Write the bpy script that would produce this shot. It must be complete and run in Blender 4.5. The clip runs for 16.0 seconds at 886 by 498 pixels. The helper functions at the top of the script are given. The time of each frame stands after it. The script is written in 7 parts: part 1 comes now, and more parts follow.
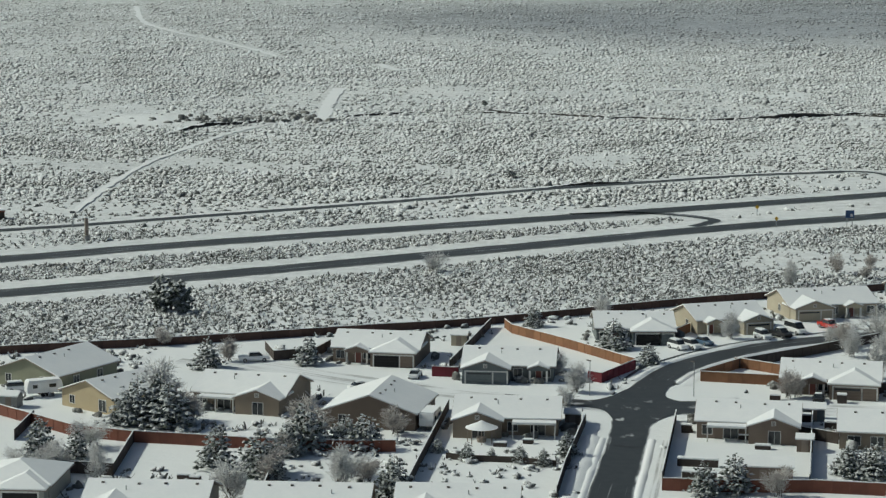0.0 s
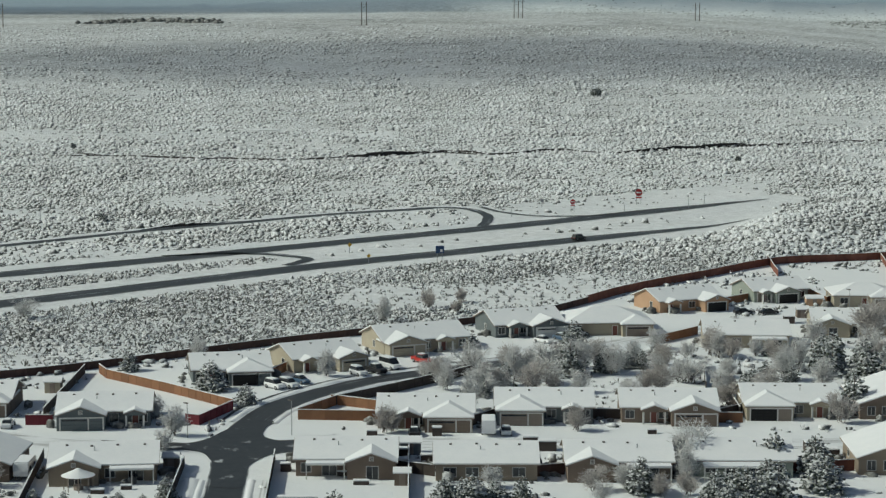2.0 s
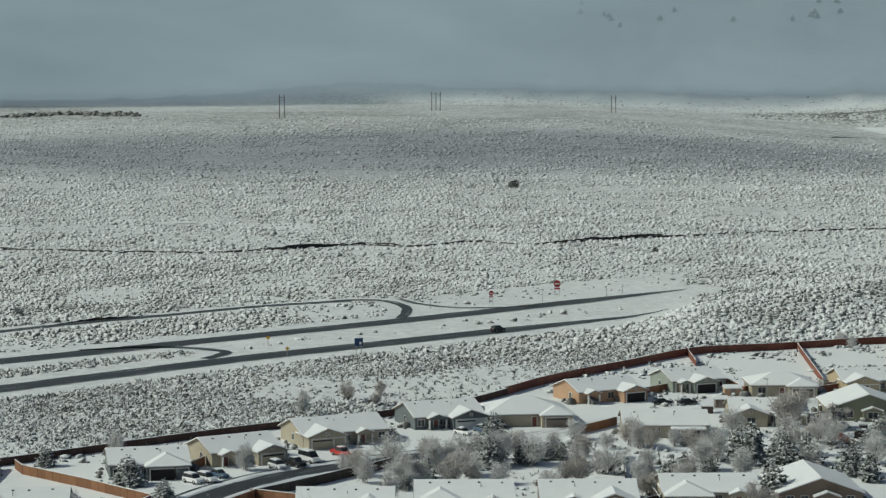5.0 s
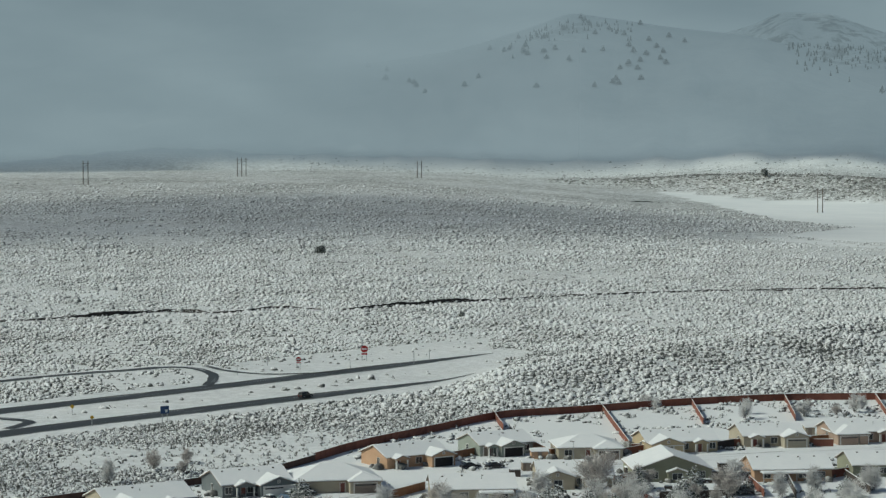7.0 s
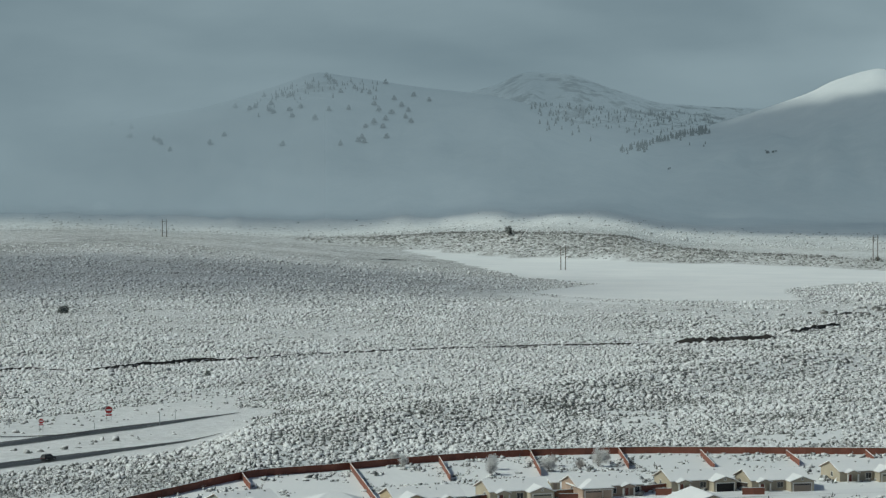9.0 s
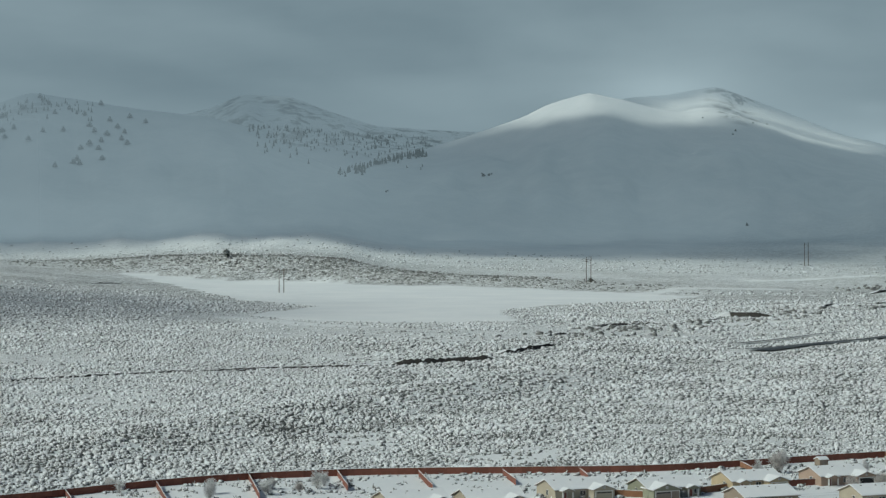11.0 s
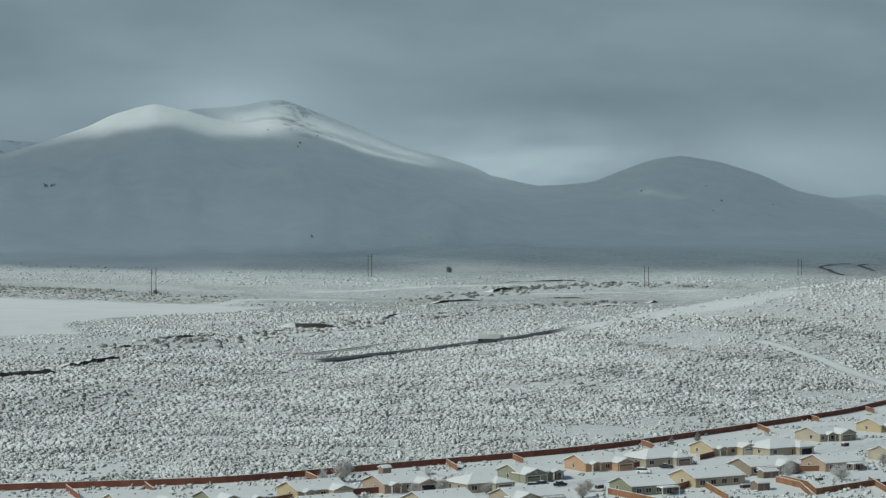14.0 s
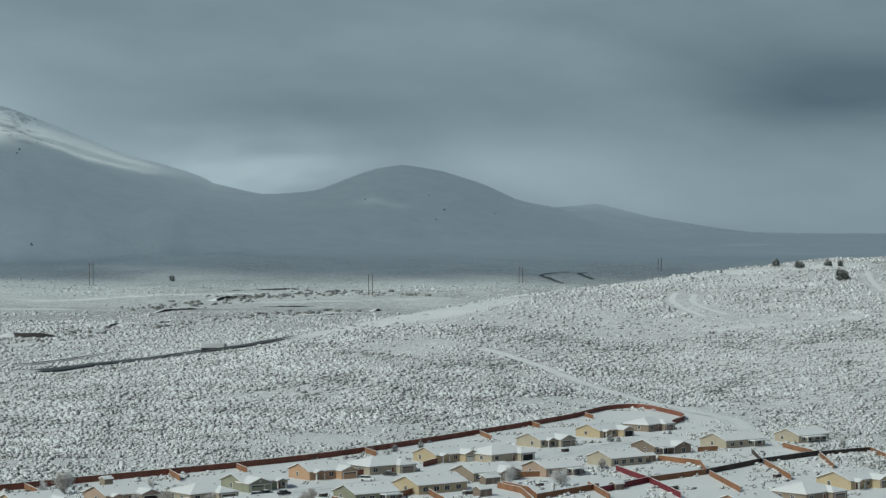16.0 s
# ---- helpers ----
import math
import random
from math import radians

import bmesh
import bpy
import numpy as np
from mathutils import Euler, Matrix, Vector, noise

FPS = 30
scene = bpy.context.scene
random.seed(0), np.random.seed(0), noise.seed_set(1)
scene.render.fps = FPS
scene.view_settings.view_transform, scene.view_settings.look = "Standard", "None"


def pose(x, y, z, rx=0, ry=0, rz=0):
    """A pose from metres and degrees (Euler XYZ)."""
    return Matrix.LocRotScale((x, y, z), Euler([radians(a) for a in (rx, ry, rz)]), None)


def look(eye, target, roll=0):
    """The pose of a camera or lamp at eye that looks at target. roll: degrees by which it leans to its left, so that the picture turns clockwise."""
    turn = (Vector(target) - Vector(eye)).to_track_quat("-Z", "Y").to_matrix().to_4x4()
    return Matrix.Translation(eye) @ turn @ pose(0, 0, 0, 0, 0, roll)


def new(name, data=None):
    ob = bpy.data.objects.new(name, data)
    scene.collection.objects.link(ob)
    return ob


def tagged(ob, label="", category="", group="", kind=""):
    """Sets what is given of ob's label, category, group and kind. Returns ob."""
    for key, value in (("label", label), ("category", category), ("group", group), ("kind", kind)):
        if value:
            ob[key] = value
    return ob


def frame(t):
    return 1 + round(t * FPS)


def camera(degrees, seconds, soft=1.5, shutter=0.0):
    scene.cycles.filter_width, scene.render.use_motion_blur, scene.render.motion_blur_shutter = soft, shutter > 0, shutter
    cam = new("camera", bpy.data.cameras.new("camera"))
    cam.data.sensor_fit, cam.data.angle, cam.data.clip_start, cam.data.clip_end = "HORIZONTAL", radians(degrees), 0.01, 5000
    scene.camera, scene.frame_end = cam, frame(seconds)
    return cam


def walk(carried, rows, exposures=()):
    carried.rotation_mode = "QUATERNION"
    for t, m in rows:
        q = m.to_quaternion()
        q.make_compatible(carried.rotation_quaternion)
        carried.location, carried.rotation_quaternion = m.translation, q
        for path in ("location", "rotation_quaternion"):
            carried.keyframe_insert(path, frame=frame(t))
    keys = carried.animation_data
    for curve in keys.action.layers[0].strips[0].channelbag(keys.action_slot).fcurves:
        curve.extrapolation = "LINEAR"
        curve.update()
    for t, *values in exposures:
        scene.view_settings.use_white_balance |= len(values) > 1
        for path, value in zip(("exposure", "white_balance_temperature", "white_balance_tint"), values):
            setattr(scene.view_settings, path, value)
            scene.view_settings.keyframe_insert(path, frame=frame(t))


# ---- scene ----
# ---------- camera: it stands high over the town and turns ----------
EYE = 78.0
cam = camera(23.41, 16.0, soft=1.35)


def aim(t, az, pitch, roll):
    return t, pose(0, 0, EYE, 90 + pitch, 0, -az) @ pose(0, 0, 0, 0, 0, -roll)


walk(cam, [
    aim(0.0, 0.032, -8.373, -0.049), aim(0.5, 2.794, -8.130, -0.045), aim(1.0, 5.543, -7.856, -0.067),
    aim(1.5, 8.292, -7.570, -0.080), aim(2.0, 10.980, -7.281, -0.072), aim(2.5, 12.038, -6.982, -0.058),
    aim(3.0, 12.039, -6.619, -0.034), aim(3.2, 12.036, -6.445, -0.030), aim(4.2, 12.240, -5.540, 0.005),
    aim(5.3, 13.738, -4.541, 0.037), aim(5.5, 14.183, -4.357, 0.050), aim(6.0, 15.489, -3.909, 0.048),
    aim(6.5, 16.854, -3.483, 0.045), aim(7.0, 18.353, -3.067, 0.060), aim(7.5, 20.005, -2.677, 0.060),
    aim(8.0, 21.639, -2.246, 0.064), aim(8.2, 22.307, -2.078, 0.070), aim(9.2, 25.850, -1.390, 0.070),
    aim(10.3, 29.833, -1.000, 0.060), aim(10.5, 30.657, -0.963, 0.060), aim(11.0, 32.683, -0.920, 0.078),
    aim(11.5, 34.701, -0.870, 0.095), aim(12.0, 36.610, -0.826, 0.078), aim(12.5, 38.476, -0.781, 0.063),
    aim(13.0, 40.385, -0.730, 0.055), aim(13.5, 42.348, -0.674, 0.026), aim(14.0, 44.288, -0.617, -0.015),
    aim(14.5, 46.244, -0.565, -0.040), aim(15.0, 48.196, -0.496, -0.065), aim(15.5, 50.091, -0.439, -0.100),
    aim(16.0, 51.672, -0.382, -0.109),
], exposures=[(0.0, -0.39, 6270, 0), (3.2, -0.48, 6260, 0), (5.5, -0.50, 6260, 0), (7.0, -0.52, 6180, 0), (11.0, -0.58, 5980, 0), (16.0, -0.64, 5950, 0)])

# ---------- world and sun ----------
SUN_AZ, SUN_EL = -80.0, 39.0
world = bpy.data.worlds.new("world")
scene.world = world
world.use_nodes = True
wn = world.node_tree.nodes
sky = wn.new("ShaderNodeTexSky")
sky.sky_type = 'NISHITA'
sky.sun_disc = False
sky.sun_elevation, sky.sun_rotation = radians(SUN_EL), radians(SUN_AZ)
sky.dust_density = 3.0
wn["Background"].inputs["Strength"].default_value = 0.064
world.node_tree.links.new(sky.outputs[0], wn["Background"].inputs[0])
sun_data = bpy.data.lights.new("sun", 'SUN')
sun_data.energy, sun_data.angle, sun_data.color = 3.4, radians(1.2), (0.985, 0.95, 0.83)
sun = new("sun", sun_data)
sa, se = radians(SUN_AZ), radians(SUN_EL)
sun.matrix_world = look((math.sin(sa) * math.cos(se) * 3000, math.cos(sa) * math.cos(se) * 3000, math.sin(se) * 3000), (0, 0, 0))


# ---------- materials ----------
def shader(name):
    m = bpy.data.materials.new(name)
    m.use_nodes = True
    return m, m.node_tree.nodes, m.node_tree.links, m.node_tree.nodes["Principled BSDF"]


def mix(N, L, fac, a, b):
    n = N.new("ShaderNodeMix")
    n.data_type = 'RGBA'
    for k, v in ((0, fac), (6, a), (7, b)):
        if isinstance(v, (int, float, tuple)):
            n.inputs[k].default_value = v if not isinstance(v, tuple) else (*v, 1.0)
        else:
            L.new(v, n.inputs[k])
    return n.outputs[2]


def grain(N, L, scale, detail=4.0, coord="Object", stretch=None, rough=0.6):
    c = N.new("ShaderNodeTexCoord")
    src = c.outputs[coord]
    if stretch:
        mp = N.new("ShaderNodeMapping")
        mp.inputs["Scale"].default_value = stretch
        L.new(src, mp.inputs[0])
        src = mp.outputs[0]
    n = N.new("ShaderNodeTexNoise")
    n.inputs["Scale"].default_value, n.inputs["Detail"].default_value, n.inputs["Roughness"].default_value = scale, detail, rough
    L.new(src, n.inputs["Vector"])
    return n.outputs["Fac"]


def ramp(N, L, src, lo, hi):
    r = N.new("ShaderNodeMapRange")
    r.inputs["From Min"].default_value, r.inputs["From Max"].default_value = lo, hi
    L.new(src, r.inputs[0])
    return r.outputs[0]


def math_node(N, L, op, a, b):
    n = N.new("ShaderNodeMath")
    n.operation = op
    for k, v in ((0, a), (1, b)):
        if isinstance(v, (int, float)):
            n.inputs[k].default_value = v
        else:
            L.new(v, n.inputs[k])
    return n.outputs[0]


def bump(N, L, bsdf, height, strength, distance):
    b = N.new("ShaderNodeBump")
    b.inputs["Strength"].default_value, b.inputs["Distance"].default_value = strength, distance
    L.new(height, b.inputs["Height"])
    L.new(b.outputs[0], bsdf.inputs["Normal"])


def surface(name, c1, c2, big=0.4, fine=8.0, rough=0.8, relief=0.01, metal=0.0, stretch=None, vary=0.0):
    """Two-tone surface: broad stains and fine grain, with some relief."""
    m, N, L, b = shader(name)
    f = math_node(N, L, 'ADD', math_node(N, L, 'MULTIPLY', grain(N, L, big, 3.0), 0.6), math_node(N, L, 'MULTIPLY', grain(N, L, fine, 5.0, stretch=stretch), 0.4))
    col = mix(N, L, ramp(N, L, f, 0.32, 0.68), c1, c2)
    if vary:
        o = N.new("ShaderNodeObjectInfo")
        col = mix(N, L, math_node(N, L, 'MULTIPLY', o.outputs["Random"], vary), col, (c1[0] * 0.35, c1[1] * 0.35, c1[2] * 0.35))
    L.new(col, b.inputs["Base Color"])
    b.inputs["Roughness"].default_value, b.inputs["Metallic"].default_value = rough, metal
    if relief:
        bump(N, L, b, grain(N, L, fine, 4.0), 0.5, relief)
    return m


def snowy(name, c1, c2, lo, hi, fine=2.0, snow=(0.80, 0.82, 0.84), patch=1.2):
    """A surface on which snow lies where it faces up, broken by noise."""
    m, N, L, b = shader(name)
    base = mix(N, L, ramp(N, L, grain(N, L, fine, 4.0), 0.35, 0.65), c1, c2)
    g = N.new("ShaderNodeNewGeometry")
    sx = N.new("ShaderNodeSeparateXYZ")
    L.new(g.outputs["Normal"], sx.inputs[0])
    up = math_node(N, L, 'ADD', sx.outputs[2], math_node(N, L, 'MULTIPLY', math_node(N, L, 'SUBTRACT', grain(N, L, patch, 3.0), 0.5), 1.1))
    L.new(mix(N, L, ramp(N, L, up, lo, hi), base, snow), b.inputs["Base Color"])
    b.inputs["Roughness"].default_value = 0.85
    return m


SNOW = surface("snow", (0.78, 0.80, 0.82), (0.84, 0.85, 0.86), 0.15, 3.0, 0.7, 0.03)
ROOF_SNOW = surface("roof_snow", (0.78, 0.80, 0.82), (0.85, 0.86, 0.87), 0.3, 2.0, 0.65, 0.02)
SHINGLE = surface("shingle", (0.10, 0.09, 0.085), (0.16, 0.14, 0.13), 0.5, 6.0)
TRIM = surface("trim", (0.62, 0.61, 0.58), (0.72, 0.71, 0.68), 0.6, 9.0, 0.6, 0)
FASCIA = surface("fascia", (0.22, 0.18, 0.15), (0.30, 0.25, 0.21), 0.6, 9.0, 0.7, 0)
CONCRETE = surface("concrete", (0.33, 0.32, 0.30), (0.45, 0.44, 0.42), 0.3, 4.0)
# near-black paint for the shade inside an open garage
DARK = surface("interior_shade_paint", (0.012, 0.012, 0.013), (0.022, 0.021, 0.02), 0.6, 4.0, 0.9, 0)
WALLS = {
    "tan": ((0.235, 0.19, 0.145), (0.28, 0.23, 0.18)), "cream": ((0.37, 0.325, 0.25), (0.43, 0.385, 0.30)),
    "yellow": ((0.42, 0.34, 0.22), (0.48, 0.395, 0.26)), "orange": ((0.42, 0.265, 0.165), (0.48, 0.315, 0.205)),
    "green": ((0.23, 0.235, 0.17), (0.28, 0.285, 0.21)), "greygreen": ((0.255, 0.285, 0.25), (0.30, 0.33, 0.295)),
    "brown": ((0.18, 0.138, 0.108), (0.22, 0.172, 0.138)), "slate": ((0.115, 0.135, 0.142), (0.15, 0.17, 0.178)),
    "pink": ((0.36, 0.265, 0.205), (0.42, 0.315, 0.25)), "grey": ((0.26, 0.26, 0.245), (0.32, 0.32, 0.30)),
}
WALL_MATS = {k: surface("stucco_" + k, a, b, 0.5, 12.0, 0.9, 0.01) for k, (a, b) in WALLS.items()}
DOOR_PAINT = surface("door_paint", (0.16, 0.05, 0.04), (0.20, 0.07, 0.05), 1.0, 9.0, 0.5, 0)
FENCE_RED = surface("fence_red", (0.20, 0.075, 0.05), (0.27, 0.105, 0.07), 0.5, 5.0, 0.85, 0.01, stretch=(7, 7, 0.6), vary=0.35)
FENCE_ORANGE = surface("fence_cedar", (0.26, 0.125, 0.065), (0.33, 0.165, 0.085), 0.5, 5.0, 0.85, 0.01, stretch=(7, 7, 0.6), vary=0.4)
FENCE_WINE = surface("fence_wine", (0.16, 0.018, 0.03), (0.21, 0.03, 0.045), 0.5, 5.0, 0.8, 0.01, stretch=(7, 7, 0.6), vary=0.35)
FENCE_BROWN = surface("fence_brown", (0.085, 0.05, 0.04), (0.125, 0.074, 0.06), 0.5, 5.0, 0.9, 0.01, stretch=(7, 7, 0.6), vary=0.4)
FENCE_DARK = surface("fence_dark_wood", (0.06, 0.048, 0.04), (0.10, 0.08, 0.07), 0.5, 5.0, 0.9, 0.01, stretch=(7, 7, 0.6), vary=0.4)
METAL = surface("galvanised", (0.35, 0.36, 0.37), (0.45, 0.46, 0.47), 1.0, 6.0, 0.45, 0, metal=0.6)
POLE_WOOD = surface("pole_wood", (0.085, 0.065, 0.05), (0.13, 0.10, 0.08), 0.3, 3.0, 0.9, 0.01)
BARK = surface("bark", (0.09, 0.075, 0.065), (0.15, 0.13, 0.115), 0.5, 8.0, 0.9, 0.02)


def make_glass():
    m, N, L, b = shader("window_glass")
    L.new(mix(N, L, ramp(N, L, grain(N, L, 0.7, 2.0), 0.3, 0.7), (0.02, 0.024, 0.028), (0.05, 0.055, 0.06)), b.inputs["Base Color"])
    b.inputs["Roughness"].default_value = 0.08
    return m


GLASS = make_glass()


def make_asphalt(name, dark, light, slush):
    """Wet asphalt with slush streaks; the streaks run along the strip's own length coordinate."""
    m, N, L, b = shader(name)
    base = mix(N, L, ramp(N, L, grain(N, L, 0.5, 5.0), 0.3, 0.7), dark, light)
    a = N.new("ShaderNodeAttribute")
    a.attribute_name = "lane"
    n = N.new("ShaderNodeTexNoise")
    n.inputs["Scale"].default_value, n.inputs["Detail"].default_value = 1.0, 4.0
    mp = N.new("ShaderNodeMapping")
    mp.inputs["Scale"].default_value = (0.04, 1.5, 1.0)
    L.new(a.outputs["Vector"], mp.inputs[0])
    L.new(mp.outputs[0], n.inputs["Vector"])
    s = N.new("ShaderNodeSeparateXYZ")
    L.new(a.outputs["Vector"], s.inputs[0])
    f = math_node(N, L, 'ADD', ramp(N, L, n.outputs["Fac"], 0.60, 0.74), math_node(N, L, 'MULTIPLY', ramp(N, L, s.outputs[2], 0.90, 1.03), 1.0))
    n2 = grain(N, L, 0.35, 4.0)
    f = math_node(N, L, 'MULTIPLY', f, ramp(N, L, n2, 0.3, 0.62))
    L.new(mix(N, L, math_node(N, L, 'MINIMUM', f, slush), base, (0.74, 0.76, 0.78)), b.inputs["Base Color"])
    b.inputs["Roughness"].default_value = 0.5
    bump(N, L, b, grain(N, L, 4.0, 3.0), 0.3, 0.02)
    return m


ASPHALT = make_asphalt("asphalt", (0.022, 0.024, 0.026), (0.042, 0.044, 0.046), 0.7)
ASPHALT_FAR = make_asphalt("highway_asphalt", (0.022, 0.023, 0.024), (0.042, 0.043, 0.044), 0.6)


def make_ground():
    """Snow cover; where the brush attribute is high, twiggy sagebrush shows through the snow."""
    m, N, L, b = shader("snow_ground")
    a = N.new("ShaderNodeAttribute")
    a.attribute_name = "brush"
    snow = mix(N, L, ramp(N, L, grain(N, L, 0.02, 4.0), 0.3, 0.7), (0.74, 0.765, 0.785), (0.82, 0.835, 0.845))
    sage = mix(N, L, ramp(N, L, grain(N, L, 0.012, 4.0), 0.35, 0.65), (0.10, 0.103, 0.098), (0.17, 0.168, 0.152))
    f1 = ramp(N, L, grain(N, L, 0.28, 4.0, rough=0.7), 0.42, 0.56)
    f2 = ramp(N, L, grain(N, L, 0.09, 4.0, rough=0.7), 0.36, 0.56)
    f3 = ramp(N, L, grain(N, L, 0.007, 5.0, rough=0.65), 0.30, 0.62)
    k = math_node(N, L, 'MULTIPLY', math_node(N, L, 'ADD', math_node(N, L, 'MULTIPLY', f1, 0.65), math_node(N, L, 'MULTIPLY', f2, 0.35)), math_node(N, L, 'ADD', 0.5, math_node(N, L, 'MULTIPLY', f3, 0.5)))
    col = mix(N, L, math_node(N, L, 'MULTIPLY', k, a.outputs["Fac"]), snow, sage)
    rk = N.new("ShaderNodeAttribute")
    rk.attribute_name = "rock"
    fr = math_node(N, L, 'MULTIPLY', ramp(N, L, grain(N, L, 0.022, 6.0, rough=0.75), 0.50, 0.58), rk.outputs["Fac"])
    col = mix(N, L, fr, col, (0.05, 0.055, 0.05))
    L.new(col, b.inputs["Base Color"])
    b.inputs["Roughness"].default_value = 0.85
    h = math_node(N, L, 'ADD', math_node(N, L, 'MULTIPLY', grain(N, L, 0.25, 5.0, rough=0.7), a.outputs["Fac"]), math_node(N, L, 'MULTIPLY', grain(N, L, 0.5, 4.0), 0.10))
    bump(N, L, b, h, 1.0, 1.8)
    return m


GROUND = make_ground()


def make_twigs():
    """Sage sprigs: each one grey-brown, or bearing snow."""
    m, N, L, b = shader("sage_sprigs")
    g = N.new("ShaderNodeNewGeometry")
    o = g.outputs["Random Per Island"]
    wood = mix(N, L, ramp(N, L, grain(N, L, 1.5, 3.0), 0.35, 0.65), (0.07, 0.072, 0.066), (0.18, 0.178, 0.165))
    L.new(mix(N, L, ramp(N, L, math_node(N, L, 'ADD', o, math_node(N, L, 'MULTIPLY', math_node(N, L, 'SUBTRACT', grain(N, L, 0.05, 4.0), 0.5), 0.9)), 0.62, 0.86), wood, (0.77, 0.79, 0.81)), b.inputs["Base Color"])
    b.inputs["Roughness"].default_value = 0.9
    return m


def make_sage(name, lo, hi, patch, dark=(0.048, 0.05, 0.047), pale=(0.15, 0.15, 0.14)):
    """Low brush: bare twigs, snow on the crown, and the sunward side painted whiter."""
    m, N, L, b = shader(name)
    a = N.new("ShaderNodeAttribute")
    a.attribute_name = "cap"
    wood = mix(N, L, ramp(N, L, grain(N, L, 3.0, 4.0), 0.35, 0.65), dark, pale)
    g = N.new("ShaderNodeNewGeometry")
    side = N.new("ShaderNodeVectorMath")
    side.operation = 'DOT_PRODUCT'
    # points towards the sun: its light is put into the snow colour
    side.inputs[1].default_value = (-0.72, 0.1, 0.5)
    L.new(g.outputs["Normal"], side.inputs[0])
    up = math_node(N, L, 'ADD', math_node(N, L, 'MULTIPLY', a.outputs["Fac"], 0.45), math_node(N, L, 'MULTIPLY', side.outputs["Value"], 0.42))
    up = math_node(N, L, 'ADD', up, math_node(N, L, 'MULTIPLY', math_node(N, L, 'SUBTRACT', grain(N, L, patch, 4.0, rough=0.7), 0.5), 1.5))
    up = math_node(N, L, 'ADD', up, math_node(N, L, 'MULTIPLY', math_node(N, L, 'SUBTRACT', grain(N, L, 0.035, 4.0, rough=0.65), 0.5), 0.9))
    L.new(mix(N, L, ramp(N, L, up, lo, hi), wood, (0.78, 0.80, 0.82)), b.inputs["Base Color"])
    b.inputs["Roughness"].default_value = 0.9
    bump(N, L, b, grain(N, L, patch * 1.5, 3.0), 0.7, 0.25)
    return m


SPRIG = make_twigs()
SAGE = make_sage("sagebrush", 0.22, 0.66, 3.2, (0.085, 0.09, 0.086), (0.19, 0.195, 0.185))
SAGE_MID = make_sage("sagebrush_open", 0.29, 0.66, 1.3, (0.065, 0.07, 0.066), (0.17, 0.175, 0.165))
# copy for the distant belts: paler twigs and lower contrast in the colour
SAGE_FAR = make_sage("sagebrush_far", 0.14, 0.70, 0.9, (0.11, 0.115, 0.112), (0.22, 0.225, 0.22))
SAGE_BARE = make_sage("sagebrush_bare", 0.60, 1.10, 0.9, (0.11, 0.112, 0.108), (0.20, 0.20, 0.19))
NEEDLE = snowy("snowy_needles", (0.03, 0.042, 0.03), (0.07, 0.082, 0.065), 0.38, 1.05, 18.0, (0.70, 0.72, 0.74), 9.0)
FROST = surface("frosted_twigs", (0.50, 0.49, 0.48), (0.80, 0.80, 0.80), 5.0, 30.0, 0.9, 0)
FROST_BROWN = surface("frosted_brown_twigs", (0.33, 0.295, 0.27), (0.68, 0.655, 0.64), 5.0, 30.0, 0.9, 0)
EARTH = surface("bank_earth", (0.022, 0.021, 0.02), (0.06, 0.056, 0.05), 0.05, 0.6, 0.95, 0.1)


# ---------- mesh helpers ----------
def mesh_of(bm, name):
    me = bpy.data.meshes.new(name)
    bm.to_mesh(me)
    bm.free()
    return me


def part(name, bm, material, parent, label=""):
    """Link a bmesh (or a mesh) as one part of a thing."""
    me = mesh_of(bm, name) if isinstance(bm, bmesh.types.BMesh) else bm
    if material is not None and not me.materials:
        me.materials.append(material)
    ob = new(name, me)
    ob.parent = parent
    if label:
        ob["label"] = label
    return ob


def thing(name, label, category, m=None, group="", kind=""):
    ob = new(name)
    ob.empty_display_size = 0.5
    if m is not None:
        ob.matrix_basis = m
    return tagged(ob, label, category, group, kind)


def solid(bm, verts, faces):
    vs = [bm.verts.new(v) for v in verts]
    for f in faces:
        try:
            bm.faces.new([vs[i] for i in f])
        except ValueError:
            pass
    return vs


BOX_FACES = ((0, 3, 2, 1), (4, 5, 6, 7), (0, 1, 5, 4), (1, 2, 6, 5), (2, 3, 7, 6), (3, 0, 4, 7))


def box(bm, x0, x1, y0, y1, z0, z1, m=None):
    v = [Vector(p) for p in ((x0, y0, z0), (x1, y0, z0), (x1, y1, z0), (x0, y1, z0), (x0, y0, z1), (x1, y0, z1), (x1, y1, z1), (x0, y1, z1))]
    solid(bm, [m @ p for p in v] if m is not None else v, BOX_FACES)
    return bm


def rod(bm, p, q, r0, r1, n=6):
    p, q = Vector(p), Vector(q)
    m = (q - p).to_track_quat('Z', 'Y').to_matrix()
    ring = [m @ Vector((math.cos(2 * math.pi * i / n), math.sin(2 * math.pi * i / n), 0)) for i in range(n)]
    vs = solid(bm, [p + r * r0 for r in ring] + [q + r * r1 for r in ring], [(i, (i + 1) % n, n + (i + 1) % n, n + i) for i in range(n)])
    bm.faces.new(list(reversed(vs[:n])))
    bm.faces.new(vs[n:])
    return bm


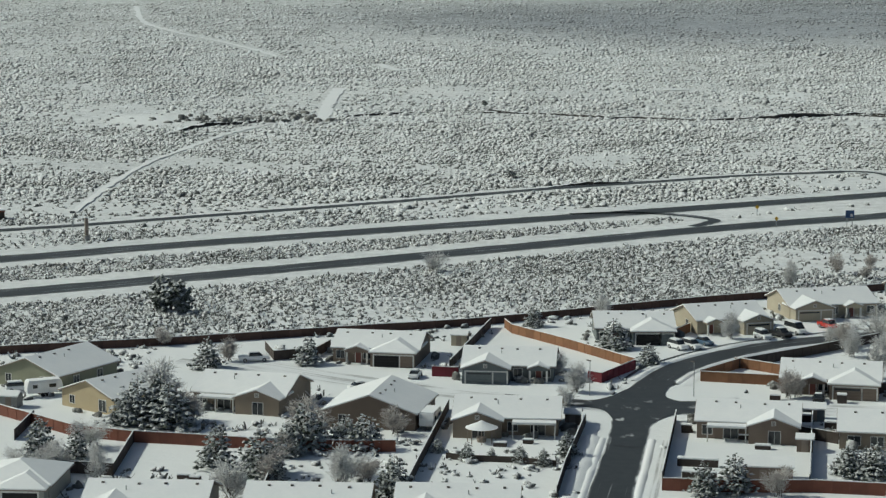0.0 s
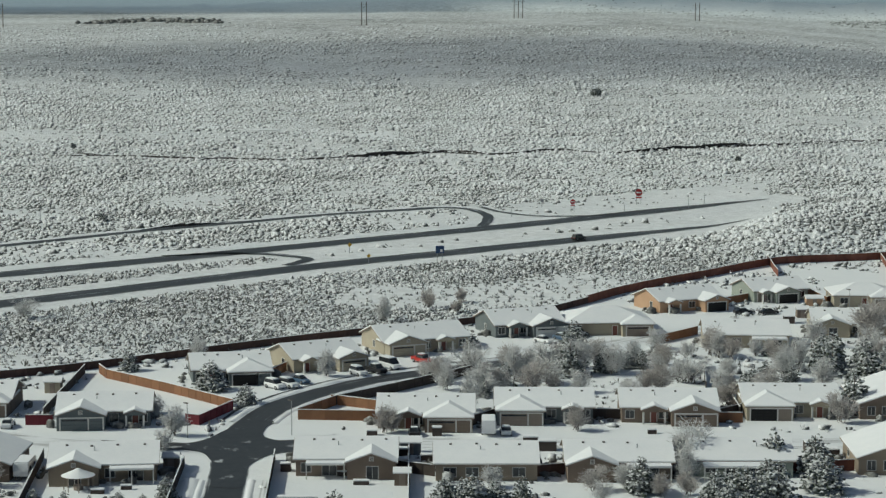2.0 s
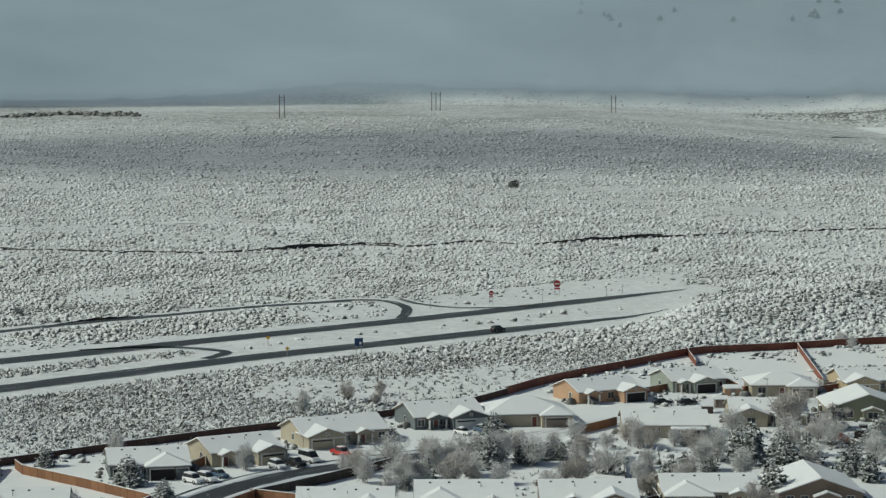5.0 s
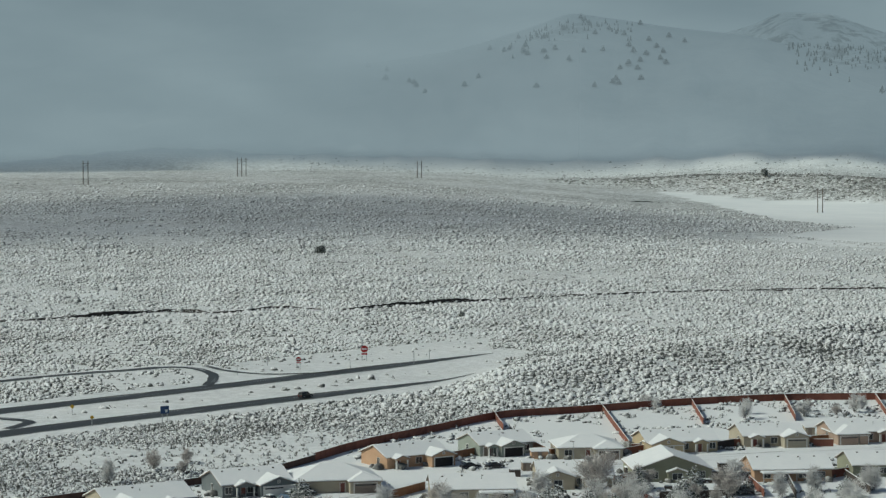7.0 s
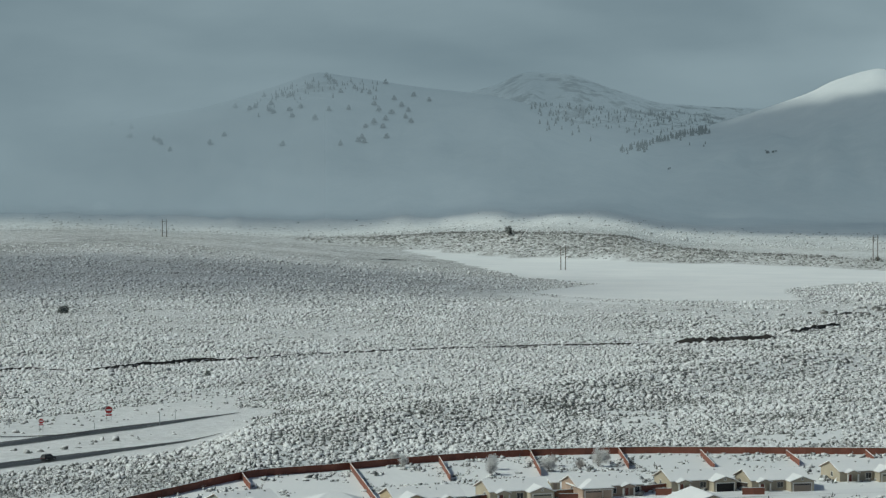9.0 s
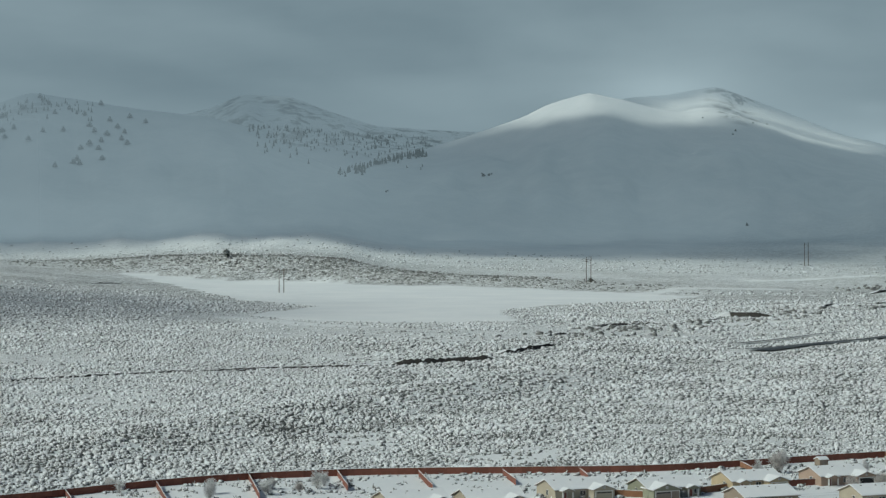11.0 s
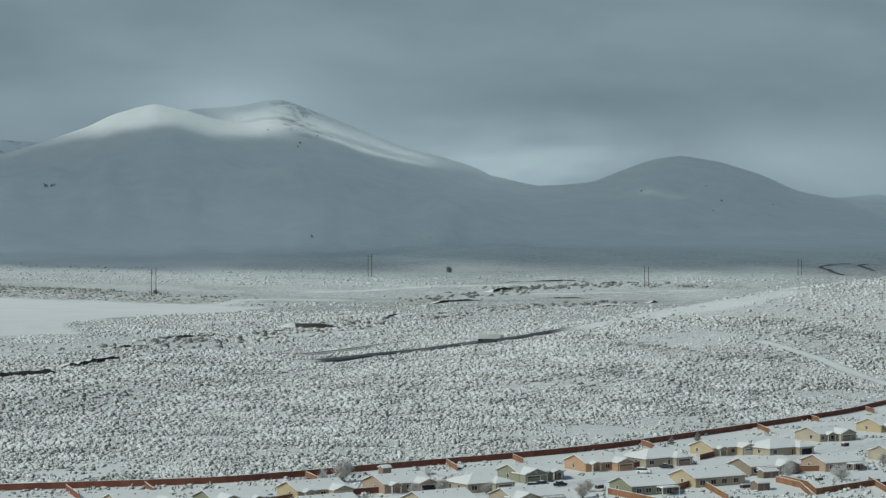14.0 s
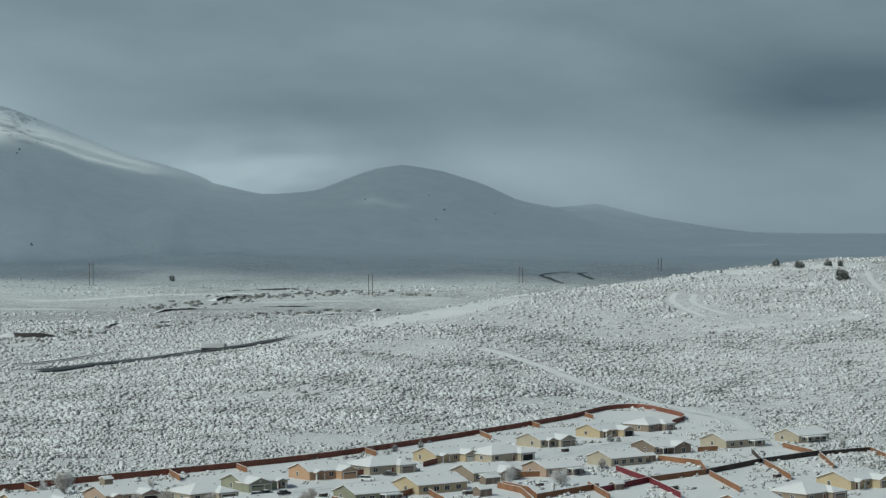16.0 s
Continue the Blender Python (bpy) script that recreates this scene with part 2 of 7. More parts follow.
def extrude_profile(bm, pts, a, b, axis):
    """A closed profile of (u, z) drawn out from a to b along axis 'x' or 'y'."""
    n = len(pts)
    f = (lambda s, u, z: (s, u, z)) if axis == 'x' else (lambda s, u, z: (u, s, z))
    solid(bm, [f(a, u, z) for u, z in pts] + [f(b, u, z) for u, z in pts],
          [tuple(range(n)), tuple(range(2 * n - 1, n - 1, -1))] + [(i, n + i, n + (i + 1) % n, (i + 1) % n) for i in range(n)])
    bmesh.ops.recalc_face_normals(bm, faces=bm.faces)
    return bm


def mesh_np(name, verts, faces, material, attrs=()):
    """A mesh from numpy arrays: verts (n, 3), faces (m, 3 or 4)."""
    me = bpy.data.meshes.new(name)
    k = faces.shape[1]
    me.vertices.add(len(verts))
    me.vertices.foreach_set("co", verts.astype(np.float32).ravel())
    me.loops.add(faces.size)
    me.loops.foreach_set("vertex_index", faces.astype(np.int32).ravel())
    me.polygons.add(len(faces))
    me.polygons.foreach_set("loop_start", np.arange(0, faces.size, k, dtype=np.int32))
    for aname, kind, data in attrs:
        at = me.attributes.new(aname, kind, 'POINT')
        at.data.foreach_set("value" if kind == 'FLOAT' else "vector", data.astype(np.float32).ravel())
    me.update(calc_edges=True)
    me.materials.append(material)
    return me


# ---------- the lie of the land ----------
def smooth(t):
    t = np.clip(t, 0, 1)
    return t * t * (3 - 2 * t)


def lattice(x, y, seed):
    """Smooth value noise in about 0..1, for arrays."""
    xi, yi = np.floor(x), np.floor(y)
    fx, fy = x - xi, y - yi
    fx, fy = fx * fx * (3 - 2 * fx), fy * fy * (3 - 2 * fy)

    def h(i, j):
        v = np.sin(i * 127.1 + j * 311.7 + seed * 74.7) * 43758.5453
        return v - np.floor(v)
    return (h(xi, yi) * (1 - fx) + h(xi + 1, yi) * fx) * (1 - fy) + (h(xi, yi + 1) * (1 - fx) + h(xi + 1, yi + 1) * fx) * fy


def rough_noise(x, y, scale, seed, octaves=4):
    total, amp = 0, 0.5
    for o in range(octaves):
        total = total + amp * (lattice(x / scale, y / scale, seed + o) - 0.5) * 2
        scale, amp = scale * 0.47, amp * 0.5
    return total


def crest(az, knots):
    """A skyline: heights in metres over degrees of bearing, eased between a few knots."""
    a = np.array([k[0] for k in knots], float)
    z = np.array([k[1] for k in knots], float)
    d = 0.2
    return (np.interp(az - d, a, z) + np.interp(az, a, z) * 2 + np.interp(az + d, a, z)) / 4


# skylines: bearing, elevation in degrees as seen from the air over the town; distance; reach of the front slope
RANGES = [
    (3500, 1000, 0.7, [(-30, 2.2), (0, 2.4), (8, 2.3), (13, 2.0), (16.5, 1.9), (18.8, 2.25), (20.3, 2.72), (21.8, 3.24), (23.3, 3.04), (24.8, 2.83), (26.3, 2.66), (27.5, 2.38), (28.4, 1.95), (29.2, 1.52), (30, 1.16), (31.2, 0.57), (32.4, 0.19), (34, -0.15), (36, -0.5), (120, -0.5)]),
    (4550, 700, 0.9, [(-30, 1.4), (19, 1.4), (22, 2.0), (25.6, 2.6), (26.6, 2.85), (27.3, 3.2), (28.6, 3.12), (29.7, 2.7), (30.9, 2.34), (32.5, 2.25), (34, 2.2), (38, 1.5), (43.5, 1.2), (45.3, 1.42), (46.4, 1.15), (50, 0.5), (53, 0.45), (54.5, 0.72), (55.8, 0.85), (57.2, 0.5), (59, 0.2), (62, -0.2), (120, -0.2)]),
    (4000, 1150, 1.0, [(26, -0.5), (28.5, 0.55), (29.85, 1.14), (30.9, 1.40), (31.8, 1.66), (33.2, 2.06), (33.9, 2.30), (34.9, 2.68), (35.4, 2.96), (36, 3.15), (36.6, 3.30), (37.2, 3.12), (37.9, 2.85), (38.6, 2.62), (39.4, 2.5), (40.4, 2.50), (41.3, 2.26), (42.6, 1.66), (44.1, 1.28), (45, 1.0), (45.8, 0.69), (46.7, 0.31), (48, -0.1), (50, -0.6), (120, -0.6)]),
    (4330, 430, 0.6, [(35.5, 1.6), (36.5, 2.6), (37.5, 3.1), (38.6, 3.17), (39.5, 3.34), (40, 3.40), (41, 3.0), (42.35, 2.46), (43.3, 2.07), (44.1, 1.89), (44.8, 1.68), (45.3, 1.5), (45.8, 1.22), (46.4, 1.06), (47.5, 0.95), (49, 0.4), (52, -0.3), (120, -0.6)]),
    (4300, 1000, 0.6, [(36, -0.5), (42, 0.6), (45, 1.0), (46.4, 1.08), (47.1, 1.08), (48.3, 1.17), (48.95, 1.44), (49.86, 1.77), (50.6, 1.89), (51.7, 1.71), (52.7, 1.4), (53.7, 0.92), (54.9, 0.69), (55.85, 0.25), (56.5, 0.03), (58, -0.25), (60, -0.5), (120, -0.6)]),
]
HILL_EL = [(30, -4.2), (37, -3.97), (41.6, -3.60), (45, -3.15), (47.8, -2.70), (50.5, -2.15), (53.4, -1.58), (56.5, -1.12), (59, -0.78), (62, -0.45), (66, -0.3), (80, -0.3), (120, -2.0)]
HILL_R = [(30, 1050), (37, 1120), (47.8, 1230), (56.5, 1450), (66, 1600), (120, 1600)]
HILL_FOOT = [(30, 620), (40, 690), (50, 800), (57, 930), (62, 900), (66, 850), (120, 800)]


HWY_NEAR = [(-260, 372), (-97, 462), (-22, 507), (71, 566), (123, 594), (221, 645), (300, 690), (480, 790), (700, 890), (860, 945), (1090, 1010), (1300, 1100)]
ROAD_AZ = np.array([math.degrees(math.atan2(px, py)) for px, py in HWY_NEAR])
ROAD_R = np.array([math.hypot(px, py) for px, py in HWY_NEAR])


SHORE_AZ, SHORE_R = [21.5, 24, 30, 35.4, 39.8], [2335, 2290, 2180, 2015, 1865]
BLUFF_AZ, BLUFF_H = [20.3, 21.5, 23, 24.8, 26.6, 28.5, 30, 30.9, 32, 33.9, 36.2, 39.8, 42], [0, 3, 10, 19, 23, 24, 21, 14, 10, 8, 6, 3, 0]


def land(x, y):
    """Height of the ground, for arrays of x and y."""
    x, y = np.asarray(x, float), np.asarray(y, float)
    r = np.hypot(x, y)
    az = np.degrees(np.arctan2(x, y))
    # the plain: a long swell in the west, low flats with a lake in the east
    west = 0.0365 * (np.sqrt((r - 960) ** 2 + 90 ** 2) + (r - 960)) / 2
    west = np.where(r > 1750, west - 0.030 * np.maximum(0, r - 1850) * smooth((r - 1750) / 300), west)
    east = 8 * smooth((r - 950) / 350) + 0.022 * np.maximum(0, r - 2150)
    # the bluff behind the lake
    east = east + np.interp(az, BLUFF_AZ, BLUFF_H) * smooth((r - np.interp(az, SHORE_AZ, SHORE_R)) / 75)
    w = smooth((az - 15.5) / 12.5)
    z = west * (1 - w) + east * w
    z = np.where(r < 720, 0, z * smooth((r - 720) / 200))
    # a low brushy rise on the near side of the highway, which it hides
    road_r = np.interp(az, ROAD_AZ, ROAD_R)
    z = z + 5.8 * smooth(1 - np.abs(r - road_r + 48) / 85) * smooth((az - 18.0) / 2.6) * smooth((42 - az) / 8)
    # the long brushy hill in the east
    rc, rf = np.interp(az, [k[0] for k in HILL_R], [k[1] for k in HILL_R]), np.interp(az, [k[0] for k in HILL_FOOT], [k[1] for k in HILL_FOOT])
    top = EYE + rc * np.tan(np.radians(crest(az, HILL_EL) - 0.1))
    f = np.where(r < rc, smooth((r - rf) / (rc - rf) * 0.62) / smooth(np.array(0.62)), 1 - smooth((r - rc) / 300))
    f = np.clip(f, 0, 1) * smooth((az - 36) / 7) * (r > rf)
    z = z * (1 - f) + np.maximum(top, 0) * f
    z = z + 9 * rough_noise(x, y, 420, 29, 2) * smooth((az - 42) / 8) * smooth((r - 930) / 250) * smooth((2100 - r) / 300)
    # fans at the feet of the mountains
    fan = np.interp(az, [0, 30, 44, 50, 56, 62], [58, 52, 40, 24, 12, 8]) * np.clip((r - 2450) / 950, 0, 1.3) ** 2
    z = z + fan
    # the mountains
    for i, (rr, reach, ruff, knots) in enumerate(RANGES):
        zr = EYE + rr * np.tan(np.radians(crest(az, knots)))
        n = rough_noise(x, y, 520, 11 + i * 7, 5)
        t = np.clip((r - (rr - reach)) / reach, 0, 1)
        prof = np.where(r < rr, t ** 1.55, np.exp(-((r - rr) / 380.0) ** 2))
        gully = ruff * 60 * n * (t * (1 - t) * 4 + 0.15) * (r > rr - reach)
        spur = rough_noise(az * 70, r * 0.2, 62, 131 + i * 5, 4)
        gully = gully + ruff * 26 * spur * np.clip(t * (1 - t) * 4, 0, 1) * (r > rr - reach)
        h = (zr - z) * prof + gully * np.clip((zr - z) / 120, 0, 1)
        z = np.where((r > rr - reach) & (h > 0), z + h, z)
    return z + rough_noise(x, y, 160, 3, 4) * (1.6 * smooth((r - 950) / 700))


# the line of the long fence round the estate
PERIMETER = [(-135, 372), (-110, 384), (-83, 394), (-52, 403), (-16, 416), (9, 425), (46, 445), (67, 455), (84, 461), (101, 469), (118, 479), (131, 492), (144, 506), (163, 522), (199, 547), (232, 555), (262, 560), (290, 560), (322, 552), (345, 541), (362, 532), (400, 512), (430, 506), (462, 503), (510, 497), (567, 495), (645, 504), (736, 518), (779, 529), (797, 530), (806, 522), (787, 493), (770, 479), (748, 471)]
FENCE_AZ = np.array([math.degrees(math.atan2(px, py)) for px, py in PERIMETER[:29]] + [58.4, 59.6, 62.5, 66, 75])
FENCE_R = np.array([math.hypot(px, py) for px, py in PERIMETER[:29]] + [952, 900, 740, 640, 560])


def brushiness(x, y):
    """How much brush shows through the snow, 0..1."""
    r = np.hypot(x, y)
    az = np.degrees(np.arctan2(x, y))
    b = smooth((r - np.interp(az, FENCE_AZ, FENCE_R) - 6) / 14) * (0.26 + 0.16 * smooth((r - 600) / 150) + 0.36 * smooth((r - 1000) / 500))
    b = b * (1 - 0.85 * smooth((r - 2420 - 350 * smooth((az - 37) / 6)) / (260 + 300 * smooth((az - 37) / 6))))
    b = b * (1 + 0.45 * smooth((r - 1700) / 250))
    b = b * (1 - 0.4 * smooth((r - 2350) / 250))
    n = rough_noise(x, y, 260, 5, 4)
    b = b * np.clip(0.82 + 0.55 * n, 0.15, 1)
    shore = np.interp(az, SHORE_AZ, SHORE_R)
    b = b * (1 - 0.25 * smooth((r - shore - 130) / 90) * smooth((az - 15) / 4) * smooth((47 - az) / 6))
    b = np.maximum(b, 0.9 * smooth((r - shore + 8) / 25) * smooth((shore + 150 - r) / 70) * smooth((41 - az) / 5) * smooth((az - 20.5) / 1.5))
    return np.where(lake_mask(x, y) > 0, 0, np.clip(b, 0, 1))


def rockiness(x, y):
    """Dark forest and rock that stand out of the snow on the mountains, 0..1."""
    r, az = np.hypot(x, y), np.degrees(np.arctan2(x, y))
    far = smooth((r - 3950) / 200) * smooth((34.5 - az) / 2) * smooth((az - 24) / 2)
    top = smooth((land(x, y) - 225) / 40) * (az > 39.6) * (az < 41.9) * 1.1 + smooth((land(x, y) - 215) / 40) * (az > 18) * (az < 24) * 0.45
    n = rough_noise(x, y, 240, 91, 4)
    return np.clip((far + top * smooth(n * 4)) * (0.7 + 0.6 * n), 0, 1)


LAKE = [(24.0, 2278), (25.9, 1994), (27.3, 1800), (29.1, 1655), (28.6, 1575), (27.4, 1478), (29.4, 1405), (31.6, 1381), (34.4, 1383), (34.5, 1553), (35.7, 1631), (37.7, 1720), (39.8, 1850), (35.4, 2005), (30.1, 2170)]


def lake_mask(x, y):
    """1 on the frozen lake: its outline by bearing and distance, frayed along the shore."""
    r = np.hypot(x, y) + 45 * rough_noise(x, y, 120, 44, 4)
    az = np.degrees(np.arctan2(x, y)) + 0.45 * rough_noise(x, y, 90, 47, 3)
    inside = np.zeros(np.shape(r), bool)
    for (a0, r0), (a1, r1) in zip(LAKE, LAKE[1:] + LAKE[:1]):
        if r0 != r1:
            inside ^= ((r0 > r) != (r1 > r)) & (az < a0 + (r - r0) * (a1 - a0) / (r1 - r0))
    return inside.astype(float)


def spot(az, el, r0=320.0):
    """Where the land beyond r0 lies at that bearing and elevation from the eye."""
    r = np.arange(r0, 4900.0, 4.0)
    x, y = r * math.sin(radians(az)), r * math.cos(radians(az))
    hit = np.nonzero(land(x, y) >= EYE + r * math.tan(radians(el)))[0]
    k = hit[0] if len(hit) else len(r) - 1
    return float(x[k]), float(y[k])


# open snow: lines by bearing and elevation with a width in metres, and round meadows by bearing, distance and reach
OPEN_LINES = [
    ([(48.3, -2.66), (49.6, -2.44), (51.0, -2.22), (52.2, -1.98), (53.4, -1.76)], 34.0),
    ([(57.3, -1.25), (58.2, -1.12), (59.4, -0.97), (61.0, -0.88), (62.6, -0.80)], 30.0),
    ([(59.0, -2.52), (60.2, -2.4), (61.6, -2.28), (63.4, -2.05)], 9.0),
    ([(27.2, -2.74), (28.8, -2.9), (30.5, -3.0)], 22.0),
    ([(37.5, -2.62), (39.2, -2.5), (41.2, -2.42)], 24.0),
    ([(36.0, -2.2), (38.5, -2.06), (41.5, -1.98)], 26.0),
    ([(41.0, -1.76), (44.0, -1.62), (46.5, -1.58)], 20.0),
    ([(44.0, -2.38), (46.5, -2.25), (49.0, -2.08)], 18.0),
    ([(47.0, -1.82), (49.5, -1.76), (51.5, -1.70)], 16.0),
    ([(39.5, -2.98), (42.0, -2.82), (44.0, -2.75)], 13.0),
    # bare snow that stands in for a sunlit strip at the mountains' foot
    ([(50.0, -0.12), (53.0, -0.17), (56.0, -0.2), (58.0, -0.35), (60.5, -0.47)], 70.0),
]
MEADOWS = [(30.6, 715, 1.3, 48), (34.9, 692, 1.7, 45), (33.2, 990, 0.9, 30), (9.2, 1010, 0.8, 26), (4.6, 1060, 0.5, 22), (-8.0, 900, 0.8, 25)]
OPEN_PATHS = [(np.array([spot(*p) for p in pts]), wide) for pts, wide in OPEN_LINES]


def open_snow(x, y):
    """1 where the snow lies open, without brush, fading out at the rim."""
    r, az = np.hypot(x, y), np.degrees(np.arctan2(x, y))
    n = rough_noise(x, y, 38, 63, 3)
    out = np.zeros(np.shape(r))
    for a0, r0, wa, wr in MEADOWS:
        out = np.maximum(out, smooth((1.15 - np.hypot((az - a0) / wa, (r - r0) / wr) + 1.3 * n) / 0.9))
    for line, wide in OPEN_PATHS:
        best = np.full(np.shape(r), 1e9)
        for a, b in zip(line[:-1], line[1:]):
            d = b - a
            t = np.clip(((x - a[0]) * d[0] + (y - a[1]) * d[1]) / (d @ d), 0, 1)
            best = np.minimum(best, np.hypot(x - a[0] - t * d[0], y - a[1] - t * d[1]))
        out = np.maximum(out, smooth((wide * (0.5 + 0.5 * n) + 3 - best) / 6))
    return out


def build_ground():
    az = np.radians(np.concatenate([np.arange(-26, 76, 0.2), np.arange(76, 334, 6.0)]))
    rr = [0.01, 2.0]
    while rr[-1] < 4960:
        rr.append(rr[-1] + max(5.0, rr[-1] * 0.0085))
    rr = np.array(rr)
    A, R = np.meshgrid(az, rr, indexing="ij")
    x, y = R * np.sin(A), R * np.cos(A)
    z = land(x, y)
    na, nr = A.shape
    v = np.stack([x, y, z], -1).reshape(-1, 3)
    i, j = np.meshgrid(np.arange(na), np.arange(nr - 1), indexing="ij")
    i2 = (i + 1) % na
    f = np.stack([i * nr + j, i * nr + j + 1, i2 * nr + j + 1, i2 * nr + j], -1).reshape(-1, 4)
    me = mesh_np("ground", v, f, GROUND, [("brush", 'FLOAT', (brushiness(x, y) * (1 - 0.9 * open_snow(x, y))).ravel()), ("rock", 'FLOAT', rockiness(x, y).ravel())])
    me.polygons.foreach_set("use_smooth", np.ones(len(me.polygons), dtype=bool))
    return tagged(new("ground", me), "snow-covered plain with sagebrush, rising to white mountains", "ground", kind="structure")


ground = build_ground()


# ---------- roads ----------
def resample(pts, step):
    """Points along a rounded line (Catmull-Rom) at about even steps."""
    p = [Vector((*q, 0)) for q in pts]
    p = [p[0] * 2 - p[1]] + p + [p[-1] * 2 - p[-2]]
    out = []
    for i in range(1, len(p) - 2):
        n = max(1, int((p[i + 1] - p[i]).length / step))
        for k in range(n):
            t = k / n
            out.append(0.5 * (2 * p[i] + (p[i + 1] - p[i - 1]) * t + (2 * p[i - 1] - 5 * p[i] + 4 * p[i + 1] - p[i + 2]) * t * t + (3 * p[i] - p[i - 1] - 3 * p[i + 1] + p[i + 2]) * t ** 3))
    return out + [p[-2]]


ROAD_LINES = []


def ribbon(name, pts, width, lift, material, label, category, step=6.0, edge=0.0, cols=7, keep=True, kind="structure", taper=0.0):
    """A strip of road laid over the land."""
    line = resample(pts, step)
    if keep:
        ROAD_LINES.append((np.array([(q.x, q.y) for q in line]), width))
    v, lane, s = [], [], 0.0
    total = sum((b - a).length for a, b in zip(line, line[1:]))
    for i, q in enumerate(line):
        d = (line[min(i + 1, len(line) - 1)] - line[max(i - 1, 0)]).normalized()
        side = Vector((d.y, -d.x, 0))
        if i:
            s += (q - line[i - 1]).length
        for c in range(cols):
            u = c / (cols - 1) * 2 - 1
            jit = edge * (noise.noise((s * 0.15, u * 3, 2.0)) + 0.6 * noise.noise((s * 0.5, u * 3, 7.0))) if abs(u) == 1 else 0
            p = q + side * (u * width / 2 + jit) * (min(1.0, (total - s) / taper + 0.06) if taper else 1.0)
            v.append((p.x, p.y, 0))
            lane.append((s, u * width / 2, abs(u)))
    v = np.array(v)
    v[:, 2] = land(v[:, 0], v[:, 1]) + lift
    n = len(line)
    f = np.array([(i * cols + c, i * cols + c + 1, (i + 1) * cols + c + 1, (i + 1) * cols + c) for i in range(n - 1) for c in range(cols - 1)])
    ob = new(name, mesh_np(name, v, f[:, ::-1], material, [("lane", 'FLOAT_VECTOR', np.array(lane))]))
    return tagged(ob, label, category, kind=kind)


HWY_FAR = [(-270, 425), (-107, 512), (-60, 540), (133, 643), (251, 712), (330, 757), (500, 850), (720, 945), (870, 995), (1100, 1055), (1300, 1140)]
HWY_LABEL = "wet dark two-lane carriageway with slush along its edges"
ribbon("highway_near", HWY_NEAR[:6] + [(226, 648)], 10.0, 0.14, ASPHALT_FAR, HWY_LABEL, "road", edge=0.5, taper=75.0)
ribbon("highway_far", HWY_FAR[:5] + [(256, 715)], 10.0, 0.14, ASPHALT_FAR, "wet dark far carriageway beyond a snowy median", "road", edge=0.5, taper=60.0)


# ---------- houses ----------
PITCH = 0.35
EAVE = 2.7


def chevron(bm, u0, u1, h, over, lo, hi, a, b, axis, trim=0.0):
    """A gable roof skin between lo and hi above the roof plane."""
    um = (u0 + u1) / 2
    zr = h + (u1 - u0) / 2 * PITCH
    o = over - trim
    ze = h - o * PITCH
    pts = [(u0 - o, ze + lo), (um, zr + lo), (u1 + o, ze + lo), (u1 + o, ze + hi), (um, zr + hi), (u0 - o, ze + hi)]
    return extrude_profile(bm, pts, a + trim, b - trim, axis)


def hip_shell(bm, x0, x1, y0, y1, h, over, lo, hi, trim=0.0):
    o = over - trim
    X0, X1, Y0, Y1 = x0 - o, x1 + o, y0 - o, y1 + o
    run = min(X1 - X0, Y1 - Y0) / 2
    z0, zr = h - o * PITCH, h - o * PITCH + run * PITCH
    if X1 - X0 >= Y1 - Y0:
        r = [(X0 + run, (Y0 + Y1) / 2, zr), (X1 - run, (Y0 + Y1) / 2, zr)]
        faces = [(0, 1, 5, 4), (1, 2, 5), (2, 3, 4, 5), (3, 0, 4)]
    else:
        r = [((X0 + X1) / 2, Y0 + run, zr), ((X0 + X1) / 2, Y1 - run, zr)]
        faces = [(0, 1, 4), (1, 2, 5, 4), (2, 3, 5), (3, 0, 4, 5)]
    if abs(r[1][0] - r[0][0]) + abs(r[1][1] - r[0][1]) < 0.05:
        r[1] = (r[1][0] + 0.04, r[1][1] + 0.04, zr)
    base = [(X0, Y0, z0), (X1, Y0, z0), (X1, Y1, z0), (X0, Y1, z0)] + r
    up = [(p[0], p[1], p[2] + hi) for p in base]
    dn = [(p[0], p[1], p[2] + lo) for p in base]
    fs = [f for f in faces] + [tuple(6 + i for i in reversed(f)) for f in faces] + [(6 + i, 6 + (i + 1) % 4, (i + 1) % 4, i) for i in range(4)]
    solid(bm, up + dn, fs)
    bmesh.ops.recalc_face_normals(bm, faces=bm.faces)
    return bm


def roof_parts(root, x0, x1, y0, y1, h, style, over, back=None):
    bm, sn = bmesh.new(), bmesh.new()
    t = 0.05
    if style == 'x':
        chevron(bm, y0, y1, h, over, 0.02, 0.16, x0 - over, x1 + over, 'x')
        chevron(sn, y0, y1, h, over, 0.16, 0.36, x0 - over, x1 + over, 'x', t)
    elif style == 'y':
        chevron(bm, x0, x1, h, over, 0.02, 0.16, y0 - over, back, 'y')
        chevron(sn, x0, x1, h, over, 0.16, 0.36, y0 - over, back, 'y', t)
    else:
        hip_shell(bm, x0, x1, y0, y1, h, over, 0.02, 0.16)
        hip_shell(sn, x0, x1, y0, y1, h, over, 0.16, 0.36, t)
    r = part("roof", bm, FASCIA, root)
    part("roof_snow", sn, ROOF_SNOW, r, "thick fresh snow on the roof")


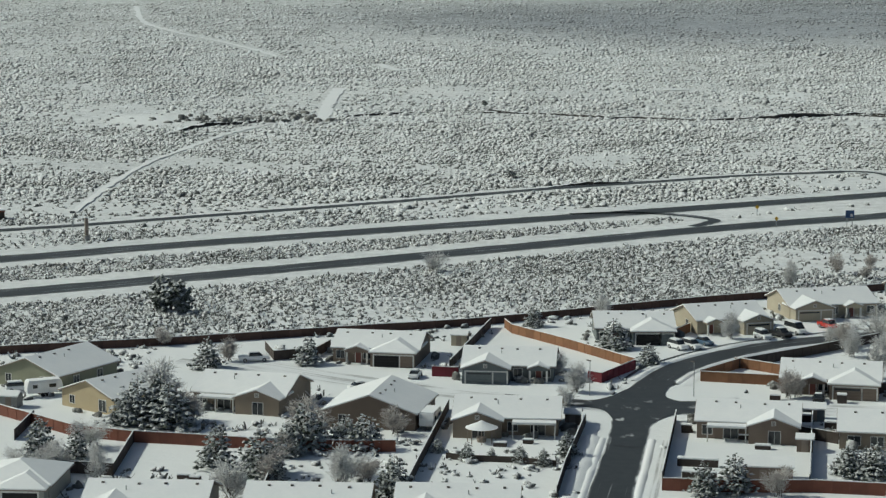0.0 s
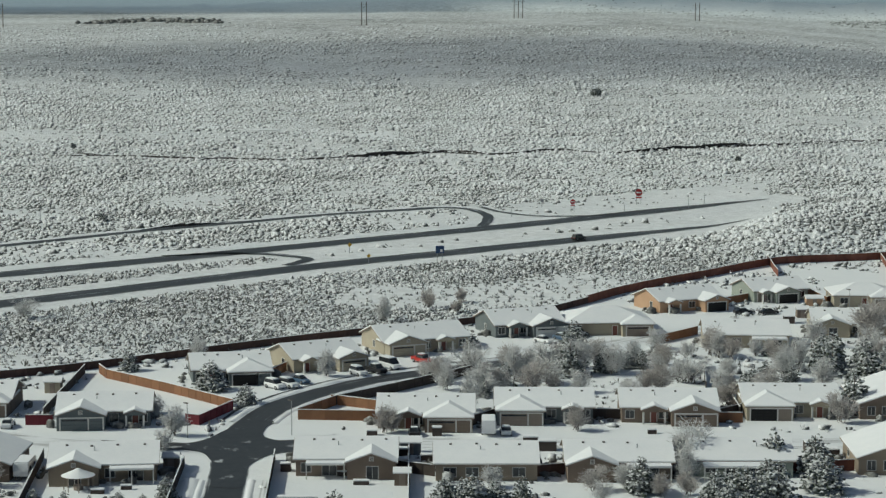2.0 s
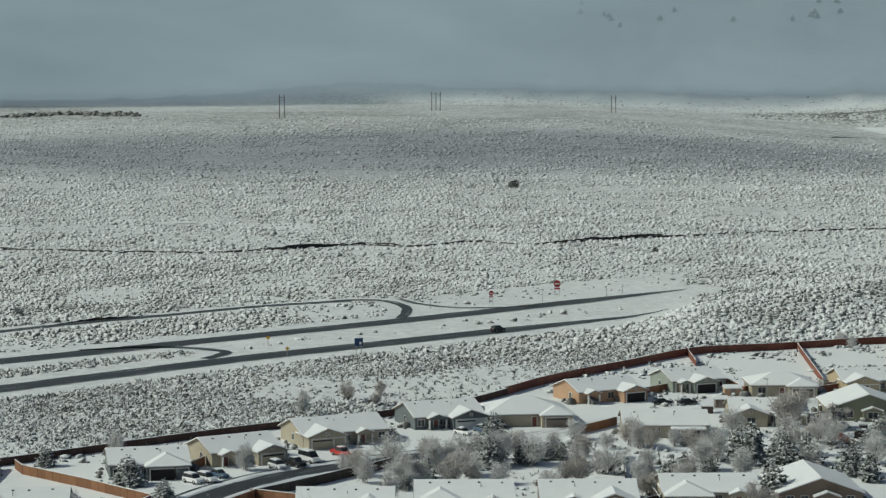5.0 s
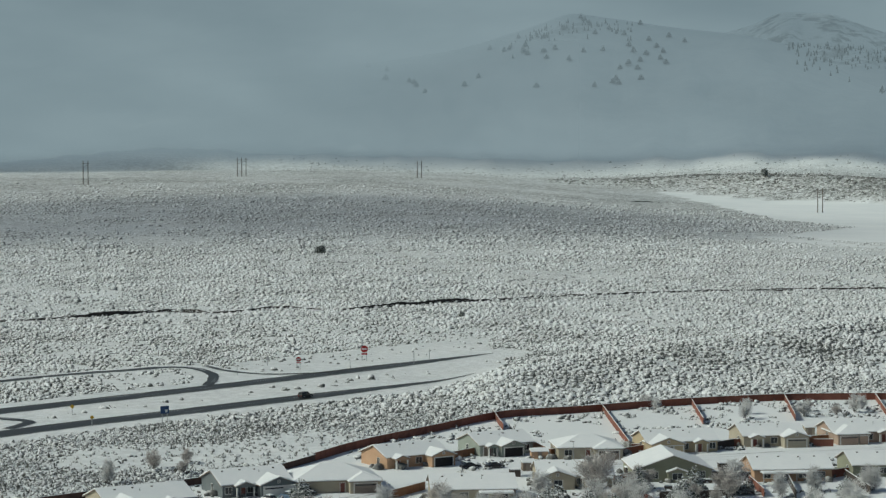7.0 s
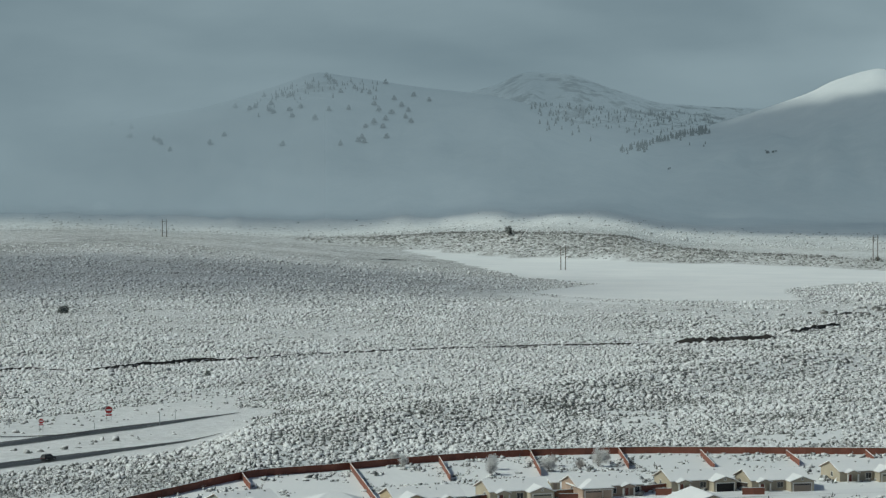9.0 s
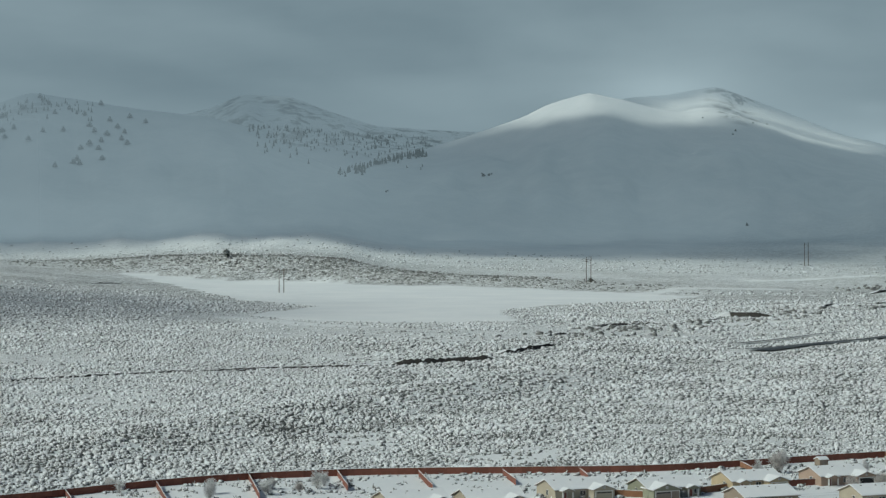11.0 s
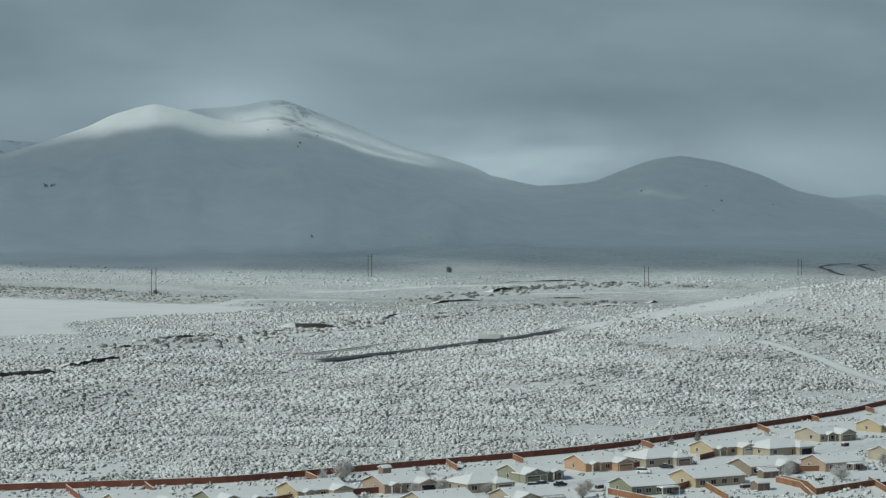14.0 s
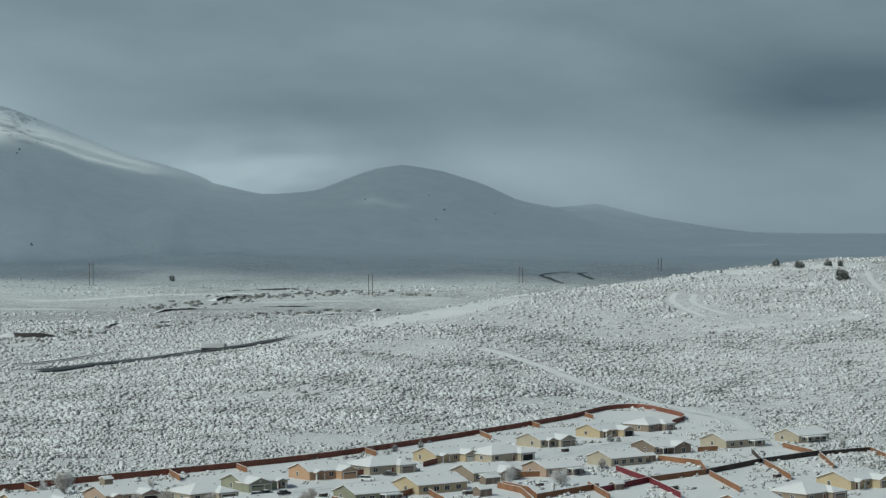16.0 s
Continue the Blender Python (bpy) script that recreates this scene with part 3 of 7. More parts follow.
def wall_part(root, x0, x1, y0, y1, h, style, mat):
    bm = bmesh.new()
    if style == 'x':
        extrude_profile(bm, [(y0, 0), (y1, 0), (y1, h), ((y0 + y1) / 2, h + (y1 - y0) / 2 * PITCH), (y0, h)], x0, x1, 'x')
    elif style == 'y':
        extrude_profile(bm, [(x0, 0), (x1, 0), (x1, h), ((x0 + x1) / 2, h + (x1 - x0) / 2 * PITCH), (x0, h)], y0, y1, 'y')
    else:
        box(bm, x0, x1, y0, y1, 0, h)
    return part("wall", bm, mat, root)


_shared = {}


def window_mesh(w, h):
    k = ("win", w, h)
    if k not in _shared:
        bm = bmesh.new()
        b = 0.09
        box(bm, -w / 2 - b, w / 2 + b, -0.05, 0.02, -b, 0)
        box(bm, -w / 2 - b, w / 2 + b, -0.05, 0.02, h, h + b)
        for sx in (-1, 1):
            box(bm, min(sx * w / 2, sx * (w / 2 + b)), max(sx * w / 2, sx * (w / 2 + b)), -0.05, 0.02, 0, h)
        box(bm, -0.03, 0.03, -0.04, 0.02, 0, h)
        fr = mesh_of(bm, "window_frame")
        fr.materials.append(TRIM)
        bm = box(bmesh.new(), -w / 2, w / 2, -0.012, 0.01, 0, h)
        pn = mesh_of(bm, "pane")
        pn.materials.append(GLASS)
        _shared[k] = fr, pn
    return _shared[k]


def window(root, x, y, z, w, h, face='front'):
    fr, pn = window_mesh(w, h)
    a = part("window", fr, None, root)
    a.matrix_basis = pose(x, y - 0.012, z) if face == 'front' else pose(x - 0.012, y, z, 0, 0, -90)
    part("pane", pn, None, a)


def garage_mesh(w, h):
    k = ("gar", w, h)
    if k not in _shared:
        bm = bmesh.new()
        prof = []
        for i in range(4):
            prof += [(0.0, h * i / 4 + 0.01), (-0.05, h * i / 4 + 0.04), (-0.05, h * (i + 1) / 4 - 0.03)]
        extrude_profile(bm, prof + [(0.0, h), (0.02, h), (0.02, 0.0)], -w / 2, w / 2, 'x')
        _shared[k] = mesh_of(bm, "garage_door")
    return _shared[k].copy()


def garage_door(root, x, y, w, mat, looks_open=False):
    me = garage_mesh(w, 2.15)
    # open look: the shut door panel is painted with the shade inside
    d = part("garage_door", me, DARK if looks_open else mat, root, "garage door panel painted near black for the shade of an open garage" if looks_open else "")
    d.matrix_basis = pose(x, y - 0.012, 0.0)
    bm = bmesh.new()
    for sx in (-1, 1):
        box(bm, sx * (w / 2 + 0.12) - 0.12, sx * (w / 2 + 0.12) + 0.12, -0.07, 0.0, 0.0, 2.15)
    box(bm, -w / 2 - 0.24, w / 2 + 0.24, -0.07, 0.0, 2.15, 2.37)
    part("garage_frame", bm, TRIM, d, "pale painted frame")
    if not looks_open and w > 3:
        part("window_strip", box(bmesh.new(), -w * 0.46, w * 0.46, -0.065, -0.045, 1.70, 1.98), GLASS, d, "strip of small garage door windows")


def entry_door(root, x, y, mat):
    bm = box(bmesh.new(), -0.5, 0.5, -0.05, 0, 0.05, 2.1)
    d = part("door", bm, mat, root)
    d.matrix_basis = pose(x, y - 0.012, 0)
    bm = bmesh.new()
    for sx in (-1, 1):
        box(bm, sx * 0.57 - 0.07, sx * 0.57 + 0.07, -0.08, 0, 0.05, 2.1)
    box(bm, -0.64, 0.64, -0.08, 0, 2.1, 2.24)
    part("door_frame", bm, TRIM, d)


def patio(root, x0, x1, y, h=2.5, deep=3.0):
    bm = box(bmesh.new(), x0, x1, y - deep, y - 0.03, h - 0.16, h)
    c = part("patio_cover", bm, TRIM, root, "white patio cover with snow on it")
    part("cover_snow", box(bmesh.new(), x0 + 0.05, x1 - 0.05, y - deep + 0.05, y - 0.45, h, h + 0.2), ROOF_SNOW, c)
    n = max(2, int((x1 - x0) / 3.2) + 1)
    for i in range(n):
        u = x0 + 0.15 + (x1 - x0 - 0.3) * i / (n - 1)
        part("post", box(bmesh.new(), u - 0.09, u + 0.09, y - deep + 0.08, y - deep + 0.26, 0, h - 0.16), TRIM, root)


def porch(root, x0, x1, y, h, deep, wall_mat):
    """An open gabled porch with two posts."""
    zr = h + (x1 - x0) / 2 * PITCH
    roof_parts(root, x0, x1, y - deep, y, h, 'y', 0.3, back=y + (zr - EAVE) / PITCH + 0.1)
    bm = bmesh.new()
    extrude_profile(bm, [(x0, h - 0.3), (x1, h - 0.3), (x1, h), ((x0 + x1) / 2, zr), (x0, h)], y - deep, y - deep + 0.2, 'y')
    part("porch_gable", bm, wall_mat, root)
    for u in (x0 + 0.2, x1 - 0.2):
        part("post", box(bmesh.new(), u - 0.16, u + 0.16, y - deep + 0.02, y - deep + 0.34, 0, h - 0.3), TRIM, root)
    entry_door(root, (x0 + x1) / 2, y, DOOR_PAINT)


def wing(root, x0, x1, y0, y, h, style, wall_mat):
    """A room that stands out in front of the main wall at y, under its own gable or hip."""
    zr = h + (x1 - x0) / 2 * PITCH
    back = y + (zr - EAVE) / PITCH + 0.15
    wall_part(root, x0, x1, y0, y + 0.5, h, 'y' if style == 'y' else 'h', wall_mat)
    if style == 'y':
        roof_parts(root, x0, x1, y0, y, h, 'y', 0.4, back=back)
        if x1 - x0 > 5:
            um, zv = (x0 + x1) / 2, h + 0.25
            v = part("gable_vent", box(bmesh.new(), um - 0.36, um + 0.36, y0 - 0.06, y0 - 0.005, zv, zv + 0.72), TRIM, root)
            for k in range(4):
                part("louvre", box(bmesh.new(), um - 0.26, um + 0.26, y0 - 0.085, y0 - 0.062, zv + 0.10 + 0.14 * k, zv + 0.18 + 0.14 * k), SHINGLE, v)
    else:
        roof_parts(root, x0, x1, y0, back + (x1 - x0) / 2, h, 'h', 0.4)


WORDS = {"tan": "tan", "cream": "cream", "yellow": "pale yellow", "orange": "apricot", "green": "sage green", "greygreen": "grey-green", "brown": "brown", "slate": "slate grey", "pink": "salmon", "grey": "grey"}
HOUSES = []


def house(x, y, turn, w, d, kind, colour, seed=0):
    """One single-storey house. (x, y) is the ground below the left end of its ridge; local -y faces the street or garden that is seen."""
    wall = WALL_MATS[colour]
    what = {"hip": "hipped roof", "end": "gable end", "front_end": "wide front gable"}.get(kind, "gabled roof")
    root = thing("house", f"{WORDS[colour]} stucco single-storey house, snow-covered {what}", "house", pose(x, y, 0, 0, 0, turn), "houses of the estate")
    HOUSES.append((x, y, turn, w, d))
    rnd = random.Random(len(HOUSES) * 13 + 5)
    f = -d / 2
    door_mat = rnd.choice((wall, wall, wall, FASCIA, FASCIA, TRIM))
    if kind == "hip":
        wall_part(root, 0, w, f, d / 2, EAVE, 'h', wall)
        roof_parts(root, 0, w, f, d / 2, EAVE, 'h', 0.5)
        wing(root, w - 7.0, w - 0.2, f - 2.2, f, EAVE - 0.1, 'h', wall)
        garage_door(root, w - 3.6, f - 2.2, 4.9, FASCIA, rnd.random() < 0.3)
        entry_door(root, w - 8.3, f, DOOR_PAINT)
        window(root, 2.4, f, 0.9, 1.8, 1.3)
        window(root, 0, -1.5, 0.9, 1.2, 1.2, 'left')
        window(root, 0, 3.0, 0.9, 1.2, 1.2, 'left')
    elif kind == "front_end":
        wall_part(root, 0, w, f, d / 2, EAVE, 'y', wall)
        roof_parts(root, 0, w, f, d / 2, EAVE, 'y', 0.5, back=d / 2 + 0.5)
        wing(root, w * 0.42, w * 0.42 + 4.2, f - 1.4, f, EAVE - 0.4, 'y', wall)
        window(root, w * 0.42 + 2.1, f - 1.4, 0.7, 2.2, 1.4)
        for u in (2.0, 4.6, w - 2.2):
            window(root, u, f, 0.8, 1.3, 1.5)
        window(root, 0, 2.0, 0.9, 1.4, 1.2, 'left')
    else:
        wall_part(root, 0, w, f, d / 2, EAVE, 'x', wall)
        roof_parts(root, 0, w, f, d / 2, EAVE, 'x', 0.5)
        if kind in ("end",):
            window(root, 0, -d * 0.28, 0.4, 1.7, 1.9, 'left')
            window(root, 0, d * 0.30, 0.8, 1.2, 1.3, 'left')
            window(root, w * 0.3, f, 0.8, 1.4, 1.3)
            window(root, w * 0.7, f, 0.8, 1.4, 1.3)
        else:
            window(root, 0, 1.6 * (rnd.random() - 0.5) * 3, 0.9, 1.1, 1.3, 'left')
        if kind in ("rearL", "rearR"):
            pw = 7.6
            x0 = 0.0 if kind == "rearL" else w - pw
            wing(root, x0, x0 + pw, f - 2.6, f, EAVE, 'y', wall)
            window(root, x0 + pw * 0.52, f - 2.6, 0.1, 1.8, 2.0)
            q0, q1 = (pw, w) if kind == "rearL" else (0, w - pw)
            window(root, q0 + 1.6, f, 0.7, 1.5, 1.4)
            window(root, (q0 + q1) / 2 + 1.2, f, 0.1, 2.2, 2.05)
            patio(root, q0 + 1.6, q1 - 0.3, f, 2.45, 2.6)
        elif kind in ("patio", "patioS"):
            a, b = (1.2, w * 0.72) if kind == "patio" else (w * 0.55, w - 0.6)
            patio(root, a, b, f, 2.4, 3.4)
            for u in (w * 0.16, w * 0.38, w * 0.62, w * 0.86):
                window(root, u, f, 0.15 if abs(u - (a + b) / 2) < 2 else 0.8, 1.7, 2.0 if abs(u - (a + b) / 2) < 2 else 1.3)
        elif kind in ("plain", "plainW", "rearW"):
            for u in (w * 0.14, w * 0.36, w * 0.58, w * 0.82):
                window(root, u, f, 0.7, 1.9, 1.4)
        elif kind in ("hipL", "hipR", "gabL", "gabR"):
            gw = 8.2
            left = kind.endswith("L")
            x0 = 0.1 if left else w - gw - 0.1
            wing(root, x0, x0 + gw, f - 3.2, f, EAVE - 0.1, 'y' if kind[0] == 'g' else 'h', wall)
            garage_door(root, x0 + 3.0, f - 3.2, 4.6, door_mat, kind == "hipL" and colour == "cream" or kind == "hipR" and y > 390)
            garage_door(root, x0 + gw - 1.5, f - 3.2, 2.3, door_mat)
            e0 = x0 + gw + 1.8 if left else x0 - 5.2
            porch(root, e0 + (1.6 if left else 0.2), e0 + 5.0 + (0 if left else -0.6), f, EAVE - 0.2, 1.6, wall)
            for u in ((x0 + gw + 1.4, w - 1.3) if left else (1.4, x0 - 1.2)):
                window(root, u, f, 0.8, 1.5, 1.4)
        elif kind in ("gabR2", "gabM"):
            gw = 6.4
            x0 = w - gw - 0.1 if kind == "gabR2" else 4.2
            wing(root, x0, x0 + gw, f - 3.4, f, EAVE - 0.1, 'y', wall)
            garage_door(root, x0 + gw / 2, f - 3.4, 4.9, door_mat, rnd.random() < 0.25)
            porch(root, 1.2, 4.6 if kind == "gabR2" else 3.8, f, EAVE - 0.2, 2.2, wall)
            window(root, x0 - 1.6 if kind == "gabR2" else w - 1.8, f, 0.8, 1.6, 1.4)
            if kind == "gabM":
                garage_door(root, 2.2, f, 2.4, door_mat)
        zr = EAVE + d / 2 * PITCH
        for i in range(rnd.choice((3, 4, 4))):
            u = w * (0.14 + 0.24 * i + rnd.uniform(-0.04, 0.04))
            vy = -1.0 - rnd.random() * 0.4
            part("roof_vent", box(bmesh.new(), u - 0.2, u + 0.2, vy - 0.16, vy + 0.16, zr + vy * PITCH + 0.1, zr + vy * PITCH + 0.52), SHINGLE, root)
        vp = w * rnd.uniform(0.3, 0.7)
        part("vent_pipe", rod(bmesh.new(), (vp, -2.6, zr - 2.6 * PITCH), (vp, -2.6, zr - 2.6 * PITCH + 0.95), 0.08, 0.08), METAL, root)
    return root


house(-64.7, 294.0, -4, 11, 12, 'hip', 'grey')
house(-47.4, 282.0, -4, 16.3, 12, 'rearL', 'grey')
house(-25.8, 280.6, -4, 16.3, 12, 'plain', 'tan')
house(-5.7, 280.0, -4, 16, 12, 'rearL', 'tan')
house(-58.5, 346.0, 50, 14, 13, 'end', 'yellow')
house(-39.5, 354.8, -16, 16, 13, 'rearR', 'tan')
house(-11.5, 333.0, 78, 15, 14.9, 'end', 'brown')
house(2.5, 335.5, -5, 16.4, 12, 'rearL', 'tan')
house(41.0, 333.0, -10, 15.7, 12, 'rearR', 'brown')
house(62.1, 325.8, -11, 15.8, 12, 'rearW', 'tan')
house(82.5, 323.3, -11, 16.5, 12, 'rearL', 'brown')
house(102.5, 320.7, -12, 15.5, 12, 'patio', 'greygreen')
house(128.8, 318.8, -12, 14, 15, 'front_end', 'tan')
house(-19.0, 393.0, -10, 16, 12, 'hipR', 'brown')
house(4.4, 377.0, -6, 16, 12, 'gabL', 'slate')
house(59.6, 365.8, -12, 16.5, 12, 'hipR', 'brown')
house(81.0, 367.4, -12, 17, 12, 'hipL', 'slate')
house(102.6, 362.8, -12, 16.8, 12, 'gabR', 'brown')
house(125.3, 363.2, -12, 17, 12, 'hipL', 'cream')
house(145.4, 360.0, -12, 15, 17, 'front_end', 'brown')
house(141.0, 433.9, -14, 17.8, 12.5, 'patioS', 'cream')
house(169.1, 444.1, -14, 16.5, 12.5, 'rearL', 'cream')
house(192.7, 446.3, -14, 17.5, 16, 'front_end', 'green')
house(217.8, 436.5, -13, 17.8, 12.5, 'patio', 'orange')
house(241.9, 435.2, -12, 18.5, 12.5, 'patioS', 'green')
house(268.2, 442.3, -12, 16, 15, 'front_end', 'cream')
house(-72.0, 364.0, 60, 16, 14, 'end', 'green')
house(29.9, 412.4, 0, 15, 12, 'hipR', 'slate')
house(48.5, 420.2, 18, 15, 12, 'gabR2', 'cream')
house(69.9, 437.7, 12, 19, 13, 'gabL', 'cream')
house(97.6, 454.1, 8, 16, 13, 'gabR', 'slate')
house(114.9, 454.3, -5, 19, 14, 'hip', 'cream')
house(142.1, 480.1, 14, 16.8, 12, 'gabR2', 'orange')
house(169.8, 491.8, 8, 14.5, 12, 'gabM', 'greygreen')
house(188.3, 481.7, -12, 15.5, 12, 'hip', 'cream')
house(211.5, 483.0, -5, 18, 12, 'gabL', 'yellow')
house(239.0, 485.6, -8, 16, 12, 'gabR2', 'cream')
house(263.2, 484.0, -8, 17.5, 12, 'hipL', 'pink')
house(290.5, 483.1, -9, 17, 12, 'gabR2', 'cream')
house(310.2, 474.8, -12, 16, 12, 'gabR2', 'cream')
house(341.4, 479.8, -10, 16.5, 12, 'gabR2', 'cream')
house(364.3, 468.2, -10, 16.5, 12, 'gabL', 'green')
house(394.1, 467.7, -10, 16.5, 12, 'gabR2', 'yellow')
house(422.7, 462.5, -10, 16.5, 12, 'gabR2', 'pink')
house(440.5, 446.1, -10, 15.5, 12, 'hip', 'cream')
house(471.1, 454.3, -12, 16.5, 12, 'gabL', 'green')
house(506.5, 458.8, -14, 16.5, 12, 'gabR2', 'orange')
house(529.4, 454.1, -10, 18, 13, 'hip', 'cream')
house(571.5, 459.7, -10, 17, 12, 'gabR2', 'yellow')
house(583.9, 445.9, -8, 19, 13, 'hip', 'cream')
house(636.6, 463.0, -6, 16, 12, 'gabR', 'cream')
house(681.5, 467.4, -4, 17, 12, 'gabR2', 'yellow')
house(714.6, 467.0, 0, 16, 12, 'hip', 'tan')
house(678.3, 409.4, -12, 21, 13, 'patioS', 'cream')
house(713.5, 398.5, -12, 17, 12, 'patio', 'cream')
house(470.9, 408.7, -16, 15, 12, 'patioS', 'green')
house(499.2, 408.8, -12, 19, 12.5, 'plainW', 'yellow')
house(536.1, 415.9, -14, 17, 12, 'rearR', 'tan')
house(561.3, 406.0, -14, 15.5, 12, 'patioS', 'pink')
house(600.2, 407.0, -12, 16.5, 12, 'plainW', 'cream')
house(643.3, 417.3, -12, 15.5, 12, 'rearR', 'brown')
house(403.8, 425.6, -12, 16.5, 12, 'plain', 'cream')
house(427.0, 414.6, -12, 16.5, 12, 'rearL', 'cream')
house(374.7, 439.5, -12, 16, 12, 'plain', 'tan')
house(553.9, 308.7, -8, 17, 13, 'hip', 'tan')
house(591.8, 314.1, -8, 17, 13, 'gabR2', 'yellow')
house(520.4, 308.9, -8, 17, 13, 'end', 'orange')


# ---------- fences ----------


def fence(pts, height, mat, label, step=2.44, rounded=True, cap=True):
    line = resample(pts, step) if rounded else None
    if not rounded:
        line = []
        for a, b in zip(pts, pts[1:]):
            n = max(1, round(math.dist(a, b) / step))
            line += [Vector((a[0] + (b[0] - a[0]) * k / n, a[1] + (b[1] - a[1]) * k / n, 0)) for k in range(n)]
        line.append(Vector((*pts[-1], 0)))
    root = thing("fence", label, "fence", group="wooden fences")
    zs = land(np.array([q.x for q in line]), np.array([q.y for q in line]))
    for q, zz in zip(line, zs):
        q.z = zz
    panel_mesh, post_mesh, cap_mesh = fence_meshes(height, mat)
    for a, b in zip(line, line[1:]):
        L = (b - a).length
        m = pose(a.x, a.y, (a.z + b.z) / 2, 0, 0, math.degrees(math.atan2(b.y - a.y, b.x - a.x))) @ Matrix.Diagonal((L / 2.44, 1, 1, 1))
        p = part("panel", panel_mesh, None, root)
        p.matrix_basis = m
        if cap:
            part("snow_cap", cap_mesh, None, p)
        part("post", post_mesh, None, root).matrix_basis = pose(a.x, a.y, a.z)
    return root


def fence_meshes(height, mat):
    k = ("fence", height, mat.name)
    if k not in _shared:
        bm = bmesh.new()
        n = 8
        front, w = [], 2.44 / 8
        for i in range(n):
            front += [(w * i, 0.0), (w * i + 0.02, -0.022), (w * (i + 1) - 0.02, -0.022)]
        prof = front + [(2.44, 0.0), (2.44, 0.02), (0.0, 0.02)]
        k2 = len(prof)
        solid(bm, [(u, v, 0.0) for u, v in prof] + [(u, v, height) for u, v in prof], [tuple(range(k2 - 1, -1, -1)), tuple(range(k2, 2 * k2))] + [(i, (i + 1) % k2, k2 + (i + 1) % k2, k2 + i) for i in range(k2)])
        pm = mesh_of(bm, "panel")
        bm = box(bmesh.new(), -0.06, 0.06, -0.09, 0.03, 0, height + 0.05)
        po = mesh_of(bm, "post")
        bm = box(bmesh.new(), 0.0, 2.44, -0.09, 0.09, height + 0.021, height + 0.13)
        ca = mesh_of(bm, "snow_cap")
        for me, mt in ((pm, mat), (po, mat), (ca, ROOF_SNOW)):
            me.materials.append(mt)
        _shared[k] = pm, po, ca
    return _shared[k]


# this stretch's brown holds weathering and also the shade on its face
fence(PERIMETER[:12], 1.55, FENCE_BROWN, "long dark brown board fence with snow along its top", rounded=True)
fence(PERIMETER[11:], 2.0, FENCE_RED, "long red-stained board fence with snow along its top", rounded=True)


# ---------- power line ----------
def h_frame(x, y, height, gap, turn, poles=2):
    z = float(land(x, y))
    root = thing("power_pole", "tall wooden H-frame power pole on the snowy plain", "power pole", pose(x, y, z, 0, 0, turn), "power line")
    for s in ((-1, 1) if poles == 2 else (-1, 0, 1)):
        part("pole", rod(bmesh.new(), (s * gap / 2, 0, -1), (s * gap / 2, 0, height), 0.42, 0.32, 8), POLE_WOOD, root)
    part("crossarm", box(bmesh.new(), -gap * 0.75, gap * 0.75, -0.1, 0.1, height - 2.4, height - 2.15), POLE_WOOD, root)
    part("brace", rod(bmesh.new(), (-gap / 2, 0, height - 6.5), (gap / 2, 0, height - 3), 0.1, 0.1), POLE_WOOD, root)
    return root


h_frame(*spot(12.98, -1.12, 1500), 19.5, 9.0, 0, 3)
for az, el, tall in ((-0.66, -1.34, 20), (8.87, -1.32, 21), (17.72, -1.17, 18), (28.36, -2.08, 22), (36.58, -1.83, 24.5), (42.33, -1.37, 27), (49.73, -1.64, 23), (53.76, -1.305, 20), (57.46, -0.95, 17)):
    h_frame(*spot(az, el, 1300), tall, 4.4, -az + 15)


# ---------- streets and side roads ----------
def make_packed():
    m, N, L, b = shader("packed_snow")
    a = N.new("ShaderNodeAttribute")
    a.attribute_name = "lane"
    mp = N.new("ShaderNodeMapping")
    mp.inputs["Scale"].default_value = (0.03, 1.1, 1.0)
    L.new(a.outputs["Vector"], mp.inputs[0])
    n = N.new("ShaderNodeTexNoise")
    n.inputs["Scale"].default_value, n.inputs["Detail"].default_value = 1.0, 5.0
    L.new(mp.outputs[0], n.inputs["Vector"])
    f = math_node(N, L, 'MULTIPLY', ramp(N, L, n.outputs["Fac"], 0.50, 0.68), ramp(N, L, grain(N, L, 0.12, 4.0), 0.35, 0.6))
    L.new(mix(N, L, f, (0.77, 0.79, 0.81), (0.22, 0.22, 0.22)), b.inputs["Base Color"])
    b.inputs["Roughness"].default_value = 0.7
    bump(N, L, b, n.outputs["Fac"], 0.6, 0.08)
    return m


PACKED = make_packed()
MAIN = [(11, 210), (17.6, 250), (23.5, 291), (26.2, 308), (29, 326), (31.2, 341), (34.2, 358), (37.4, 368.4), (42, 379.3), (48.2, 388.4), (56.6, 397.4), (67.5, 405.8), (86.8, 414.8), (98, 419)]
ribbon("street_main", MAIN, 6.2, 0.05, ASPHALT, "wet black asphalt street bending between snowy verges", "street", 3.0, 0.4)
def beside(pts, off):
    """The same line, shifted to one side."""
    line = resample(pts, 6.0)
    out = []
    for i, q in enumerate(line):
        d = (line[min(i + 1, len(line) - 1)] - line[max(i - 1, 0)]).normalized()
        out.append((q.x + d.y * off, q.y - d.x * off))
    return out


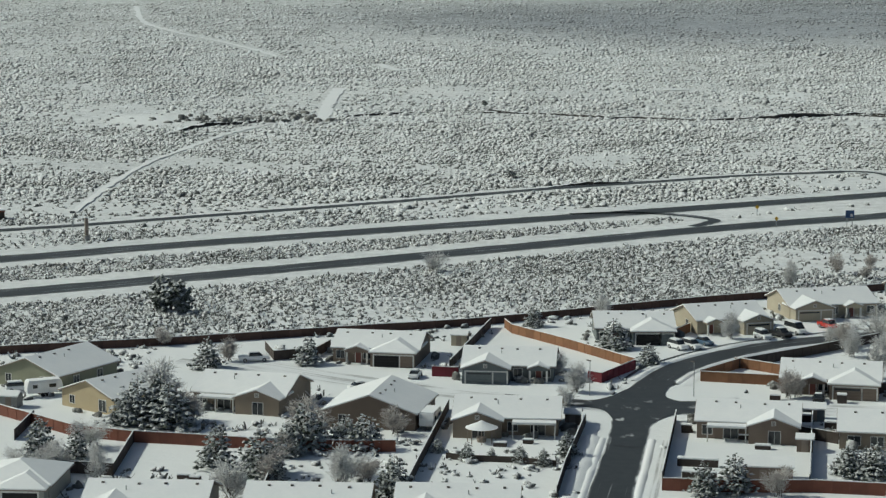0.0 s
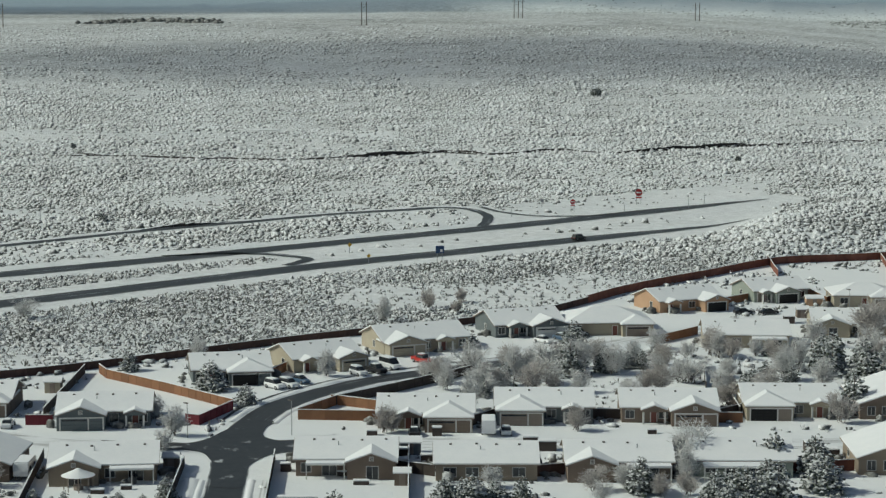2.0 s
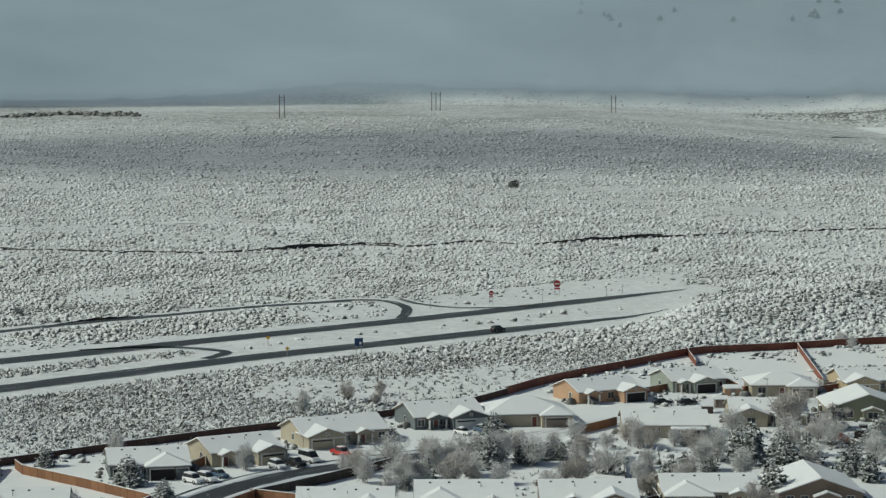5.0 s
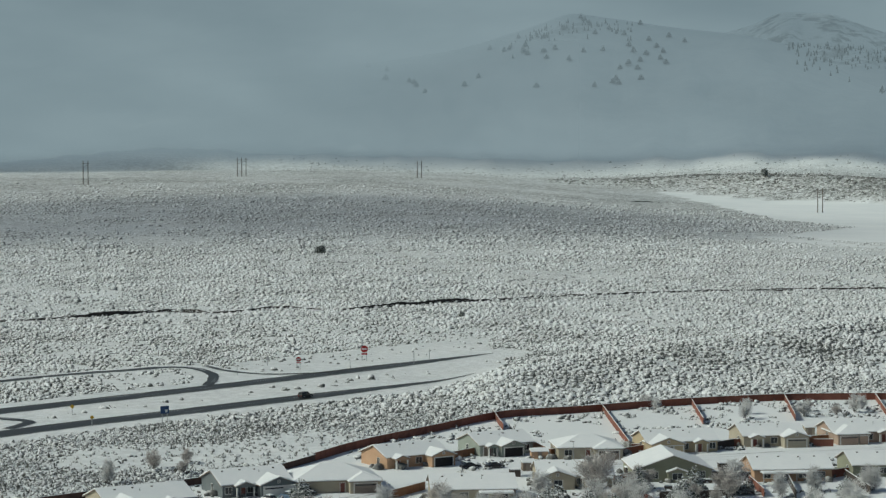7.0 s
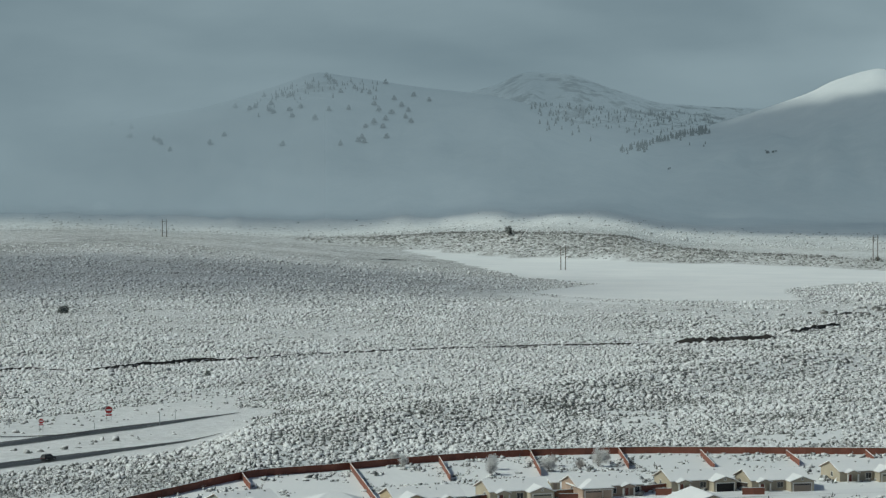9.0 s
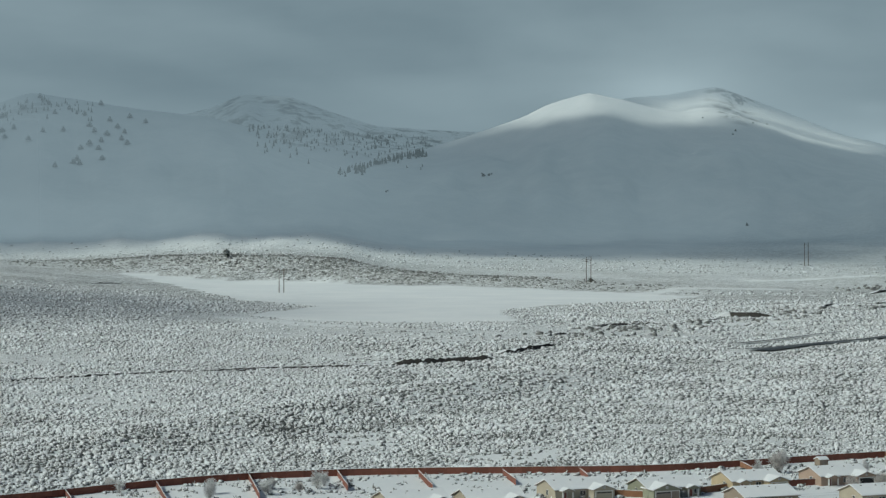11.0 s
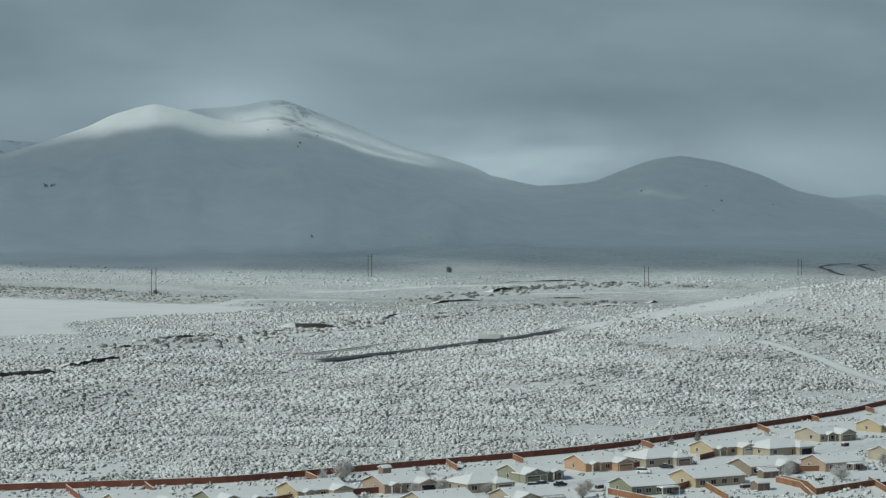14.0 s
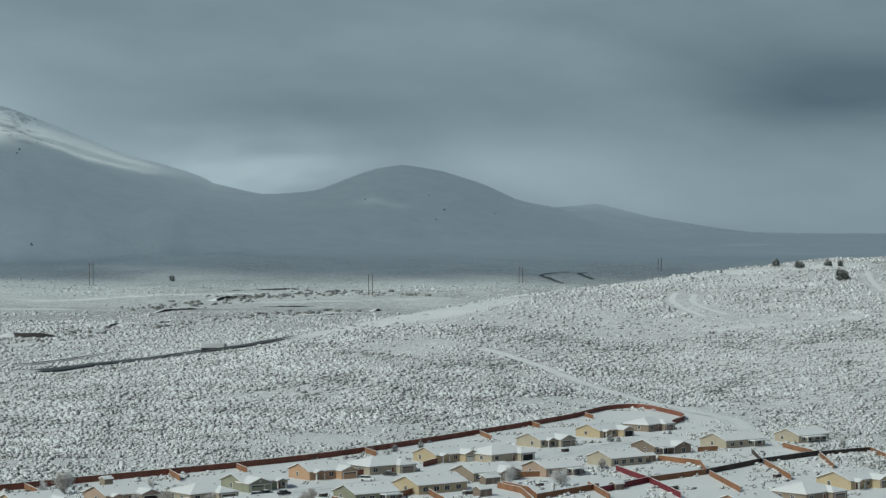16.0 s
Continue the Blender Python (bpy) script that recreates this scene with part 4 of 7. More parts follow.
def berm(pts, wide, high, name="snow_berm"):
    line = resample(pts, 1.5)
    v = []
    for i, q in enumerate(line):
        d = (line[min(i + 1, len(line) - 1)] - line[max(i - 1, 0)]).normalized()
        side = Vector((d.y, -d.x, 0))
        k = 0.75 + 0.6 * noise.noise((i * 0.3, q.x * 0.05, 4.0)) + 0.3 * noise.noise((i * 0.9, q.y * 0.05, 1.0))
        for u, h in ((-0.5, -0.05), (-0.25, 0.7), (0.0, 1.0), (0.28, 0.65), (0.5, -0.05)):
            p = q + side * (u * wide * (0.8 + 0.4 * k))
            v.append((p.x, p.y, h * high * max(0.15, k)))
    n = len(line)
    f = np.array([(i * 5 + c, (i + 1) * 5 + c, (i + 1) * 5 + c + 1, i * 5 + c + 1) for i in range(n - 1) for c in range(4)])
    return tagged(new(name, mesh_np(name, np.array(v), f, SNOW)), "low bank of ploughed snow along the kerb", "snow bank", kind="structure")


for off in (-3.9, 3.9):
    for leg in (MAIN[:5], MAIN[7:]):
        berm(beside(leg, off), 1.2, 0.36)
for off in (-5.9, 5.9):
    for leg in (MAIN[:5], MAIN[7:]):
        ribbon("pavement", beside(leg, off), 1.2 if off > 0 else 0.7, 0.05, PACKED if off > 0 else ASPHALT, "trodden snowy pavement along the street", "pavement", 3.0, 0.2, keep=False)
ribbon("street_back", [(98, 419), (120, 434), (150, 452), (190, 463), (240, 466), (300, 463), (360, 452), (420, 441), (500, 434), (560, 432), (640, 440), (700, 446)], 8.4, 0.05, PACKED, "residential street under packed snow with wheel tracks", "street", 4.0, 0.3)
ribbon("street_middle", [(37, 349.5), (60, 348), (100, 340), (150, 331), (200, 322)], 8.2, 0.06, PACKED, "residential street under packed snow with wheel tracks", "street", 3.0, 0.3)
ribbon("street_close", [(30, 349), (11, 356), (-2, 362), (-18, 372), (-34, 384), (-48, 390)], 7.6, 0.06, PACKED, "short close under packed snow with wheel tracks", "street", 3.0, 0.3)
ribbon("street_arm", [(10, 356.3), (20, 352.8), (32, 349.3)], 5.6, 0.075, ASPHALT, "slushy wheel track into the close", "street", 2.0, 0.5, keep=False)
ribbon("street_mouth", [(31, 349), (44, 349.4), (62, 347.4)], 7.6, 0.075, ASPHALT, "wet black asphalt at the street corner", "street", 2.0, 0.5, keep=False)
def flat_patch(name, pts, z, material, label, category):
    """A flat piece of paving with rounded corners."""
    line = resample(pts + pts[:1], 1.0)[:-1]
    v = np.array([(q.x, q.y, z) for q in line] )
    ob = new(name, mesh_np(name, v, np.arange(len(v))[None, :], material, [("lane", 'FLOAT_VECTOR', np.stack([v[:, 1] * 6.0, v[:, 0] * 0.28, np.full(len(v), 0.1)], -1))]))
    return tagged(ob, label, category, kind="structure")


flat_patch("street_junction", [(26.2, 322), (30.9, 321), (32.5, 331), (34.2, 337), (37.8, 342.6), (42, 344), (50, 344.3), (58, 343.5), (58, 350.6), (50, 351.6), (42.6, 352.2), (39.2, 354.4), (38.2, 358), (39.4, 364), (41.2, 369), (36.2, 371.5), (33.8, 366), (31, 361), (28.5, 356.8), (24.3, 354), (14, 357), (13, 352.8), (20, 350), (24.5, 348.3), (26.9, 345.8), (27.8, 338), (27.2, 330)], 0.1, ASPHALT, "wet black asphalt street junction with rounded corners", "street")
berm(beside(MAIN[1:5], -5.6), 3.0, 0.6)
ribbon("frontage_track", [(-160, 541), (-117, 563), (-95, 575), (-61, 596), (-14, 625), (29, 655), (66, 676), (100, 695), (133, 706)], 4.4, 0.16, ASPHALT_FAR, "narrow dark side road through the brush", "road", edge=0.4)
ribbon("crossover", [(36, 597), (52, 600), (64, 597), (72, 590), (75, 583), (68, 572)], 3.6, 0.14, ASPHALT, "slushy crossover between the carriageways", "road", 2.0, 0.4)
ribbon("side_road", [(118, 700), (133, 707.5), (144, 702.6), (147, 685), (144.4, 668.7), (139, 652)], 3.6, 0.14, ASPHALT, "slushy side road curving into the highway", "road", 2.0, 0.4)
ribbon("slip_lane", [(150, 708), (154, 690), (165, 676), (190, 674)], 2.4, 0.14, ASPHALT, "narrow slip lane beside the highway", "road", 2.0, 0.3)
ribbon("wash_track", [(-104, 600), (-104, 664), (-101, 731), (-92, 790), (-84, 835), (-70, 880)], 2.2, 0.3, SNOW, "snowed-in dirt track through sagebrush", "track", 6.0, 1.2)


SNOW_STRIPS = [[(-3.2, -4.95), (-3.0, -4.45), (-2.75, -4.1)], [(-1.7, -3.45), (-1.2, -3.62), (-0.8, -3.55)], [(-8.1, -1.9), (-7.9, -2.3), (-7.2, -2.55), (-5.2, -3.0), (-4.4, -3.25)], [(5.9, -4.1), (6.6, -4.1)]]
for k, pts in enumerate(SNOW_STRIPS):
    ribbon("snow_clearing", [spot(*p) for p in pts], (6, 5, 4, 9)[k], 0.35, SNOW, "open strip of smooth snow in the brush", "snow", 6.0, 2.5)


TRACK_LABEL = "snowed-in dirt track down the brushy hill"
ribbon("hill_track", [spot(*p) for p in ((52.74, -3.07), (53.43, -3.27), (54.34, -3.56), (55.4, -3.98), (56.68, -4.35), (57.6, -4.56))] + [(782, 462), (745, 435)], 6.0, 0.3, SNOW, TRACK_LABEL, "track", 6.0, 1.4)
for pts in (((57.9, -1.55), (57.8, -1.78), (58.18, -2.01), (58.7, -2.2)), ((58.4, -1.6), (58.35, -1.8), (58.75, -2.0), (59.3, -2.15)), ((62.9, -0.95), (63.0, -1.2), (63.3, -1.5))):
    ribbon("hill_track", [spot(*p) for p in pts], 4.0, 0.35, SNOW, TRACK_LABEL, "track", 5.0, 1.4)
for pts in (((54.9, -1.30), (54.55, -1.18), (54.3, -1.09), (54.6, -1.03), (55.1, -1.0)), ((55.7, -1.19), (55.45, -1.10), (55.3, -1.05), (55.5, -1.01))):
    ribbon("canyon_road", [spot(*p, 1800.0) for p in pts], 6.0, 0.6, ASPHALT_FAR, "dark road winding up the far valley", "road", 8.0, 0.8)
ribbon("highway_east", [spot(*p) for p in ((41.0, -3.64), (42.4, -3.48), (43.85, -3.33), (45.05, -3.16), (46.1, -3.04), (47.9, -2.72))], 15.0, 1.0, ASPHALT_FAR, HWY_LABEL, "road", edge=0.5, taper=25.0)
ribbon("highway_east_far", [spot(*p) for p in ((40.5, -3.47), (42.4, -3.24), (43.3, -3.14))], 4.0, 0.9, ASPHALT_FAR, "dark far carriageway across the snowy flats", "road", edge=0.8)


# ---------- cut banks of the creek ----------
def bank(azel, height):
    pts = [spot(*p) for p in azel]
    line = resample(pts, 1.6)
    seed = random.random() * 50
    v, f, mats = [], [], []
    for i, q in enumerate(line):
        d = (line[min(i + 1, len(line) - 1)] - line[max(i - 1, 0)]).normalized()
        back = Vector((-d.y, d.x, 0))
        if back.y < 0:
            back = -back
        s = i * 1.6
        h = height * (0.8 if height > 3 else 0.95) * max(0.25, 0.72 + 0.55 * noise.noise((s * 0.025, seed, 0)) + 0.3 * noise.noise((s * 0.12, seed, 3)) + 0.4 * noise.noise((s * 0.6, seed, 5)))
        h = min(h, 3.3 if height > 3 else 2.0)
        ease = 5 if height > 3 else 14
        h *= min(1, i / ease + 0.06, (len(line) - 1 - i) / ease + 0.06)
        w = 3.0 * noise.noise((s * 0.05, seed, 9)) + 1.4 * noise.noise((s * 0.4, seed, 2))
        for k, (o, hh) in enumerate(((w, -0.4), (w + 0.25 * h, h), (w + 0.25 * h + 1.0, h * 0.96), (w + 5 + 3 * h, -0.3))):
            p = q + back * o
            v.append((p.x, p.y, hh))
    v = np.array(v)
    v[:, 2] += land(v[:, 0], v[:, 1])
    for i in range(len(line) - 1):
        for k in range(3):
            a = i * 4 + k
            f.append((a, a + 4, a + 5, a + 1))
            mats.append(0 if k == 0 else 1)
    me = mesh_np("creek_bank", v, np.array(f), EARTH)
    me.materials.append(SNOW)
    me.polygons.foreach_set("material_index", np.array(mats, dtype=np.int32))
    return tagged(new("creek_bank", me), "dark cut earth bank of a creek under snow", "bank", group="creek banks", kind="structure")


# ---------- trees ----------
def tuft(bm, p, s, rnd, tilt=0.6):
    """One clump of needles: a small uneven dome."""
    q = Euler((rnd.uniform(-tilt, tilt), rnd.uniform(-tilt, tilt), rnd.uniform(0, 6.3))).to_matrix()
    ring = [p + q @ Vector((math.cos(i * 1.2566) * s * rnd.uniform(0.6, 1.4), math.sin(i * 1.2566) * s * rnd.uniform(0.6, 1.4), -s * rnd.uniform(0.2, 0.6))) for i in range(5)]
    solid(bm, ring + [p + q @ Vector((0, 0, s * rnd.uniform(0.45, 0.8)))], [(i, (i + 1) % 5, 5) for i in range(5)] + [(4, 3, 2, 1, 0)])


def pine_meshes(seed, count=430):
    rnd = random.Random(seed)
    tr = rod(bmesh.new(), (0, 0, -0.05), (0, 0, 0.92), 0.024, 0.004, 6)
    cr = bmesh.new()
    lean = [rnd.uniform(0.72, 1.2) for _ in range(9)]
    full = rnd.uniform(0.36, 0.50)
    for k in range(count):
        z = 1 - math.sqrt(rnd.uniform(0.0, 0.92))
        a = rnd.uniform(0, 2 * math.pi)
        band = 0.82 + 0.30 * math.sin(z * 42 + 2.5 * math.sin(a * 2 + seed))
        R = (full * (1 - z) ** 0.55 + 0.012) * lean[int(a / 6.2832 * 9) % 9] * band
        d = R * rnd.uniform(0.35, 1.05) ** 0.6
        tuft(cr, Vector((math.cos(a) * d, math.sin(a) * d, 0.05 + z * 0.93 - 0.10 * d)), rnd.uniform(0.030, 0.062) * (1.15 - 0.5 * z), rnd, 0.5)
    return mesh_of(tr, "trunk"), mesh_of(cr, "crown")


def juniper_meshes(seed):
    rnd = random.Random(seed)
    tr = rod(bmesh.new(), (0, 0, -0.1), (0.03, 0, 0.5), 0.05, 0.02, 6)
    cr = bmesh.new()
    for k in range(420):
        lobe = rnd.choice(((-0.18, 0.0, 0.55, 0.36), (0.22, 0.05, 0.45, 0.32), (0.0, -0.05, 0.35, 0.42), (-0.3, 0.1, 0.3, 0.26), (0.36, -0.05, 0.27, 0.24)))
        d = Vector((rnd.gauss(0, 1), rnd.gauss(0, 1), rnd.gauss(0, 1))).normalized() * lobe[3] * rnd.uniform(0.55, 1.05)
        p = Vector(lobe[:3]) + Vector((d.x, d.y, d.z * 1.05))
        p.z = max(p.z, 0.03)
        s = rnd.uniform(0.045, 0.095)
        q = Euler((rnd.uniform(-0.6, 0.6), rnd.uniform(-0.6, 0.6), rnd.uniform(0, 6.3))).to_matrix()
        ring = [p + q @ Vector((math.cos(i * 1.2566) * s * rnd.uniform(0.7, 1.3), math.sin(i * 1.2566) * s * rnd.uniform(0.7, 1.3), -s * 0.35)) for i in range(5)]
        solid(cr, ring + [p + q @ Vector((0, 0, s * 0.7))], [(i, (i + 1) % 5, 5) for i in range(5)] + [(4, 3, 2, 1, 0)])
    return mesh_of(tr, "trunk"), mesh_of(cr, "crown")


def frost_meshes(seed, spread=0.36, limbs=16, twigs=2600):
    """A bare tree or large shrub: several stems, limbs, and fine twigs thick with frost."""
    rnd = random.Random(seed)
    tr = bmesh.new()
    ends = []
    stems = rnd.choice((2, 3, 3, 4))
    for k in range(limbs):
        st = Vector((rnd.gauss(0, 0.02), rnd.gauss(0, 0.02), 0)) * stems
        z0 = rnd.uniform(0.0, 0.22)
        a = rnd.uniform(0, 6.28)
        out = spread * rnd.uniform(0.15, 0.95)
        top = rnd.uniform(0.42, 0.95) * (1 - 0.28 * out / spread)
        p, m, e = st + Vector((0, 0, z0)), Vector((math.cos(a) * out * 0.5, math.sin(a) * out * 0.5, z0 + (top - z0) * 0.5)), Vector((math.cos(a) * out, math.sin(a) * out, top))
        rod(tr, p, m, 0.012, 0.007, 4)
        rod(tr, m, e, 0.007, 0.002, 4)
        ends += [p * 0.3 + m * 0.7, m, m * 0.5 + e * 0.5, e, e]
    cr = bmesh.new()
    for k in range(twigs):
        c = rnd.choice(ends) + Vector((rnd.gauss(0, 0.07), rnd.gauss(0, 0.07), rnd.gauss(0, 0.07)))
        c.z = max(c.z, 0.03)
        d = Vector((c.x * 1.4 + rnd.gauss(0, 0.25), c.y * 1.4 + rnd.gauss(0, 0.25), rnd.uniform(-0.05, 0.6))).normalized() * rnd.uniform(0.05, 0.15)
        side = d.cross(Vector((rnd.gauss(0, 1), rnd.gauss(0, 1), rnd.gauss(0, 1)))).normalized() * rnd.uniform(0.004, 0.010)
        solid(cr, [c - side, c + side, c + d + side * 0.3, c + d - side * 0.3], [(0, 1, 2, 3)])
    return mesh_of(tr, "trunk"), mesh_of(cr, "crown")


TREE_KINDS = {}


def tree_stock():
    def put(kind, meshes, bark, leaf):
        for me, mt in zip(meshes, (bark, leaf)):
            me.materials.append(mt)
        TREE_KINDS.setdefault(kind, []).append(meshes)
    for s in range(5):
        put("pine", pine_meshes(40 + s), BARK, NEEDLE)
        put("frost", frost_meshes(70 + s, 0.30 + 0.03 * s), BARK, FROST if s % 2 == 0 else FROST_BROWN)
        put("shrub", frost_meshes(90 + s, 0.62, 22, 2600), BARK, FROST)
        put("juniper", juniper_meshes(20 + s), BARK, NEEDLE)


tree_stock()
TREE_WORDS = {"pine": ("dark green conifer laden with fresh snow", "conifer"), "frost": ("bare deciduous tree with snow-frosted twigs", "tree"), "shrub": ("large bare shrub white with frost", "shrub"), "juniper": ("dark bushy juniper dusted with snow", "juniper")}
TREES = []


def tree(kind, x, y, h, z=None):
    label, cat = TREE_WORDS[kind]
    rnd = random.Random(int(x * 7 + y * 13))
    TREES.append((x, y, h))
    size = "small " if h < 3 else "tall " if h > 7.4 else ""
    root = thing("tree", size + label, cat, group=cat + "s of the place")
    wide = {"pine": rnd.uniform(1.1, 1.45), "frost": rnd.uniform(0.9, 1.15), "shrub": 1.0, "juniper": 1.0}[kind]
    zz = float(land(x, y)) if z is None else z
    root.matrix_basis = pose(x, y, zz, 0, 0, rnd.uniform(0, 360)) @ Matrix.Diagonal((h * wide, h * wide, h, 1))
    t, c = rnd.choice(TREE_KINDS[kind])
    part("trunk", t, None, root)
    part("crown", c, None, root)


def far_tree(kind, az, el, h):
    tree(kind, *spot(az, el), h)


# ---------- vehicles ----------
PAINTS = {"white": ((0.72, 0.73, 0.74), "white"), "black": ((0.02, 0.02, 0.022), "black"), "dark": ((0.018, 0.018, 0.02), "black"), "red": ((0.42, 0.035, 0.025), "red"), "blue": ((0.06, 0.11, 0.18), "blue"), "grey": ((0.25, 0.26, 0.27), "grey")}
PAINT_MATS = {}
for k, (c, _) in PAINTS.items():
    PAINT_MATS[k] = surface("car_paint_" + k, c, tuple(min(1, v * 1.12) for v in c), 1.5, 14.0, 0.32, 0)
RUBBER = surface("rubber", (0.015, 0.015, 0.015), (0.03, 0.03, 0.03), 2, 12, 0.85, 0)
LAMP_RED = surface("lamp_red", (0.25, 0.01, 0.01), (0.3, 0.02, 0.02), 2, 12, 0.3, 0)
LAMP_CLEAR = surface("lamp_clear", (0.55, 0.55, 0.55), (0.65, 0.65, 0.65), 2, 12, 0.2, 0)


def hull(bm, sections):
    """A body through cross-sections (x, half width, z low, z high, half width at top)."""
    rings = []
    for x, w, z0, z1, wt in sections:
        zm = z0 + (z1 - z0) * 0.55
        rings.append([bm.verts.new(p) for p in ((x, -w * 0.96, z0), (x, -w, zm), (x, -wt, z1), (x, wt, z1), (x, w, zm), (x, w * 0.96, z0))])
    for a, b in zip(rings, rings[1:]):
        for i in range(6):
            bm.faces.new((a[i], a[(i + 1) % 6], b[(i + 1) % 6], b[i]))
    bm.faces.new(rings[0])
    bm.faces.new(list(reversed(rings[-1])))
    bmesh.ops.recalc_face_normals(bm, faces=bm.faces)
    return bm


BODIES = {
    "sedan": ([(-2.3, 0.82, 0.35, 0.85, 0.72), (-2.1, 0.9, 0.25, 0.95, 0.78), (0.9, 0.92, 0.22, 0.95, 0.8), (2.1, 0.88, 0.25, 0.78, 0.72), (2.3, 0.78, 0.35, 0.65, 0.62)], [(-1.75, 0.78, 0.9, 0.96, 0.7), (-1.0, 0.8, 0.9, 1.42, 0.62), (0.3, 0.8, 0.9, 1.44, 0.62), (1.1, 0.78, 0.9, 0.96, 0.7)], 1.43, (-1.4, 1.4), 2.3),
    "suv": ([(-2.35, 0.86, 0.4, 1.05, 0.8), (-2.2, 0.96, 0.32, 1.12, 0.86), (1.0, 0.97, 0.3, 1.12, 0.86), (2.2, 0.94, 0.32, 1.0, 0.8), (2.4, 0.84, 0.42, 0.85, 0.7)], [(-2.2, 0.86, 1.05, 1.12, 0.8), (-1.95, 0.86, 1.05, 1.76, 0.7), (0.45, 0.86, 1.05, 1.78, 0.7), (1.25, 0.84, 1.05, 1.12, 0.76)], 1.77, (-1.45, 1.45), 2.4),
    "pickup": ([(-2.85, 0.92, 0.5, 1.1, 0.92), (-2.7, 0.98, 0.42, 1.12, 0.95), (-0.9, 0.98, 0.4, 1.12, 0.95), (1.5, 0.98, 0.4, 1.15, 0.9), (2.6, 0.96, 0.42, 1.08, 0.86), (2.8, 0.88, 0.5, 0.95, 0.78)], [(-1.0, 0.88, 1.1, 1.16, 0.84), (-0.85, 0.88, 1.1, 1.8, 0.74), (0.75, 0.88, 1.1, 1.82, 0.74), (1.5, 0.86, 1.1, 1.18, 0.8)], 1.81, (-1.75, 1.8), 2.8),
    "van": ([(-2.7, 0.92, 0.4, 1.2, 0.9), (-2.6, 1.0, 0.35, 1.3, 0.96), (1.6, 1.0, 0.35, 1.3, 0.94), (2.6, 0.94, 0.4, 1.05, 0.8)], [(-2.6, 0.95, 1.25, 1.3, 0.93), (-2.5, 0.95, 1.25, 2.25, 0.85), (1.0, 0.95, 1.25, 2.25, 0.85), (2.0, 0.92, 1.2, 1.3, 0.84)], 2.25, (-1.7, 1.7), 2.6),
}
CAR_STOCK = {}


def car_stock(kind, colour):
    if (kind, colour) in CAR_STOCK:
        return CAR_STOCK[kind, colour]
    body, cabin, top, axles, nose = BODIES[kind]
    parts = []

    def keep(name, bm, mat, label=""):
        me = mesh_of(bm, name)
        me.materials.append(mat)
        parts.append((name, me, label))
    bm = hull(bmesh.new(), body)
    bmesh.ops.bevel(bm, geom=bm.edges[:], offset=0.04, segments=1, affect='EDGES')
    keep("body", bm, PAINT_MATS[colour])
    bm = hull(bmesh.new(), cabin)
    keep("glasshouse", bm, GLASS, "dark glass of the cabin")
    c1, c2 = cabin[1], cabin[2]
    keep("roof", box(bmesh.new(), c1[0] - 0.05, c2[0] + 0.05, -c1[4] - 0.03, c1[4] + 0.03, top - 0.02, top + 0.04), PAINT_MATS[colour])
    if colour != "dark":
        bm = box(bmesh.new(), c1[0], c2[0], -c1[4] + 0.03, c1[4] - 0.03, top + 0.04, top + 0.16)
        bmesh.ops.bevel(bm, geom=bm.edges[:], offset=0.05, segments=2, affect='EDGES')
        keep("roof_snow", bm, ROOF_SNOW, "snow on the car roof")
    for sx in (-1, 1):
        for y in (-0.6, 0.6):
            keep("headlight" if sx > 0 else "tail_light", box(bmesh.new(), sx * (nose - 0.07) - 0.04, sx * (nose - 0.07) + 0.04, y - 0.16, y + 0.16, 0.66, 0.8), LAMP_CLEAR if sx > 0 else LAMP_RED)
    for ax in axles:
        for sy in (-1, 1):
            r = 0.34 if kind == "sedan" else 0.39
            keep("wheel", rod(bmesh.new(), (ax, sy * 0.72, r), (ax, sy * 0.99, r), r, r, 14), RUBBER)
            keep("hubcap", rod(bmesh.new(), (ax, sy * 0.985, r), (ax, sy * 1.01, r), r * 0.6, r * 0.5, 10), METAL)
    CAR_STOCK[kind, colour] = parts
    return parts


def car(kind, colour, x, y, turn):
    if kind == "camper":
        return camper(x, y, turn)
    word = PAINTS[colour][1]
    label = f"{word} {kind} parked with snow on its roof" if colour != "dark" else "black sport utility vehicle on the wet highway"
    root = thing("car", label, "pickup" if kind == "pickup" else "car", pose(x, y, float(land(x, y)) + (0.13 if colour == "dark" else 0.02), 0, 0, turn), "vehicles of the estate" if colour != "dark" else "")
    for name, me, lab in car_stock(kind, colour):
        part(name, me, None, root, lab)
    return root


